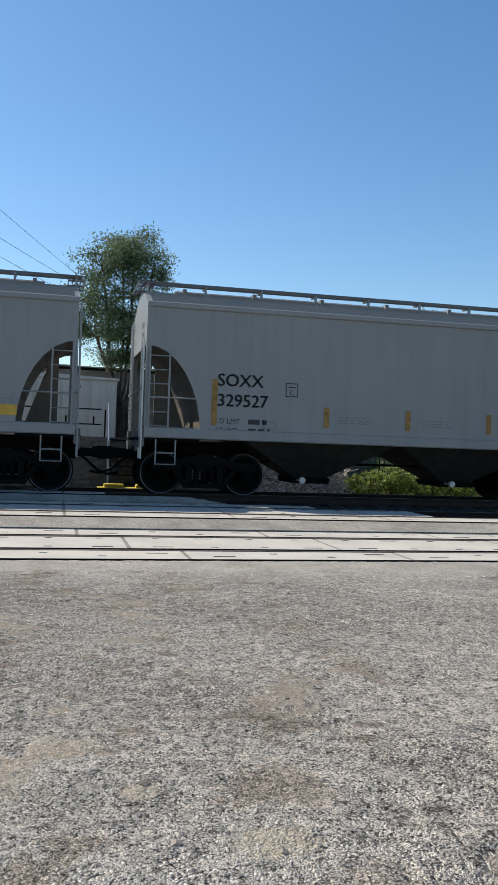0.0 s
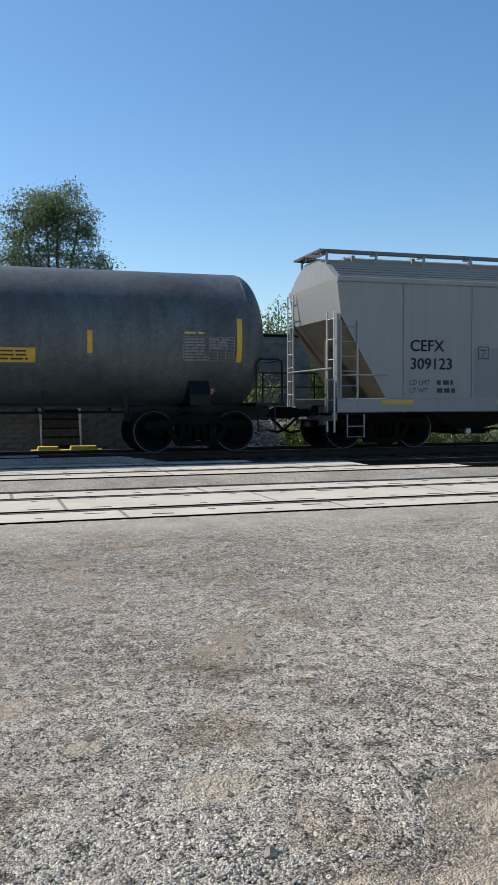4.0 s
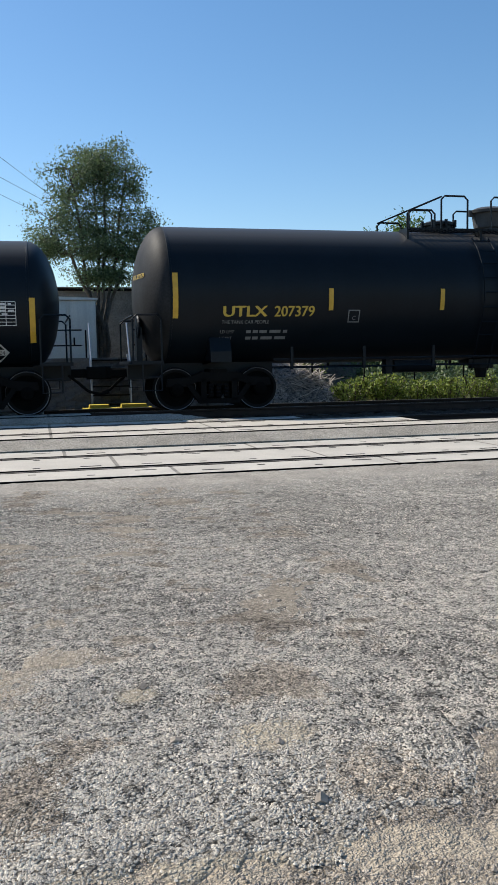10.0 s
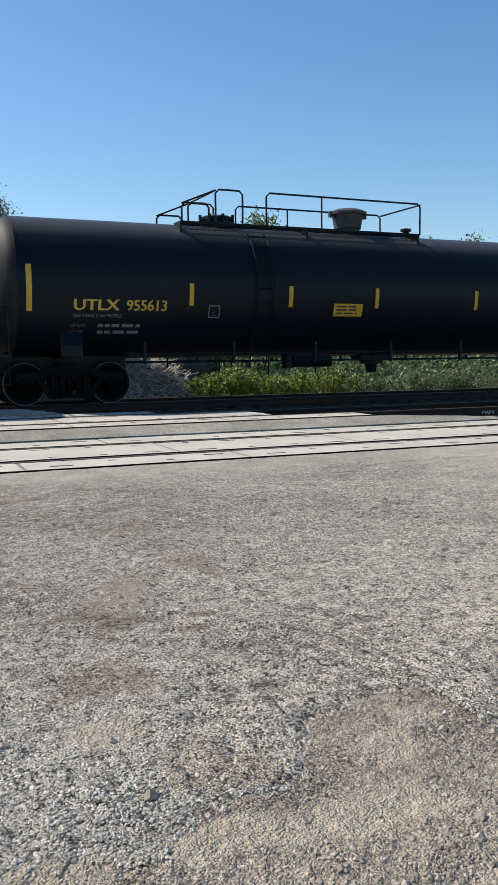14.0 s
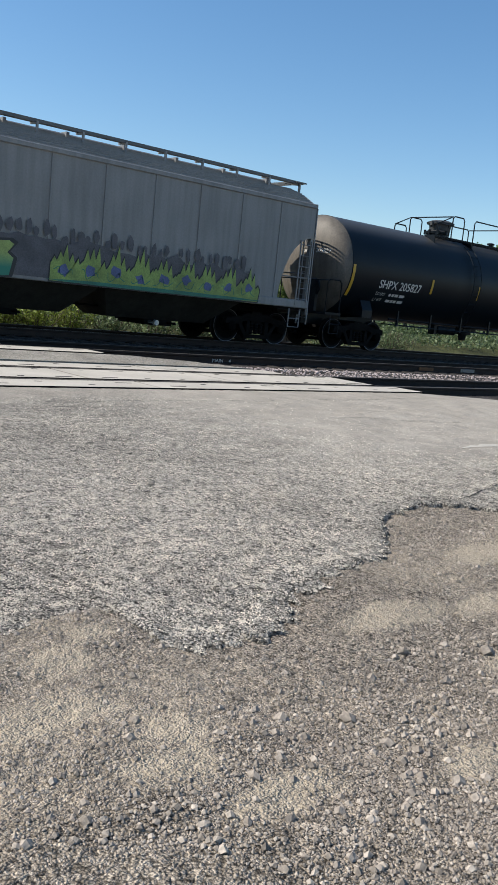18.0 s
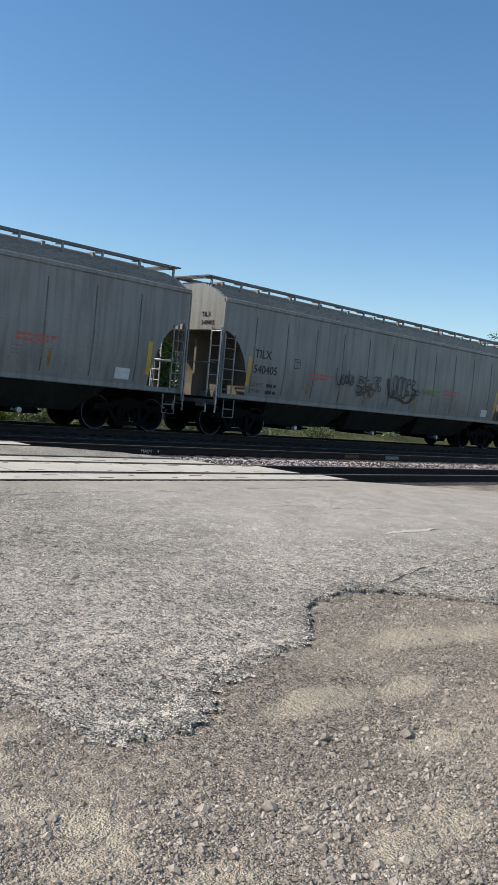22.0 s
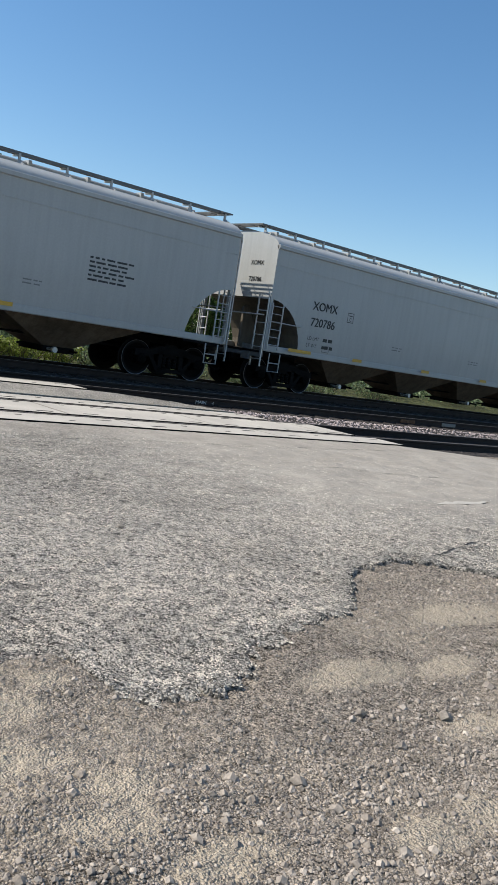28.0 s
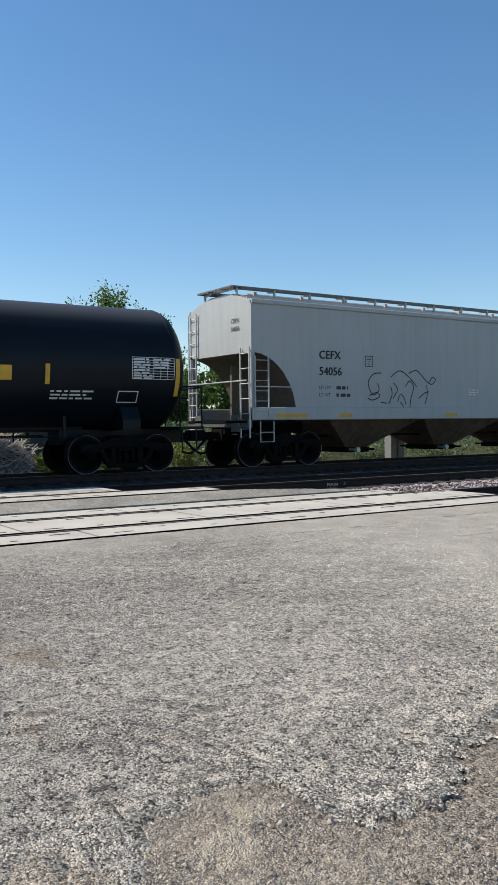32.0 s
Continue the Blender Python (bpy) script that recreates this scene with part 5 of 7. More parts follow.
TAG_GREEN = material("tag_green", (0.30, 0.42, 0.10), 0.5, var=0.2, scale=2.5, fine=30)
TAG_TEAL = material("tag_teal", (0.03, 0.22, 0.15), 0.5, var=0.2, scale=2.5, fine=30)
TAG_BLUE = material("tag_blue", (0.10, 0.14, 0.30), 0.5, var=0.2, scale=2.5, fine=30)
TAG_SMOKE = material("tag_smoke", (0.105, 0.103, 0.118), 0.5, var=0.2, scale=2.5, fine=30)
TAG_PURPLE = material("tag_purple", (0.05, 0.04, 0.12), 0.5, var=0.2, scale=2.5, fine=30)


def fade_material(name, low, high, z0, z1):
    """Spray paint that fades from one colour to another with height on the wagon."""
    m = material(name, high, 0.5, var=0.15, scale=2.5, fine=30)
    nt = m.node_tree
    b = nt.nodes["Principled BSDF"]
    old = b.inputs["Base Color"].links[0].from_socket
    tc, sp, mr, mx = nt.nodes.new("ShaderNodeTexCoord"), nt.nodes.new("ShaderNodeSeparateXYZ"), nt.nodes.new("ShaderNodeMapRange"), nt.nodes.new("ShaderNodeMix")
    mx.data_type = "RGBA"
    mr.inputs[1].default_value, mr.inputs[2].default_value = z0, z1
    nt.links.new(tc.outputs["Object"], sp.inputs[0])
    nt.links.new(sp.outputs[2], mr.inputs[0])
    nt.links.new(mr.outputs[0], mx.inputs[0])
    mx.inputs[6].default_value = (*low, 1)
    nt.links.new(old, mx.inputs[7])
    nt.links.new(mx.outputs[2], b.inputs["Base Color"])
    return m


TAG_FADE = fade_material("tag_fade", (0.02, 0.20, 0.13), (0.36, 0.46, 0.13), 1.3, 1.6)


def blob(car, on, cx, cz, rx, rz, mat, seed, lift=0.0, n=14, rough=0.25):
    """A filled sprayed shape with an uneven outline."""
    r = random.Random(seed)
    vs = [on(cx, cz)]
    for i in range(n):
        a = 2 * math.pi * i / n
        k = 1 + r.uniform(-rough, rough)
        vs.append(on(cx + rx * k * math.cos(a), cz + rz * k * math.sin(a)))
    vs = [(x, y - lift, z) for x, y, z in vs]
    me = bpy.data.meshes.new("graffiti")
    me.from_pydata(vs, [], [(0, i + 1, (i + 1) % n + 1) for i in range(n)])
    me.materials.append(mat)
    return part("graffiti", me, mat, car, "sprayed graffiti shape")


def block_shape(car, on, x, z0, z1, w, lean, mat, lift, seed, name="graffiti"):
    """A chunky sprayed block with rounded corners, leaning."""
    r = random.Random(seed)
    pts = []
    for a, b in ((0.04, 0.02), (0.3, 0.0), (0.55, 0.10), (0.8, 0.0), (0.98, 0.05), (1.0, 0.45), (0.92, 0.62), (1.03, 0.85), (0.9, 1.0), (0.55, 0.96), (0.3, 1.03), (0.02, 0.97), (-0.03, 0.6), (0.05, 0.3)):
        a, b = a + r.uniform(-0.05, 0.05), b + r.uniform(-0.05, 0.05)
        pts.append(on(x + w * a + lean * b, z0 + (z1 - z0) * b))
    pts = [(p[0], p[1] - lift, p[2]) for p in pts]
    c = tuple(sum(p[k] for p in pts) / len(pts) for k in range(3))
    me = bpy.data.meshes.new(name)
    me.from_pydata([c] + pts, [], [(0, i + 1, (i + 1) % len(pts) + 1) for i in range(len(pts))])
    me.materials.append(mat)
    return part(name, me, mat, car, "sprayed graffiti shape")


def graffiti(car, half, on, car2, half2, on2):
    r = random.Random(11)
    o2 = lambda x, z: (x, on(x, z)[1] - 0.036, z)
    L = -half
    # one uneven smoky band behind the letters, with drips and puffs above it
    n = 60
    top = [on(L + 2.4 + 12.6 * k / n, 2.12 - 0.25 * k / n + r.uniform(-0.09, 0.09)) for k in range(n + 1)]
    low = [(p[0], p[1], 1.16) for p in top]
    me = bpy.data.meshes.new("graffiti")
    me.from_pydata([(x, y - 0.036, z) for x, y, z in top + low], [], [(k, k + 1, n + 2 + k, n + 1 + k) for k in range(n)])
    me.materials.append(TAG_SMOKE)
    part("graffiti", me, TAG_SMOKE, car, "dull purple-grey sprayed band")
    for i in range(58):
        x = L + 2.45 + i * 0.215 + r.uniform(-0.06, 0.06)
        blob(car, o2, x, 2.2 - 0.0046 * i + r.uniform(-0.06, 0.16), r.uniform(0.04, 0.09), r.uniform(0.09, 0.22), TAG_SMOKE, i, 0.001 + 0.0003 * (i % 7), 10, 0.2)
    blob(car, o2, L + 2.75, 1.74, 0.5, 0.09, TAG_GREEN, 7, 0.006, 14, 0.2)
    blob(car, o2, L + 2.45, 1.78, 0.2, 0.17, TAG_GREEN, 8, 0.007, 8, 0.3)
    blob(car, o2, L + 5.3, 1.24, 2.95, 0.17, TAG_TEAL, 9, 0.004, 40, 0.08)
    for i, (x, x2, top) in enumerate(((3.08, 4.0, 2.2), (3.98, 4.62, 2.02), (4.58, 5.1, 2.06), (5.06, 5.78, 2.08), (5.76, 6.3, 2.0), (6.26, 7.2, 1.98), (7.1, 8.35, 1.86))):
        block_shape(car, o2, L + x - 0.06, 1.10, top + 0.06, x2 - x + 0.15, 0.06, LETTER_BLACK, 0.0075 + 0.0004 * i, 50 + i)
        block_shape(car, o2, L + x + 0.02, 1.13, top, x2 - x - 0.02, 0.06, TAG_FADE, 0.0115 + 0.0004 * i, 50 + i)
    o4 = lambda x, z: (x, on(x, z)[1] - 0.054, z)
    for x, z, rx, rz in ((3.42, 1.62, 0.09, 0.24), (5.06, 1.47, 0.18, 0.27), (5.74, 1.50, 0.08, 0.33), (4.55, 1.72, 0.07, 0.09), (7.5, 1.32, 0.10, 0.11), (6.25, 1.62, 0.08, 0.07)):
        blob(car, o4, L + x, z, rx, rz, TAG_SMOKE, int(x * 50), 0.0, 12, 0.15)
    for line in (((4.62, 1.68), (4.64, 1.2)), ((4.86, 1.25), (4.95, 1.7), (5.1, 1.98)), ((5.62, 1.78), (5.74, 1.14)), ((3.36, 1.38), (3.5, 1.86)), ((5.78, 1.95), (6.0, 1.8)), ((6.9, 1.5), (7.15, 1.4), (7.2, 1.2)), ((7.92, 1.75), (8.02, 1.4), (7.9, 1.05)), ((3.95, 2.05), (4.05, 1.75))):
        scrawl(car, o4, [(L + p, q) for p, q in line], 0.022, LETTER_WHITE)
    # the second piece: spiky pale green fans with a thin dark edge over a teal strip
    def fan(x, w, tip, grow, mat, lift):
        pts = [(x - grow, 1.12 - grow)]
        k = 5
        for q in range(k):
            a = (q + 0.5) / k
            h = 1.42 + (tip - 1.42) * (1 - abs(2 * a - 1) ** 1.5) + r2.uniform(-0.08, 0.10)
            pts += [(x + w * (a - 0.45 / k) - grow * 0.5, 1.36 + 0.5 * (h - 1.36) + grow), (x + w * (a + 0.12 / k), h + grow * 1.5)]
        pts += [(x + w + grow, 1.40 + grow), (x + w * 0.93 + grow, 1.12 - grow)]
        vs = [(p, on(p, z)[1] - 0.036 - lift, z) for p, z in [(x + w * 0.5, 1.2)] + pts]
        m = len(pts)
        me = bpy.data.meshes.new("graffiti")
        me.from_pydata(vs, [], [(0, q + 1, (q + 1) % m + 1) for q in range(m)])
        me.materials.append(mat)
        part("graffiti", me, mat, car, "spiky sprayed graffiti shape")

    for i in range(9):
        x, w, tip = L + 9.25 + 0.665 * i, 0.74, 1.98 - 0.02 * abs(i - 3) + 0.06 * (i % 2)
        for grow, mat, lift in ((0.035, LETTER_BLACK, 0.008 + 0.0004 * i), (0.0, TAG_GREEN, 0.0125 + 0.0004 * i)):
            r2 = random.Random(70 + i)
            fan(x, w, tip, grow, mat, lift)
        blob(car, o4, x + 0.34, 1.36 + 0.05 * (i % 3), 0.13, 0.12, TAG_BLUE, 120 + i, 0.0, 9, 0.35)
        scrawl(car, o4, wave(x + 0.08, 1.22, 0.5, 0.22, 6, 140 + i, i), 0.016, TAG_TEAL)
    blob(car, o4, L + 12.3, 1.15, 3.05, 0.045, TAG_TEAL, 33, 0.001, 40, 0.1)
    o3 = lambda x, z: (x, on2(x, z)[1] - 0.036, z)
    # three tags on the second wagon: two words in thin strokes, then a bubble outline with a heavy tail
    at = lambda x, y: (-3.27 + (x - 410) * 0.0076 + (y - 288) * 0.0004, 2.40 - (y - 288) * 0.005 + (x - 410) * 0.00062)
    ring = lambda x, y, rx, ry: tuple((x + rx * math.cos(k), y + ry * math.sin(k)) for k in (0, 0.9, 1.8, 2.7, 3.6, 4.5, 5.4, 6.5))

    def strokes(lines, w):
        for line in lines:
            scrawl(car2, o3, [at(*p) for p in line], w, LETTER_BLACK)

    strokes((((410, 288), (408, 330), (416, 385), (428, 398), (440, 385), (446, 350)), ((452, 330), (446, 385), (462, 392), (470, 335)), ((492, 305), (490, 395)), ((506, 330), (492, 355), (508, 392)), ((515, 345), (506, 380), (514, 405), (526, 380), (524, 335), (530, 385))), 0.042)
    strokes((ring(479, 367, 9, 24), ring(715, 362, 8, 14), ring(717, 430, 10, 15), ring(1020, 458, 15, 18)), 0.035)
    strokes((((570, 345), (566, 390)), ((570, 345), (590, 345), (588, 362), (568, 366), (592, 375), (590, 392), (566, 390)), ((596, 352), (622, 352)), ((607, 352), (602, 395)), ((640, 370), (622, 372), (612, 400), (622, 412), (636, 405)), ((650, 385), (648, 430)), ((668, 390), (650, 410), (690, 445))), 0.036)
    strokes((((556, 405), (560, 448), (582, 440), (580, 410), (550, 402)), ((604, 410), (588, 412), (590, 445), (608, 442)), ((590, 428), (604, 426)), ((632, 415), (612, 418), (616, 430), (634, 436), (614, 448)), ((640, 410), (642, 470)), ((664, 430), (644, 440), (662, 482), (694, 420)), ((570, 455), (620, 450)), ((562, 470), (616, 462))), 0.036)
    strokes((((680, 352), (694, 346), (698, 360), (684, 372), (702, 372)), ((690, 395), (704, 385), (708, 396), (698, 408), (712, 405))), 0.034)
    strokes((((785, 355), (786, 400), (796, 450), (806, 485), (822, 470), (835, 440)), ((806, 485), (850, 490), (880, 500), (920, 525), (945, 528), (985, 500), (1003, 465), (1000, 435))), 0.085)
    strokes((((828, 345), (820, 390), (828, 470), (850, 440), (852, 360), (836, 338), (828, 345)), ((862, 360), (858, 440), (872, 480), (890, 470), (892, 380), (880, 345), (862, 360)), ((905, 350), (890, 420), (900, 490), (924, 480), (926, 380), (905, 350))), 0.045)
    strokes((((930, 370), (950, 362), (955, 395), (935, 400), (930, 440), (948, 450), (930, 480), (960, 470)), ((965, 372), (992, 378), (985, 400), (968, 405), (975, 430), (998, 440), (990, 470), (965, 475))), 0.045)
    for k in range(5):
        scrawl(car2, o3, wave(1.75 + 0.22 * k, 1.88, 0.28, 0.24, 6, 360 + k, k), 0.03, TAG_GREEN)
    scrawl(car2, o3, [(1.7, 1.98), (2.2, 2.1), (2.95, 2.06)], 0.025, TAG_GREEN)


def build_coil_car():
    """A coil wagon: a trough frame under a long rounded hood with lifting gear."""
    car, half, mid = wagon("coil_car", "grey coil car under a long rounded steel hood", -197.9, -184.3, "coil wagon")
    hw = 1.42
    part("deck", Shape().box(-half, half, -hw + 0.06, hw - 0.06, 1.0, 1.5), COIL_GRIME, car)
    for sy in (-1, 1):
        b = Shape().box(-half, half, sy * hw - 0.05, sy * hw + 0.05, 1.0, 1.5, 0.03)
        b.box(-half, half, sy * hw - 0.09, sy * hw + 0.09, 1.0, 1.12, 0.02)
        b.box(-half, half, sy * hw - 0.09, sy * hw + 0.09, 1.46, 1.55, 0.02)
        part("side_sill", b, COIL_GRIME, car)
    prof = [(-hw + 0.04, 1.55)] + [(-(hw - 0.04) * math.cos(radians(a)), 2.28 + 1.02 * math.sin(radians(a))) for a in range(0, 181, 10)] + [(hw - 0.04, 1.55)]
    hood = part("hood", Shape().prism(prof, "x", -half + 0.05, half - 0.05), HOOD_PAINT, car, "rounded pale grey steel hood", (0, 0, 0), True)
    for x in (-half + 0.09, -2.2, 2.2, half - 0.09):
        pr = [(p[0] * 1.008, p[1] + (0.012 if p[1] > 1.6 else 0)) for p in prof]
        part("hood_rib", Shape().prism(pr, "x", x - 0.035, x + 0.035), HOOD_PAINT, hood)
    for sy in (-1, 1):
        part("hood_rail", Shape().box(-half + 0.1, half - 0.1, sy * (hw - 0.02) - 0.03, sy * (hw - 0.02) + 0.03, 2.26, 2.31), HOOD_PAINT, hood)
        k = 0
        while k < 14:
            x = -half + 0.5 + 0.97 * k
            part("latch", Shape().box(x - 0.06, x + 0.06, sy * (hw + 0.0) - 0.05, sy * (hw + 0.0) + 0.05, 2.2, 2.27), DULL_BLACK, hood)
            k += 1
    part("ridge_beam", Shape().box(-3.1, 3.9, -0.28, 0.28, 3.24, 3.46, 0.03), COIL_GRIME, hood)
    for x in (-1.95, 0.35):
        f = Shape()
        for y in (-0.35, 0.35):
            f.prism([(x - 0.38, 3.42), (x - 0.28, 3.42), (x - 0.16, 3.95), (x + 0.16, 3.95), (x + 0.28, 3.42), (x + 0.38, 3.42), (x + 0.26, 4.08), (x - 0.26, 4.08)], "y", y - 0.05, y + 0.05)
        f.box(x - 0.24, x + 0.24, -0.36, 0.36, 3.94, 4.07)
        part("lifting_frame", f, COIL_GRIME, hood)
    for x in (4.45, -3.05):
        e = Shape()
        for y in (-0.62, 0.62):
            e.tube([(x - 0.25, y * 1.55, 2.95), (x - 0.14, y * 0.7, 3.78), (x + 0.14, y * 0.7, 3.78), (x + 0.05, y * 1.75, 2.75)], 0.04, 6)
        e.box(x - 0.16, x + 0.16, -0.45, 0.45, 3.72, 3.82)
        part("lifting_eye", e, COIL_GRIME, hood)
    on = flat_side(-hw - 0.055)
    stencil_panel(car, on, half - 2.1, 1.16)
    letters("COER", 0.3, -half + 2.4, 1.72, flat_side(-hw + 0.03), LETTER_BLACK, car, 0.01)
    letters("COER 806043", 0.24, -half + 2.2, 1.2, on, LETTER_BLACK, car, 0.01)
    end_letters(car, half - 0.05, ("COER",), 0.2, 2.5, 0.3, LETTER_BLACK)
    for x in (0.25, 4.5, 7.6, 10.4, 12.9):
        patch(-half + x, -half + x + 0.5, 1.04, 1.1, flat_side(-hw - 0.096), YELLOW, car, "reflector", "yellow reflective strip", 0.002)
    for e in (-1, 1):
        cs = Shape().box(*sorted((e * (half - 2.4), e * (half + 0.05))), -0.32, 0.32, 0.66, 1.0)
        part("centre_sill", cs, DULL_BLACK, car)
        ladder(car, e * half - 0.2, -hw - 0.12, 0.5, 1.9, 0.4, "x", GRATING, 4)
        pl = Shape().box(*sorted((e * half, e * (half + 0.35))), -1.3, 1.3, 1.06, 1.12)
        part("end_platform", pl, DULL_BLACK, car)
        hr = Shape()
        rail_loop(hr, e * half, e * (half + 0.33), 1.1, 2.0, -1.25)
        hr.tube([(e * (half + 0.33), -1.25, 1.95), (e * (half + 0.33), 1.25, 1.95)], 0.018, 6)
        part("handrail", hr, GRATING, car)
    add_gear(car, half, 1.75, mid)


# ---- ground, road, tracks ----
DARK_STONE = material("oily_stone", (0.085, 0.076, 0.07), 0.9, var=0.2, scale=14, fine=90, bump=0.2, island=0.4)

def ramp(v, pts):
    return float(np.interp(v, [p[0] for p in pts], [p[1] for p in pts]))


BED = [(-1.6, -0.05), (-0.9, -0.15), (2.4, -0.15), (3.0, -0.06), (6.0, -0.04), (6.6, 0.06), (9.7, 0.07), (10.3, 0.0), (12.0, 0.04), (14.0, 0.3), (40.0, 0.5)]


def swell(x, y):
    """The slow waves of the ground on the near side."""
    k = min(1.0, max(0.0, (-1.0 - y) / 1.5))
    return k * (0.030 * noise.noise((x * 0.45, y * 0.6, 0)) + 0.020 * noise.noise((x * 1.2, y * 1.7, 3)) + 0.014 * noise.noise((x * 3.3, y * 4.2, 6)) + 0.008 * noise.noise((x * 8.0, y * 9.0, 6)))


EDGE = [(-30, -10.6), (-6, -9.4), (-2, -8.9), (-0.6, -8.6), (0.0, -8.33), (0.35, -8.34), (0.58, -8.42), (0.64, -8.31), (0.76, -8.22), (1.0, -8.27), (1.14, -8.1), (1.27, -7.84), (1.5, -7.8), (1.74, -7.75), (1.79, -7.92), (1.83, -8.2), (2.0, -8.27), (2.36, -8.24), (2.58, -8.05), (3.03, -7.87), (3.55, -7.74), (3.75, -7.6), (4.15, -7.2), (4.4, -7.06), (4.95, -6.98), (5.2, -7.14), (5.4, -7.36), (5.65, -7.68), (6.2, -7.68), (6.9, -7.9), (8.5, -8.1), (12, -8.9), (20, -9.6), (60, -14)]


def edge_y(x):
    """Where the asphalt breaks off towards the dirt."""
    return ramp(x, EDGE) + 0.08 * noise.noise((x * 7.0, 1, 0)) + 0.10 * noise.noise((x * 17.0, 2, 0)) + 0.05 * noise.noise((x * 37.0, 3, 0))


# drifts of bare sand: centre, half lengths
SAND = ((0.60, -7.69, 0.15, 0.12), (0.19, -7.21, 0.09, 0.07), (0.15, -8.36, 0.40, 0.09), (0.80, -8.36, 0.30, 0.10), (1.15, -8.42, 0.34, 0.12), (1.42, -8.12, 0.14, 0.12), (1.62, -7.98, 0.10, 0.08),
        (1.50, -8.68, 0.14, 0.10), (1.40, -8.84, 0.20, 0.13), (1.56, -9.10, 0.22, 0.10), (2.95, -8.33, 0.42, 0.13), (3.45, -8.42, 0.26, 0.11), (2.2, -9.27, 0.20, 0.12), (3.07, -8.87, 0.30, 0.09),
        (4.3, -7.9, 0.45, 0.18), (4.95, -8.05, 0.45, 0.14), (2.47, -9.28, 0.22, 0.10), (5.6, -8.5, 0.7, 0.2))


def sandy(x, y):
    """How far a place lies inside a drift of sand: 1 in its middle, 0 at its rim."""
    best = 0.0
    for cx, cy, rx, ry in SAND:
        if abs(x - cx) < 1.5 * rx and abs(y - cy) < 1.5 * ry:
            best = max(best, 1.25 - ((x - cx) / rx) ** 2 - ((y - cy) / ry) ** 2)
    return max(0.0, min(1.0, best + 0.45 * noise.noise((x * 7.0, y * 9.0, 41)))) if best > 0 else 0.0


def evenness(x, y):
    """Where the asphalt is closer and smoother: over the far side of the apron and along the crossing."""
    step = lambda v, a, b: min(1.0, max(0.0, (v - a) / (b - a)))
    k = step(x, 3.8, 7.0) * step(y + 0.25 * noise.noise((x * 0.8, y * 0.8, 51)), -6.7, -5.2)
    return 0.85 * max(k, 0.7 * step(y + 0.4 * noise.noise((x * 0.9, y, 57)), -2.7, -1.6))


def mark_sand(me):
    ev = me.attributes.new("even", "FLOAT", "POINT")
    ev.data.foreach_set("value", np.array([evenness(v.co.x, v.co.y) for v in me.vertices], dtype=np.float32))
    at = me.attributes.new("sand", "FLOAT", "POINT")
    at.data.foreach_set("value", np.array([sandy(v.co.x, v.co.y) for v in me.vertices], dtype=np.float32))


def ground_z(x, y):
    z = ramp(y, BED)
    if y < -1.0:
        k = min(1.0, (-1.0 - y) / 0.6)
        z = z * (1 - k) + k * (swell(x, y) - ramp(x, [(1.74, 0.003), (1.86, 0.015), (3.2, 0.018), (4.2, 0.028)]) + 0.010 * noise.noise((x * 1.6, y * 1.6, 8)) + 0.006 * noise.noise((x * 3.1, y * 3.1, 4)))
    elif y > 10.5:
        z += 0.12 * noise.noise((x * 0.4, y * 0.4, 7))
    return z


def spread(lo, hi, step, far):
    v = list(np.arange(lo, hi + 1e-6, step))
    a, d = v[0], step
    while a > -far:
        d *= 1.6
        a -= d
        v.insert(0, a)
    a, d = v[-1], step
    while a < far:
        d *= 1.6
        a += d
        v.append(a)
    return v


def build_ground():
    xs = spread(-8, 24, 0.2, 2500)
    xs = sorted([x for x in xs if not -1.0 < x < 7.0] + list(np.arange(-1.0, 7.01, 0.05)))
    ys = spread(-11, 15, 0.2, 2500)
    ys = sorted([y for y in ys if not -10.2 < y < -6.8] + list(np.arange(-10.2, -6.79, 0.05)))
    vs = [(x, y, ground_z(x, y)) for y in ys for x in xs]
    nx = len(xs)
    s = Shape()
    s.v = vs
    s.f = [(j * nx + i, j * nx + i + 1, (j + 1) * nx + i + 1, (j + 1) * nx + i) for j in range(len(ys) - 1) for i in range(nx - 1)]
    me = s.mesh("ground", [DIRT, BALLAST, SCRUB], True, 80)
    for p in me.polygons:
        if -1.2 < p.center.y < 10.6:
            p.material_index = 1
        elif p.center.y >= 11.6 and p.center.x > 7:
            p.material_index = 2
    mark_sand(me)
    me.attributes["even"].data.foreach_set("value", np.zeros(len(me.vertices), dtype=np.float32))
    tagged(new("ground", me), "bare dirt and gravel ground with ballast along the tracks", "ground", kind="structure")


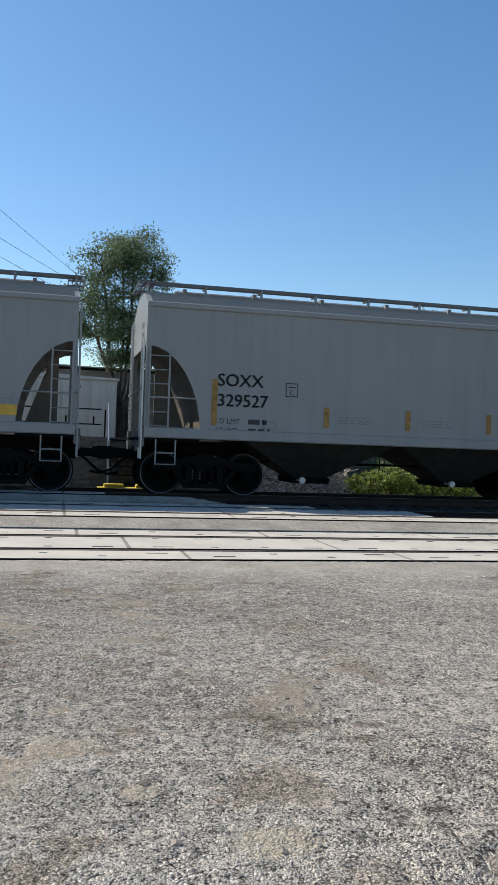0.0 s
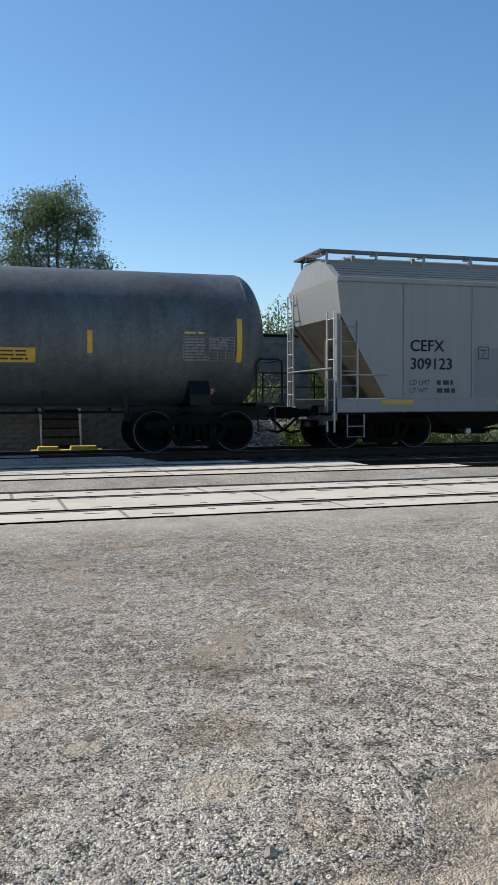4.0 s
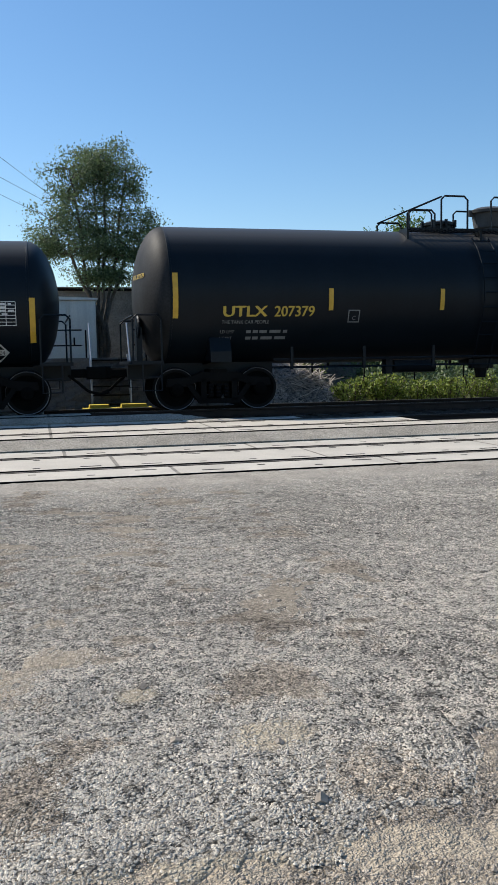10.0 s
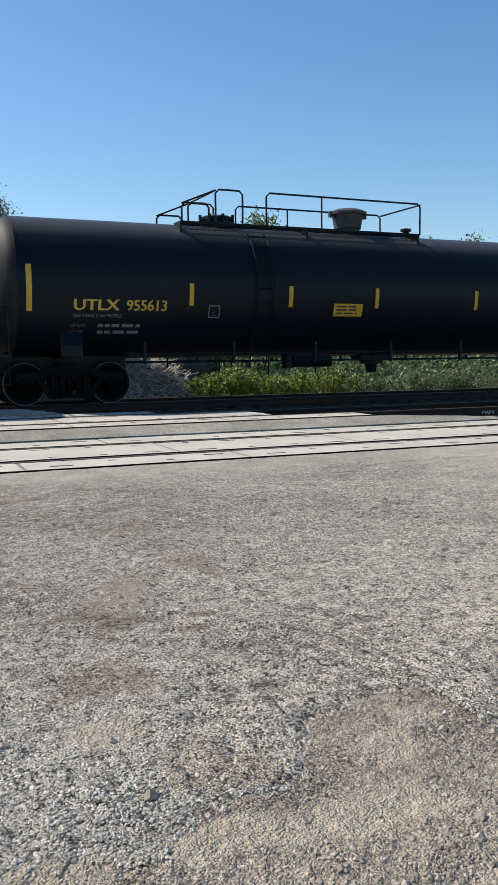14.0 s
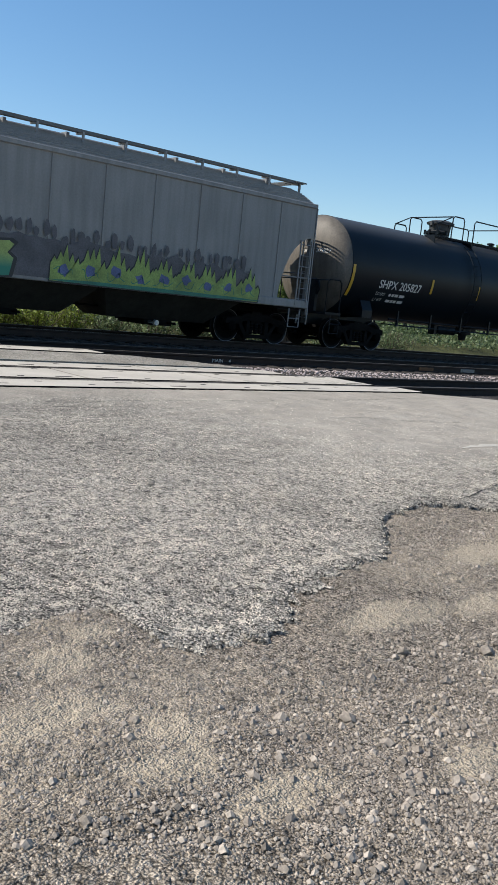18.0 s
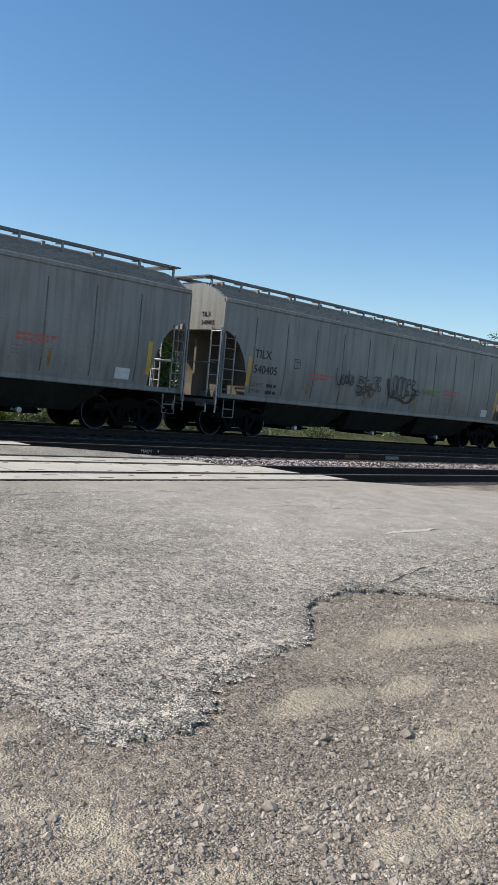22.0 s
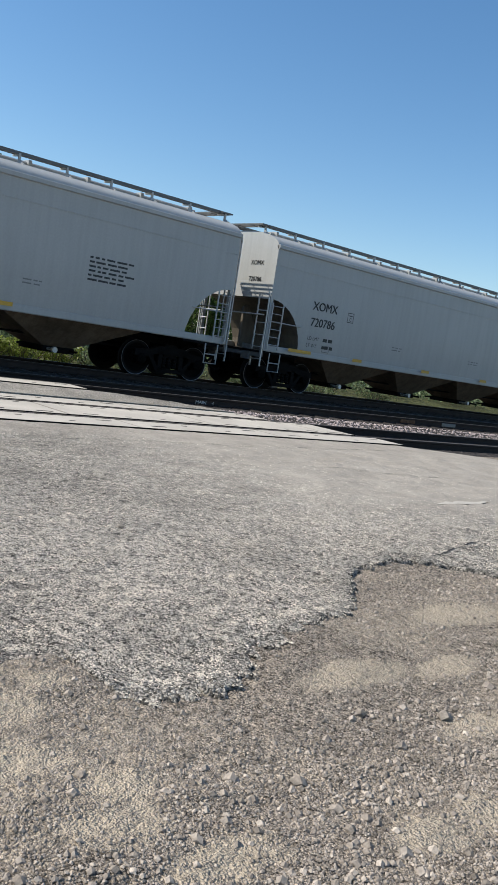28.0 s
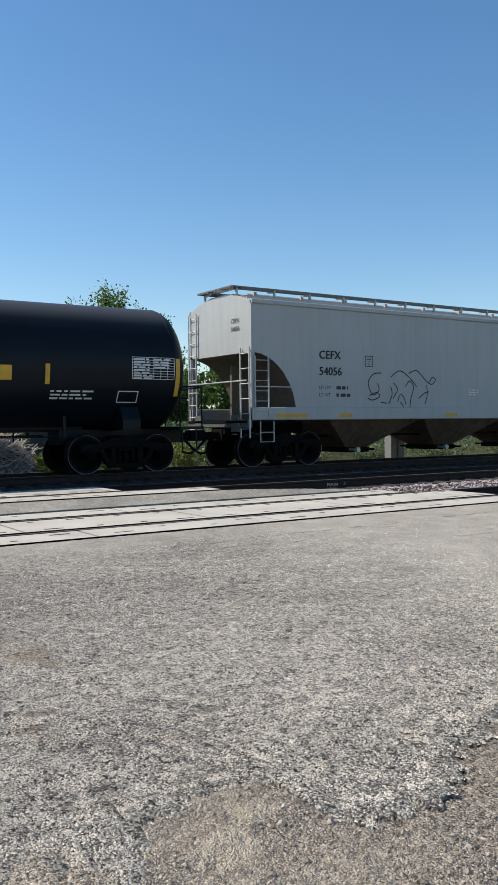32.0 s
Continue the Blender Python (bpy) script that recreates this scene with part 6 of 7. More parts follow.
def slab(name, outline, z, depth, mat, label, jag=0.0, seed=1):
    """A flat sheet with a ragged rim and a real edge."""
    r = random.Random(seed)
    pts = []
    for i, (a, rag) in enumerate(outline):
        b = outline[(i + 1) % len(outline)][0]
        pts.append(a)
        if rag:
            n = int(math.dist(a, b) / 0.07)
            for k in range(1, n):
                t = k / n
                pts.append((a[0] + (b[0] - a[0]) * t + r.gauss(0, jag), a[1] + (b[1] - a[1]) * t + r.gauss(0, jag)))
    bm = bmesh.new()
    top = [bm.verts.new((x, y, z(x, y))) for x, y in pts]
    low = [bm.verts.new((x, y, z(x, y) - depth)) for x, y in pts]
    bm.faces.new(top)
    for i in range(len(pts)):
        j = (i + 1) % len(pts)
        bm.faces.new((top[i], low[i], low[j], top[j]))
    bmesh.ops.triangulate(bm, faces=[f for f in bm.faces if len(f.verts) > 4])
    bmesh.ops.recalc_face_normals(bm, faces=bm.faces)
    me = bpy.data.meshes.new(name)
    bm.to_mesh(me)
    bm.free()
    me.materials.append(mat)
    return tagged(new(name, me), label, "road", kind="structure")


CRACKS = (((4.0, -2.13), (7.9, -2.05)), ((8.6, -1.9), (11.2, -1.65)), ((0.2, -2.45), (1.9, -2.56)), ((4.0, -2.38), (5.9, -2.62)), ((7.6, -3.3), (9.6, -3.9)),
          ((4.9, -6.95), (5.25, -7.0), (5.6, -6.92), (5.9, -6.86), (6.12, -6.92), (6.5, -7.28), (6.85, -7.36), (7.6, -7.4)), ((5.9, -6.86), (6.3, -6.72), (6.7, -6.66), (7.7, -6.6), (8.7, -6.45)), ((6.2, -6.85), (6.6, -7.0), (7.3, -6.9)))


def build_road():
    xs = spread(-3, 12, 0.036, 45)
    vs = [0.0, 0.002, 0.006, 0.012] + [0.02 + 0.98 * (k / 200) for k in range(201)]
    s = Shape()
    n = len(vs) + 1
    for x in xs:
        lo, hi = edge_y(x), ramp(x, [(12.6, -0.85), (13.6, -1.5), (15.1, -2.6), (18, -3.4), (26, -4.2), (60, -6.0)]) + 0.015 * noise.noise((x * 6, 5, 0))
        s.v.append((x, lo + 0.01, swell(x, lo) - 0.09))
        for k, v in enumerate(vs):
            y = lo + (hi - lo) * v
            lip = (-0.012, -0.002, 0.004, 0.002)[k] if k < 4 else 0.0
            s.v.append((x, y, swell(x, y) + lip - 0.010 * min(1.0, max(0.0, (y - hi + 0.5) / 0.45)) + 0.006 * noise.noise((x * 16, y * 16, 2))))
    s.f = [(i * n + k, (i + 1) * n + k, (i + 1) * n + k + 1, i * n + k + 1) for i in range(len(xs) - 1) for k in range(n - 1)]
    tagged(new("road_apron", s.mesh("road_apron", ASPHALT, True, 60)), "worn grey asphalt apron with a broken ragged edge", "road", kind="structure")
    apron = bpy.data.objects["road_apron"]
    mark_sand(apron.data)
    for k, line in enumerate(CRACKS):
        ck, first = Shape(), True
        for (x0, y0), (x1, y1) in zip(line, line[1:]):
            m = max(2, int(math.dist((x0, y0), (x1, y1)) / 0.03))
            for i in range(0 if first else 1, m + 1):
                x, y = x0 + (x1 - x0) * i / m, y0 + (y1 - y0) * i / m
                y += (0.05 if y > -4 else 0.03) * noise.noise((x * 2.1, k * 7.0, 0)) + 0.02 * noise.noise((x * 11.0, k * 7.0, 1)) + 0.012 * noise.noise((x * 40.0, k * 7.0, 1))
                w = (0.012 if y > -4 else 0.011) * max(0.12, noise.noise((x * 3.7, k * 5.0, 3)) + 0.45)
                ck.v += [(x, y - w, swell(x, y) + 0.007), (x, y + w, swell(x, y) + 0.007)]
                if not first:
                    n2 = len(ck.v)
                    ck.f.append((n2 - 4, n2 - 2, n2 - 1, n2 - 3))
                first = False
        part("crack", ck, DARK_HOLE, apron, "dark thin crack in the asphalt")
    sc = Shape()
    for i in range(25):
        x = 7.55 + 1.15 * i / 24
        y, w = -5.36 + 0.06 * (x - 7.55) + 0.03 * noise.noise((x * 3, 2, 2)), 0.09 * math.sin(math.pi * (i + 0.3) / 24.6) * (0.7 + 0.5 * noise.noise((x * 9, 1, 7)))
        sc.v += [(x, y - w, swell(x, y) + 0.007), (x, y + w, swell(x, y) + 0.007)]
        if i:
            sc.f.append((2 * i - 2, 2 * i, 2 * i + 1, 2 * i - 1))
    part("scuff", sc, CONCRETE, apron, "pale scuffed streak on the asphalt")
    up = lambda x, y: ramp(y, [(2.3, 0.0), (3.1, Z2 + 0.008)])
    slab("road_between_tracks", [((-30, 2.42), 0), ((11.3, 2.42), 1), ((9.9, 2.75), 1), ((8.4, 3.02), 0), ((-30, 3.02), 0)], up, 0.2, STRIP, "asphalt strip between two crossing tracks", 0.02, 5)
    up2 = lambda x, y: ramp(y, [(6.1, Z2), (6.5, Z3 + 0.008)])
    slab("road_between_far_tracks", [((-30, 6.18), 0), ((3.2, 6.18), 1), ((2.4, 6.46), 0), ((-30, 6.46), 0)], up2, 0.2, STRIP, "asphalt strip between two crossing tracks", 0.02, 6)
    slab("road_beyond_tracks", [((-30, 9.62), 0), ((-2.4, 9.62), 1), ((-4.5, 11.4), 1), ((-14, 30), 0), ((-30, 30), 0)], lambda x, y: Z3 - 0.01, 0.2, ASPHALT, "asphalt road beyond the tracks", 0.02, 7)


def build_track(i, yc, z, ends, joints):
    tr = thing("railway_track_%d" % i, "railway track with rusty rails and bright heads", "railway track", (0, 0, 0), "", "structure")
    rails = []
    for s in (-1, 1):
        y = yc + s * GAUGE / 2
        prof = [(y - 0.07, z - 0.175), (y + 0.07, z - 0.175), (y + 0.07, z - 0.160), (y + 0.012, z - 0.145), (y + 0.012, z - 0.05), (y + 0.036, z - 0.035), (y + 0.036, z - 0.006), (y + 0.03, z), (y - 0.03, z), (y - 0.036, z - 0.006), (y - 0.036, z - 0.035), (y - 0.012, z - 0.05), (y - 0.012, z - 0.145), (y - 0.07, z - 0.160)]
        r = part("rail", Shape().prism(prof, "x", -120, 260), RAIL_RUST, tr)
        part("rail_head", Shape().box(-120, 260, y - 0.028, y + 0.028, z - 0.01, z + 0.003), RAIL_TOP, r, "worn running surface")
        rails.append(r)
    tie = Shape().box(-0.115, 0.115, yc - 1.28, yc + 1.28, z - 0.32, z - 0.172, 0.012).mesh("tie", TIMBER)
    rr = random.Random(i)
    plates = Shape()
    for s in (-1, 1):
        plates.box(-0.1, 0.1, yc + s * GAUGE / 2 - 0.17, yc + s * GAUGE / 2 + 0.17, z - 0.176, z - 0.162)
        for k in (-0.05, 0.05):
            plates.box(k - 0.012, k + 0.012, yc + s * GAUGE / 2 - 0.10, yc + s * GAUGE / 2 - 0.075, z - 0.162, z - 0.135)
    pm = plates.mesh("tie_plates", RAIL_RUST)
    x = min(ends) - 0.3
    while x < 70:
        t = part("tie", tie, None, tr, "", (x + rr.uniform(-0.03, 0.03), 0, rr.uniform(-0.006, 0.006)))
        if x < 45:
            part("tie_plates", pm, None, t)
        x += 0.53
    # crossing panels of concrete
    spans = ((yc - GAUGE / 2 - 0.81, yc - GAUGE / 2 - 0.105), (yc - GAUGE / 2 + 0.14, yc + GAUGE / 2 - 0.14), (yc + GAUGE / 2 + 0.105, yc + GAUGE / 2 + 0.81))
    cr = thing("crossing_%d" % i, "pale concrete level-crossing panels set flush with the rails", "level crossing", (0, 0, 0), "", "structure")
    for k, ((ya, yb), end, j0) in enumerate(zip(spans, ends, joints)):
        for yy in (ya - 0.012, yb + 0.002):
            part("edge_strip", Shape().box(-14, end, yy, yy + 0.01, z - 0.16, z + 0.0065), DULL_BLACK, cr, "thin black strip along the panel edge")
        n, L = 0, 2.74
        x = end
        nxt = j0 + L * math.floor((end - 0.6 - j0) / L)
        while x > -14:
            w = part("crossing_panel", Shape().box(nxt + 0.05, x, ya + 0.002, yb - 0.002, z - 0.17, z + 0.006 - 0.002 * (n % 2), 0.008), CONCRETE, cr)
            part("joint_filler", Shape().box(nxt, nxt + 0.05, ya + 0.004, yb - 0.004, z - 0.15, z + 0.002), JOINT, cr)
            sl = Shape()
            for q in range(4):
                xx = x - 0.3 - (x - nxt - 0.5) * q / 3.4
                for m, yy in enumerate((ya + 0.15, yb - 0.15) if k == 1 else ((ya + yb) / 2 + 0.13 * (-1) ** q,)):
                    w2 = 0.13 if (q + m) % 3 == 0 else 0.045
                    sl.box(xx - w2, xx + w2, yy - 0.02, yy + 0.02, z - 0.06, z + 0.0085)
            part("anchor_recess", sl, DARK_HOLE, w)
            x, nxt, n = nxt, nxt - L, n + 1
    return rails[0]


def stones(name, n, spot, size, mat, label, seed, flatten=0.65, zf=None):
    """Loose stones, joined: each an uneven eight-faced lump."""
    r = np.random.RandomState(seed)
    base = np.array([(1, 0, 0), (-1, 0, 0), (0, 1, 0), (0, -1, 0), (0, 0, 1), (0, 0, -0.6), (0.6, 0.6, 0.45), (-0.6, 0.5, 0.5), (0.5, -0.65, 0.5), (-0.55, -0.55, 0.4)], float)
    tri = np.array([(4, 6, 7), (6, 2, 7), (4, 7, 9), (7, 1, 9), (4, 9, 8), (9, 3, 8), (4, 8, 6), (8, 0, 6), (6, 0, 2), (7, 2, 1), (9, 1, 3), (8, 3, 0), (0, 5, 2), (2, 5, 1), (1, 5, 3), (3, 5, 0)])
    P = np.array([spot(r) for _ in range(n)])
    S = size(r, n)
    A = r.uniform(0, 2 * np.pi, n)
    J = 1 + r.uniform(-0.28, 0.28, (n, 10, 3))
    V = base[None] * J * S[:, None, None] * np.array([1, 0.8, flatten])
    c, s_ = np.cos(A)[:, None], np.sin(A)[:, None]
    X = V[..., 0] * c - V[..., 1] * s_ + P[:, None, 0]
    Y = V[..., 0] * s_ + V[..., 1] * c + P[:, None, 1]
    Z = V[..., 2] + P[:, None, 2]
    W = np.stack([X, Y, Z], -1).reshape(-1, 3)
    F = (tri[None] + (np.arange(n) * 10)[:, None, None]).reshape(-1, 3)
    me = bpy.data.meshes.new(name)
    me.vertices.add(len(W))
    me.vertices.foreach_set("co", W.ravel())
    me.loops.add(F.size)
    me.loops.foreach_set("vertex_index", F.ravel().astype(np.int32))
    me.polygons.add(len(F))
    me.polygons.foreach_set("loop_start", np.arange(0, F.size, 3, dtype=np.int32))
    me.update(calc_edges=True)
    me.shade_flat()
    me.materials.append(mat)
    return tagged(new(name, me), label, "gravel", kind="stuff")


def grains(name, n, lo, hi, height, size, mat, label, seed, bare):
    """Grains of crushed stone set in a surface: five-sided lumps, thickest near the standing place, joined."""
    r = np.random.RandomState(seed)
    m = n * 3
    d = 1.9 * (8.6 / 1.9) ** (r.uniform(size=m) ** 0.85)
    a = r.uniform(-0.15, 1.2, m)
    x, y = np.sin(a) * d, -10.4 + np.cos(a) * d
    if lo:
        x, y = r.uniform(-3.0, 10.0, m), lo + (-1.8 - lo) * r.uniform(size=m)
    ed = np.array([edge_y(v) for v in np.linspace(-5, 12, 4000)])
    e = np.interp(x, np.linspace(-5, 12, 4000), ed)
    ok = ((y > e + 0.01) & (y < -1.7)) if hi else ((y < e - 0.01) & (y > -11))
    x, y = x[ok][:n], y[ok][:n]
    keep = np.array([r.uniform() < (bare + 0.6 * noise.noise((u * 1.1, v * 1.1, 19)) + 0.5 * noise.noise((u * 5.0, v * 5.0, 29))) * (1 - 0.8 * sandy(u, v)) * (1 - evenness(u, v)) for u, v in zip(x, y)])
    x, y = x[keep], y[keep]
    n = len(x)
    z = np.array([height(u, v) for u, v in zip(x, y)])
    s = size(r, n)
    t = r.uniform(0, 6.28, n)[:, None] + np.arange(5)[None] * 1.2566 + r.uniform(-0.35, 0.35, (n, 5))
    q = s[:, None] * r.uniform(0.7, 1.3, (n, 5))
    V = np.empty((n, 6, 3))
    V[:, :5, 0], V[:, :5, 1], V[:, :5, 2] = x[:, None] + q * np.cos(t), y[:, None] + q * np.sin(t) * 0.85, (z - 0.0015)[:, None]
    V[:, 5, 0], V[:, 5, 1], V[:, 5, 2] = x + s * r.uniform(-0.4, 0.4, n), y + s * r.uniform(-0.4, 0.4, n), z + s * r.uniform(0.4, 0.85, n)
    F = (np.array([(k, (k + 1) % 5, 5) for k in range(5)])[None] + (np.arange(n) * 6)[:, None, None]).reshape(-1, 3)
    me = bpy.data.meshes.new(name)
    me.vertices.add(6 * n)
    me.vertices.foreach_set("co", V.ravel())
    me.loops.add(F.size)
    me.loops.foreach_set("vertex_index", F.ravel().astype(np.int32))
    me.polygons.add(len(F))
    me.polygons.foreach_set("loop_start", np.arange(0, F.size, 3, dtype=np.int32))
    me.update(calc_edges=True)
    me.shade_flat()
    me.materials.append(mat)
    return tagged(new(name, me), label, "gravel", kind="stuff")


def build_stones():
    grains("asphalt_aggregate", 190000, 0, True, swell, lambda r, n: 0.0026 + 0.0042 * r.uniform(size=n) ** 1.7, GRAIN, "coarse pale aggregate standing out of worn asphalt", 11, 1.1)
    grains("asphalt_coarse_aggregate", 70000, -8.6, True, swell, lambda r, n: 0.0042 + 0.0055 * r.uniform(size=n) ** 1.8, GRAIN, "larger pale stones standing out of worn asphalt", 13, 0.8)
    grains("dirt_grit", 90000, 0, False, ground_z, lambda r, n: 0.002 + 0.0042 * r.uniform(size=n) ** 2.4, STONE, "small grit pressed into bare dirt", 12, 0.85)

    def near(r):
        while True:
            a, d = r.uniform(-1.25, 0.1), 1.7 + 7 * r.uniform() ** 0.95
            x, y = -math.sin(a) * d, -10.4 + math.cos(a) * d
            drift = noise.noise((x * 0.8, y * 0.8, 9))
            if y < edge_y(x) + 0.02 and r.uniform() < (0.55 + 1.3 * drift) * (1 - 0.9 * sandy(x, y)):
                return (x, y, ground_z(x, y) + 0.001)

    def apron(r):
        while True:
            x, y = r.uniform(-3.5, 11), -9.2 + 7.0 * r.uniform() ** 1.6
            if y > edge_y(x) and r.uniform() < 0.4 + noise.noise((x * 0.7, y * 0.7, 19)):
                return (x, y, swell(x, y) + 0.001)

    stones("gravel_on_dirt", 34000, near, lambda r, n: 0.0022 + 0.0055 * r.uniform(size=n) ** 3 + 0.006 * (r.uniform(size=n) > 0.95) + 0.010 * (r.uniform(size=n) > 0.985) + 0.012 * (r.uniform(size=n) > 0.995), STONE, "loose pale gravel scattered over bare dirt", 1, 0.85)
    stones("grit_on_asphalt", 4000, apron, lambda r, n: 0.0022 + 0.0048 * r.uniform(size=n) ** 1.6 + 0.008 * (r.uniform(size=n) > 0.997), STONE, "fine loose grit on worn asphalt", 2)

    def strip(r):
        x = 8.6 + 46 * r.uniform() ** 1.6
        y = r.uniform(max(2.0, 3.3 - (x - 8.6) * 0.42), 3.35)
        return (x, y, ramp(y, BED) + 0.0)

    def bed(r):
        x = -2 + 50 * r.uniform() ** 1.6
        while True:
            y = r.uniform(-1.1, 9.6)
            if x > ramp(y, [(-1, 12.6), (0, 12.4), (3.9, 6.4), (8.3, -0.3), (10, -2)]) + 0.1:
                return (x, y, ramp(y, BED) - 0.01)
            x = -2 + 50 * r.uniform() ** 1.6
    stones("ballast_shoulder", 6500, strip, lambda r, n: 0.018 + 0.022 * r.uniform(size=n), PINK_STONE, "bright pinkish crushed-stone ballast between the tracks", 3, 0.8)
    stones("ballast_bed", 7000, bed, lambda r, n: 0.02 + 0.022 * r.uniform(size=n), DARK_STONE, "crushed-stone ballast round the ties", 4, 0.8)
    # single stones that can be picked out on the apron and the dirt
    for k, (x, y, s) in enumerate(((0.22, -7.15, 0.035), (0.9, -7.2, 0.03), (0.27, -7.65, 0.03), (0.6, -7.75, 0.026), (0.32, -6.66, 0.03), (0.62, -8.12, 0.034), (3.26, -5.91, 0.045), (3.23, -6.49, 0.03), (3.18, -6.71, 0.035),
                                   (2.04, -9.04, 0.036), (2.03, -8.88, 0.042), (1.83, -8.89, 0.026), (1.5, -9.18, 0.026), (2.98, -8.76, 0.05), (3.46, -8.66, 0.046), (3.88, -8.69, 0.042), (2.33, -8.72, 0.03), (2.04, -9.3, 0.034))):
        o = stones("stone", 1, lambda r: (x, y, swell(x, y) if y > edge_y(x) else ground_z(x, y)), lambda r, n: np.array([s * 0.8]), STONE, "", 50 + k, 0.8)
        tagged(o, "loose angular grey stone on the ground", "stone", "loose stones", "thing")


# ---- beyond the train ----
def leaves(n, spot, size, mat, name, seed):
    """Many small leaves of four corners, joined."""
    r = np.random.RandomState(seed)
    C = spot(r, n)
    S = size * r.uniform(0.6, 1.35, n)
    a = r.normal(size=(n, 3))
    a /= np.linalg.norm(a, axis=1)[:, None]
    b = np.cross(a, r.normal(size=(n, 3)))
    b /= np.linalg.norm(b, axis=1)[:, None]
    V = np.stack([C - a * S[:, None], C + b * S[:, None] * 0.5, C + a * S[:, None], C - b * S[:, None] * 0.5], 1).reshape(-1, 3)
    me = bpy.data.meshes.new(name)
    me.vertices.add(len(V))
    me.vertices.foreach_set("co", V.ravel())
    me.loops.add(4 * n)
    me.loops.foreach_set("vertex_index", np.arange(4 * n, dtype=np.int32))
    me.polygons.add(n)
    me.polygons.foreach_set("loop_start", np.arange(0, 4 * n, 4, dtype=np.int32))
    me.update(calc_edges=True)
    me.materials.append(mat)
    return me


def tall_tree(at):
    """Several slender stems that fan out; every limb ends in a loose clump of small leaves."""
    r = random.Random(3)
    ob = thing("tree", "tall slender grey-green tree with an open crown", "tree", at, "trees beyond the tracks")
    wood, clumps = Shape(), []
    stems = ((-0.75, 6.6), (-0.1, 7.2), (0.25, 6.9), (0.85, 6.75), (1.3, 5.3), (-1.35, 5.2))
    for k, (lean, top) in enumerate(stems):
        side = r.uniform(-0.5, 0.5)
        pts = [Vector((0.06 * (k - 2.5), 0.05 * (k % 3), 0)), Vector((0.10 * lean + 0.04 * (k - 2.5), 0.2 * side, 2.0)), Vector((0.55 * lean, 0.6 * side, 3.9)), Vector((0.85 * lean, 0.9 * side, top - 1.2)), Vector((lean, side, top - 0.35))]
        fine = []
        for i in range(4):
            for j in range(3):
                fine.append(pts[i].lerp(pts[i + 1], j / 3) + Vector((r.gauss(0, 0.03), r.gauss(0, 0.03), 0)))
        fine.append(pts[-1])
        for i in range(len(fine) - 1):
            wood.tube(fine[i:i + 2], 0.055 * (1 - i / len(fine)) + 0.008, 6)
        for i in range(5, len(fine)):
            for j in range(7):
                a, reach = r.uniform(0, 2 * math.pi), r.uniform(0.25, 0.95) * (1.0 if fine[i].z > 3.8 else 0.75)
                tip = fine[i] + Vector((reach * math.cos(a), 0.8 * reach * math.sin(a), r.uniform(-0.1, 0.5) * reach))
                limit = 1.95 - 0.17 * max(0.0, tip.z - 4.9) ** 2
                if abs(tip.x + 0.05) > limit or tip.z > 7.15 or tip.z < 3.0:
                    continue
                mid = fine[i].lerp(tip, 0.5) + Vector((0, 0, 0.08))
                wood.tube([fine[i], mid, tip], 0.010, 4)
                clumps.append(tip)
                clumps.append(mid.lerp(tip, 0.5))
    part("trunk", wood, BARK, ob)
    T = np.array([tuple(c) for c in clumps])

    def spot(rr, n):
        i = rr.randint(0, len(T), n)
        return T[i] + rr.normal(size=(n, 3)) * np.array([0.15, 0.15, 0.13])
    part("crown", leaves(46000, spot, 0.036, LEAF, "crown", 3), None, ob)


def bush(name, label, at, w, h, n, mat, seed, leaf=0.06, d=None):
    """A shrub: thin stems and an uneven mass of leaves."""
    rr = random.Random(seed)
    ob = thing(name, label, "bush", at, "bushes beyond the tracks")
    st, tops = Shape(), []
    for k in range(28):
        x, y = rr.uniform(-w / 2, w / 2), rr.uniform(-(d or w) / 2, (d or w) / 2)
        if k < 4:
            x, y = x * 0.35, y * 0.35
        top = Vector((x * 1.15, y * 1.1, h * rr.uniform(0.7 if k > 3 else 0.93, 1.0) * (1 - 0.22 * min(1.0, math.hypot(x / w * 2, y / (d or w) * 2)))))
        st.tube([(x * 0.5, y * 0.5, 0), (x * 0.9, y * 0.9, top.z * 0.55), top], 0.012, 4)
        tops.append(top)
    part("stems", st, BARK, ob)
    T = np.array([tuple(t) for t in tops])

    def spot(r, n):
        i = r.randint(0, len(T), n)
        f = 1 - r.uniform(0, 1, n) ** 1.2 * 0.9
        p = T[i] * np.stack([0.45 + 0.55 * f, 0.45 + 0.55 * f, f], -1)
        return p + r.normal(size=(n, 3)) * np.array([w * 0.065, w * 0.065, h * 0.03])
    part("foliage", leaves(n, spot, leaf, mat, "foliage", seed), None, ob)
    return ob


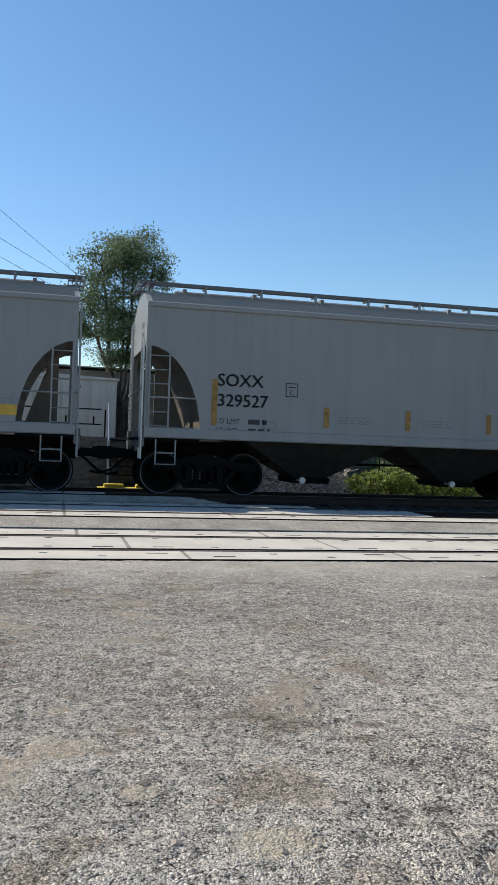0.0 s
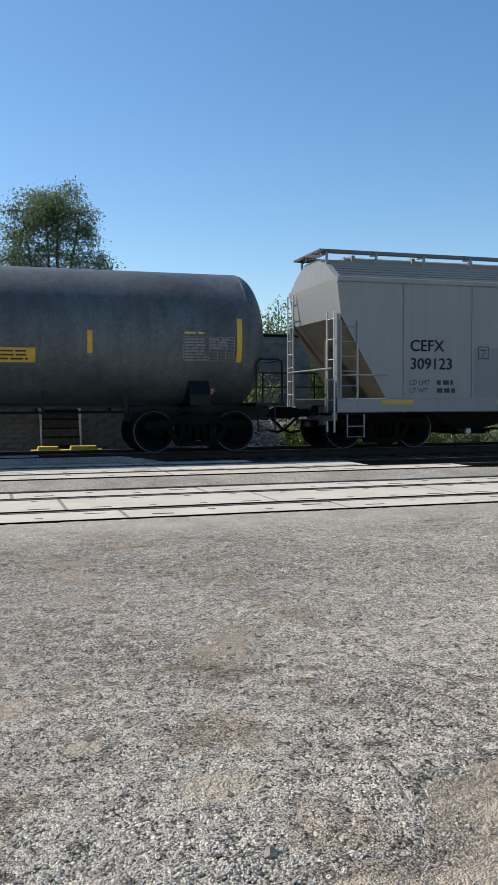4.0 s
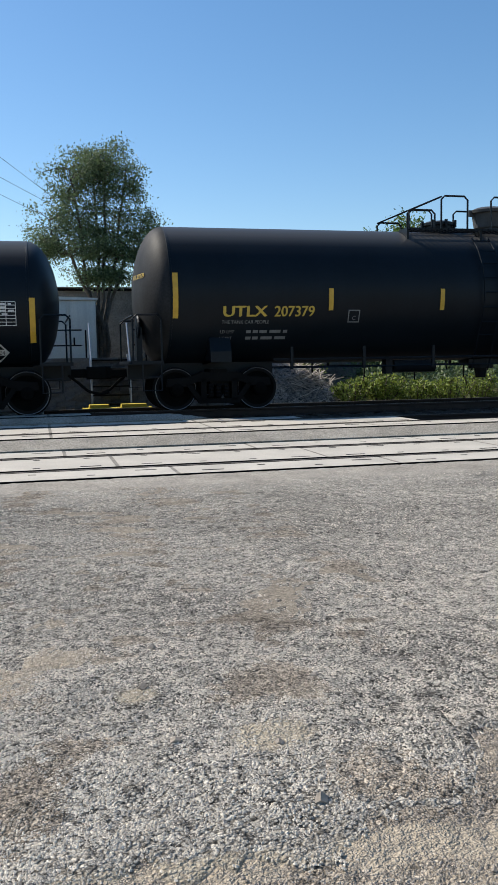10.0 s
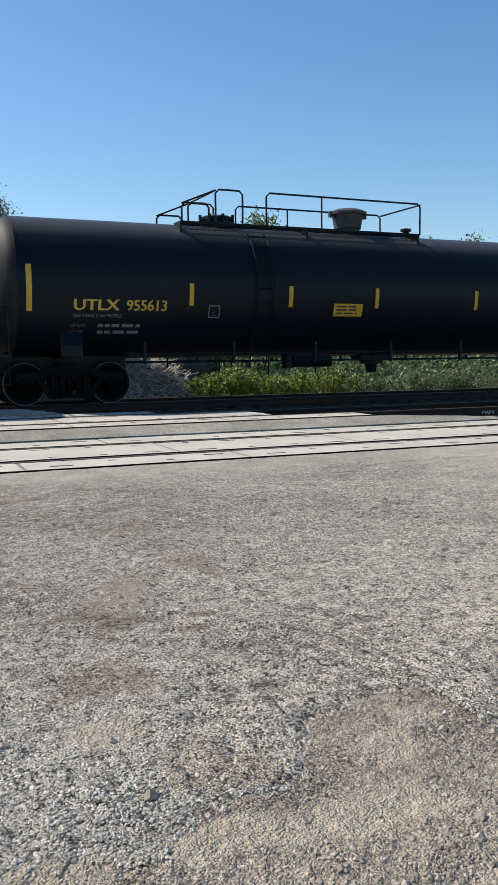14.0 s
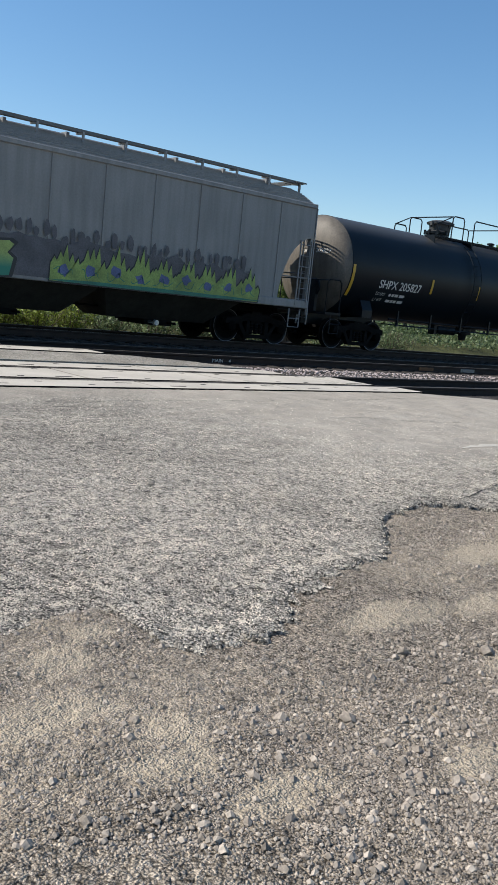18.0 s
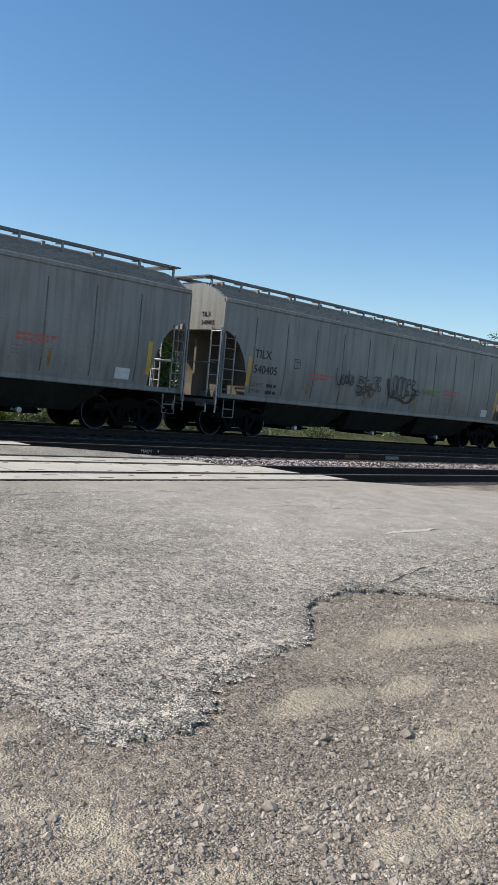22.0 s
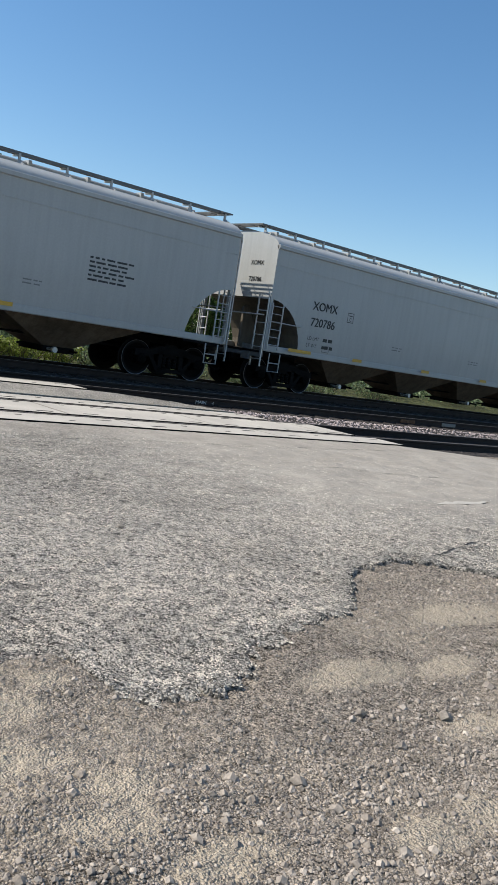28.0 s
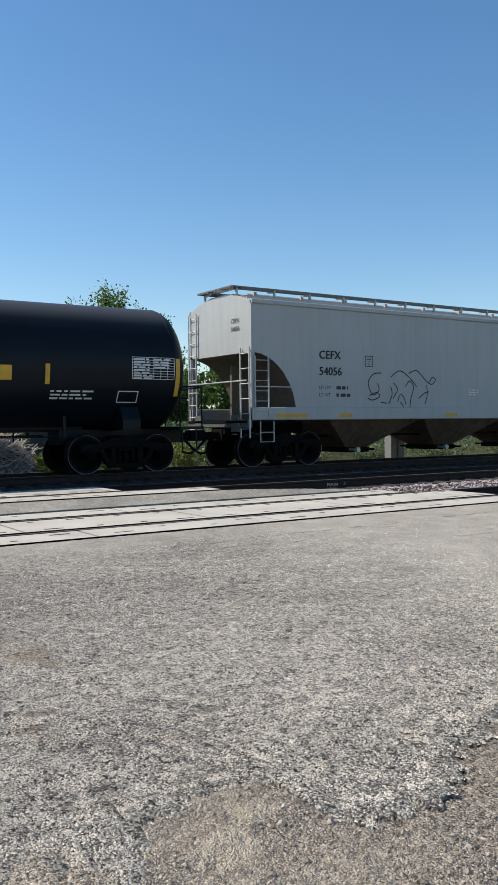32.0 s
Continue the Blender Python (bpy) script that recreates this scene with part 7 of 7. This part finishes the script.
def build_beyond():
    before = set(bpy.data.objects)
    # retaining wall of rough blocks
    wl = thing("wall_retaining", "rough grey block retaining wall beside the track", "wall", (0, 0, 0), "", "structure")
    core = Shape().box(-14, 4.45, 11.62, 12.1, -0.1, 1.42)
    part("wall_core", core, BLOCK, wl)
    rr = random.Random(5)
    kinds = []
    for k in range(4):
        b = Shape()
        v = [(x, y + (rr.uniform(-0.03, 0.02) if y < 0 else 0), z) for x in (-0.222, 0, 0.222) for y in (-0.13, 0.05) for z in (-0.058, 0.058)]
        b.add(v, [(0, 4, 5, 1), (4, 8, 9, 5), (2, 3, 7, 6), (6, 7, 11, 10), (0, 1, 3, 2), (8, 10, 11, 9), (1, 5, 7, 3), (5, 9, 11, 7), (0, 2, 6, 4), (4, 6, 10, 8)])
        kinds.append(b.mesh("block", BLOCK))
    for row in range(12):
        x = -6.0 + (row % 2) * 0.22
        while x < 4.3:
            part("block", rr.choice(kinds), None, wl, "", (x, 11.6 + 0.013 * row, 0.02 + 0.122 * row))
            x += 0.455
    # yellow pads and the stair
    for x0, x1 in ((0.72, 1.28), (1.5, 2.2)):
        p = Shape().prism([(x0, 0.0), (x1, 0.0), (x1 - 0.05, 0.27), (x0 + 0.05, 0.27)], "y", 10.55, 10.95)
        solid("yellow_step", p, SAFETY_YELLOW, "weathered yellow painted concrete step by the track", "step", "yellow steps")
    p = Shape().box(0.6, 2.28, 10.5, 11.0, -0.1, 0.19, 0.02)
    solid("step_base", p, SAFETY_YELLOW, "low yellow painted concrete kerb by the track", "kerb")
    st = thing("metal_stair", "small galvanised stair with pale stringers up the wall", "stair", (0, 0, 0))
    for x in (0.86, 1.82):
        part("stringer", Shape().prism([(10.95, 0.1), (11.1, 0.1), (11.75, 1.5), (11.6, 1.5)], "x", x - 0.02, x + 0.02), ALU, st)
        part("stair_post", Shape().tube([(x, 11.0, 0.1), (x, 11.12, 1.35), (x, 11.7, 2.3)], 0.02, 6), ALU, st)
    for k in range(6):
        part("tread", Shape().box(0.88, 1.8, 11.0 + 0.105 * k, 11.2 + 0.105 * k, 0.24 + 0.22 * k, 0.27 + 0.22 * k), DULL_BLACK, st)
    # platform fence
    fe = thing("handrail_fence", "thin dark two-rail handrail along the wall top", "railing", (0, 0, 0))
    for z in (1.75, 2.15):
        part("rail", Shape().tube([(2.0, 12.3, z), (12.5, 12.3, z)], 0.018, 6), DULL_BLACK, fe)
        part("rail", Shape().tube([(-9.0, 12.3, z), (0.7, 12.3, z)], 0.018, 6), DULL_BLACK, fe)
    for k in range(14):
        x = -8.5 + 1.55 * k
        part("post", Shape().tube([(x, 12.3, 0.4), (x, 12.3, 2.15)], 0.022, 6), DULL_BLACK, fe)
    # signal houses
    def house(name, x0, x1, y0, y1, z0, z1, mat, label):
        h = thing(name, label, "equipment cabinet", ((x0 + x1) / 2, (y0 + y1) / 2, z0), "equipment cabinets")
        w, d, t = (x1 - x0) / 2, (y1 - y0) / 2, z1 - z0
        part("cabinet_body", Shape().box(-w, w, -d, d, 0, t, 0.015), mat, h)
        part("cabinet_roof", Shape().prism([(-w - 0.06, t), (w + 0.06, t), (w + 0.06, t + 0.05), (0, t + 0.12), (-w - 0.06, t + 0.05)], "y", -d - 0.06, d + 0.06), mat, h)
        part("roof_vent", Shape().lathe([(t + 0.08, 0.1), (t + 0.18, 0.1), (t + 0.18, 0.2), (t + 0.22, 0.2), (t + 0.27, 0.06)], "z", (0.1, 0, 0), 12), ALU, h, "", (0, 0, 0), True)
        n = max(1, round(2 * w / 0.8))
        for k in range(n):
            a = -w + 2 * w * k / n
            dr = part("cabinet_door", Shape().box(a + 0.04, a + 2 * w / n - 0.04, -d - 0.03, -d, 0.12, t - 0.12, 0.01), mat, h)
            part("door_handle", Shape().box(a + 0.12, a + 0.16, -d - 0.06, -d - 0.03, t * 0.45, t * 0.55), DULL_BLACK, dr)
        part("plinth", Shape().box(-w - 0.05, w + 0.05, -d - 0.05, d + 0.05, -0.5, 0.02), CONCRETE, h)
    house("signal_house", -2.6, 1.12, 13.3, 15.0, 0.75, 3.0, WHITE_PAINT, "white metal signal house with a roof vent")
    house("signal_cabinet", 2.83, 4.01, 13.4, 14.2, 0.75, 2.88, CABINET_PALE, "pale grey upright signal cabinet")
    # building wall behind
    bw = thing("wall_building", "long dark grey rough masonry wall with a thin coping", "wall", (0, 0, 0), "", "structure")
    part("wall_core", Shape().box(-30, 10.2, 17.0, 17.4, -0.2, 3.55), WALL_GREY, bw)
    part("coping", Shape().box(-30, 10.3, 16.94, 17.46, 3.55, 3.63, 0.01), DULL_BLACK, bw)
    course = Shape()
    for k in range(17):
        course.box(-6, 10.2, 16.985, 17.0, 0.3 + 0.2 * k, 0.3 + 0.2 * k + 0.17)
    part("courses", course, WALL_GREY, bw)
    # spoil heap and twigs
    hp = Shape()
    nx, ny = 40, 22
    for j in range(ny + 1):
        for i in range(nx + 1):
            x, y = 4.2 + 4.6 * i / nx, 11.3 + 3.0 * j / ny
            u, v = (x - 6.0) / 2.2, (y - 12.9) / 1.5
            z = 1.15 * max(0, 1 - u * u) * max(0, 1 - v * v) ** 0.7
            hp.v.append((x, y, z + (0.12 * noise.noise((x * 2.5, y * 2.5, 0)) + 0.05 * noise.noise((x * 8, y * 8, 0))) * (1 if z > 0 else 0) - 0.02))
    hp.f = [(j * (nx + 1) + i, j * (nx + 1) + i + 1, (j + 1) * (nx + 1) + i + 1, (j + 1) * (nx + 1) + i) for j in range(ny) for i in range(nx)]
    solid("rubble_mound", hp, RUBBLE, "heap of grey rubble and earth beside the wall", "heap", smooth=True)
    rr = random.Random(8)
    tw = Shape()
    for k in range(900):
        x, y = rr.gauss(6.0, 0.95), rr.gauss(12.3, 0.5)
        u, v = (x - 6.0) / 2.2, (y - 12.9) / 1.5
        z = 1.15 * max(0, 1 - u * u) * max(0, 1 - v * v) ** 0.7 + 0.04
        a, l = rr.uniform(0, math.pi), rr.uniform(0.15, 0.6)
        dz = rr.uniform(-0.15, 0.25)
        tw.tube([(x, y, z), (x + l * 0.5 * math.cos(a), y + l * 0.3 * math.sin(a), z + dz * 0.6), (x + l * math.cos(a), y + l * 0.6 * math.sin(a), z + dz)], 0.012, 3)
    tagged(solid("dead_twigs", tw, TWIG, "dry broken twigs strewn over the heap", "twigs"), kind="stuff")
    # weeds
    rr = random.Random(9)
    for k, (x, y, w, h, n) in enumerate(((7.9, 11.4, 1.0, 0.75, 1500), (8.8, 11.6, 1.3, 0.85, 1900), (9.8, 11.5, 1.3, 0.7, 1700), (10.8, 11.5, 1.2, 0.8, 1600), (11.9, 11.7, 1.2, 0.95, 1500), (13.2, 11.6, 1.4, 0.6, 1300), (14.9, 12.0, 1.6, 0.7, 1300), (17.0, 12.2, 1.8, 0.6, 1200), (19.8, 12.0, 2.0, 0.6, 1200), (23.0, 12.0, 2.5, 0.7, 1200), (27.0, 12.2, 3.0, 0.8, 1200), (5.0, 13.2, 1.4, 1.3, 1200), (4.6, 15.5, 1.8, 1.9, 1500), (7.5, 15.0, 2.0, 2.2, 1600))):
        bush("weeds" if h < 1 else "shrub", "bright green weeds growing beside the track" if h < 1 else "yellow-green shrub in front of the wall", (x, y, ground_z(x, y) - 0.02), w, h, n, WEED if x < 12.5 else LEAF, 20 + k, 0.045, 0.9)
    # trees: one tall grey-green tree, then those over the wall and the far woods
    tall_tree((1.35, 14.6, 0.4))
    for k, (x, y, h, w) in enumerate(((3.4, 19.5, 5.0, 3.2), (5.6, 19.0, 4.7, 3.4), (7.7, 19.6, 4.9, 3.4), (9.8, 19.3, 4.9, 3.2), (12.0, 19.5, 5.8, 3.2))):
        bush("bush", "leafy green bush rising over the wall", (x, y, 0.3), w, h, 7500, LEAF_BRIGHT, 60 + k, 0.055)
    def grove(label, x, y, h, w, n, seed, leaf):
        b = bush("tree", label, (x, y, 0.3), w, h, n, LEAF_BRIGHT, seed, leaf)
        tagged(b, category="tree", group="trees beyond the tracks")
    grove("pointed dark green young tree", 15.6, 25, 7.9, 3.1, 24000, 31, 0.075)
    grove("small green tree with two leaders", 13.9, 25.5, 7.0, 1.8, 10000, 32, 0.065)
    for k in range(15):
        rr = random.Random(100 + k)
        h = (6.2, 6.0, 7.2, 7.8, 8.2, 7.6, 7.0, 7.6, 7.4, 7.8, 8.0, 7.6, 8.0, 8.2, 8.4)[k] * (1.0 if k < 7 else 0.70) + rr.uniform(-0.3, 0.3)
        grove("leafy green tree in the row beyond the tracks", 19.5 + 3.0 * k + rr.uniform(-0.8, 0.8), 29 + rr.uniform(-1.5, 2.5) + k * 0.3, h, 3.4, 8500, 200 + k, 0.095)
    for k in range(10):
        rr = random.Random(300 + k)
        grove("large distant green tree", 78 + 12 * k, 48 + rr.uniform(-4, 8) + 2.5 * k, (11.5, 11.5, 11.5, 12, 14, 18, 24, 27, 27, 26)[k] + rr.uniform(-0.8, 0.8), 13, 11000, 320 + k, 0.27)
    wd = leaves(30000, lambda r, n: np.stack([12 + 230 * r.uniform(size=n) ** 1.5, 33 + r.uniform(0, 10, n), 0.4 + 4.2 * r.uniform(size=n) ** 0.8], -1), 0.30, LEAF_BRIGHT, "far_thicket", 77)
    tagged(new("far_thicket", wd), "dense green thicket along the far side of the tracks", "woods", kind="stuff")
    sc = leaves(26000, lambda r, n: np.stack([9.5 + 62 * r.uniform(size=n) ** 1.4, 13.2 + r.uniform(0, 8, n), 0.3 + 1.15 * r.uniform(size=n) ** 1.3], -1), 0.085, LEAF, "low_scrub", 78)
    tagged(new("low_scrub", sc), "low dark green scrub beyond the far track", "scrub", kind="stuff")
    # relay boxes by the far rail
    bx = thing("relay_box", "pair of grey galvanised relay boxes beside the track", "relay box", (19.08, 10.24, 0.07))
    for x in (-0.30, 0.03):
        b = part("box_body", Shape().box(x, x + 0.26, -0.16, 0.16, 0.05, 0.84, 0.015), CABINET_GREY, bx)
        part("box_lid", Shape().box(x - 0.015, x + 0.275, -0.18, 0.18, 0.84, 0.88, 0.01), CABINET_GREY, b)
        part("conduit", Shape().tube([(x + 0.13, 0.0, -0.1), (x + 0.13, 0.0, 0.06)], 0.03, 6), CABINET_GREY, b)
    # overhead wires
    for k, (z0, z1) in enumerate(((10.59, 9.45), (9.67, 8.88), (8.9, 8.18))):
        dz = (z1 - z0) / 1.5
        pts = [(-2.05 + x, 30.0, z0 + dz * x + 0.004 * x * x) for x in (-14, -9, -5, -2, 0, 1.5, 3, 5, 7)]
        solid("overhead_wire", Shape().tube(pts, 0.012, 4), DULL_BLACK, "thin black overhead wire", "wire", "overhead wires")
    # all of it stands a little further along the line, in step with its depth
    for ob in set(bpy.data.objects) - before:
        if ob.parent is None:
            y = ob.location.y
            if abs(y) < 1e-6:
                mesh = ob.data or ob.children[0].data
                y = mesh.vertices[0].co.y if mesh.vertices else 12.0
            ob.location.x += 0.0134 * (y + 10.4)


def rail_writing(rail):
    on = flat_side(Y2 - GAUGE / 2 - 0.0145)
    x = 11.46
    for body in ("MAIN", "4"):
        vs, fs = text_verts(body, 0.1)
        s = Shape().add([on(x + v[0] * 1.25, Z2 - 0.145 + v[1]) for v in vs], fs)
        me = bpy.data.meshes.new("rail_lettering")
        me.from_pydata(s.v, [], s.f)
        me.materials.append(LETTER_WHITE)
        part("rail_lettering", me, None, rail, "white stencilled lettering on the rail web")
        x += 0.46
    # bolted joint bars, one of them chalked pale
    for x0, w, m, lab in ((18.6, 0.62, RUST, "rusty bolted rail joint bar"), (20.5, 0.66, CABINET_GREY, "pale chalked rail joint bar")):
        bar = Shape().box(x0, x0 + w, Y2 - GAUGE / 2 - 0.035, Y2 - GAUGE / 2 - 0.013, Z2 - 0.14, Z2 - 0.045, 0.006)
        for k in range(4):
            bar.lathe([(-0.05, 0.014), (-0.03, 0.014)], "y", (x0 + w * (k + 0.5) / 4, Y2 - GAUGE / 2, Z2 - 0.09), 6)
        part("joint_bar", bar, m, rail, lab)


build_ground()
build_road()
build_track(1, Y1, 0.0, (12.75, 12.45, 11.5), (4.11, 3.5, 2.9))
middle_rail = build_track(2, Y2, Z2, (8.3, 6.7, 4.9), (0, 0, 0))
build_track(3, Y3, Z3, (0.85, -0.05, -1.35), (0, 0, 0))
build_stones()
build_beyond()
rail_writing(middle_rail)
build_train()


# ---- motion of the train ----
def motions():
    for car, off in CARS:
        rows = [(t, pose(off + travel(t), Y3, Z3)) for t in range(33)]
        walk(car, rows)
    for ws, off in AXLES:
        seat = ws.location.copy()
        inside = [k for k in range(0, 32 * FPS + 1) if -15.0 < off + travel(k / FPS) < 27.0]
        if not inside:
            inside = [0]
        first, last = inside[0], inside[-1]
        keys = sorted({0, *inside, 32 * FPS})
        rows = []
        for k in keys:
            kk = min(max(k, first), last)
            turn = math.degrees(travel(kk / FPS) - travel(first / FPS)) / WHEEL_R
            rows.append((k / FPS, pose(seat.x, seat.y, seat.z, 0, turn, 0)))
        walk(ws, rows)


motions()
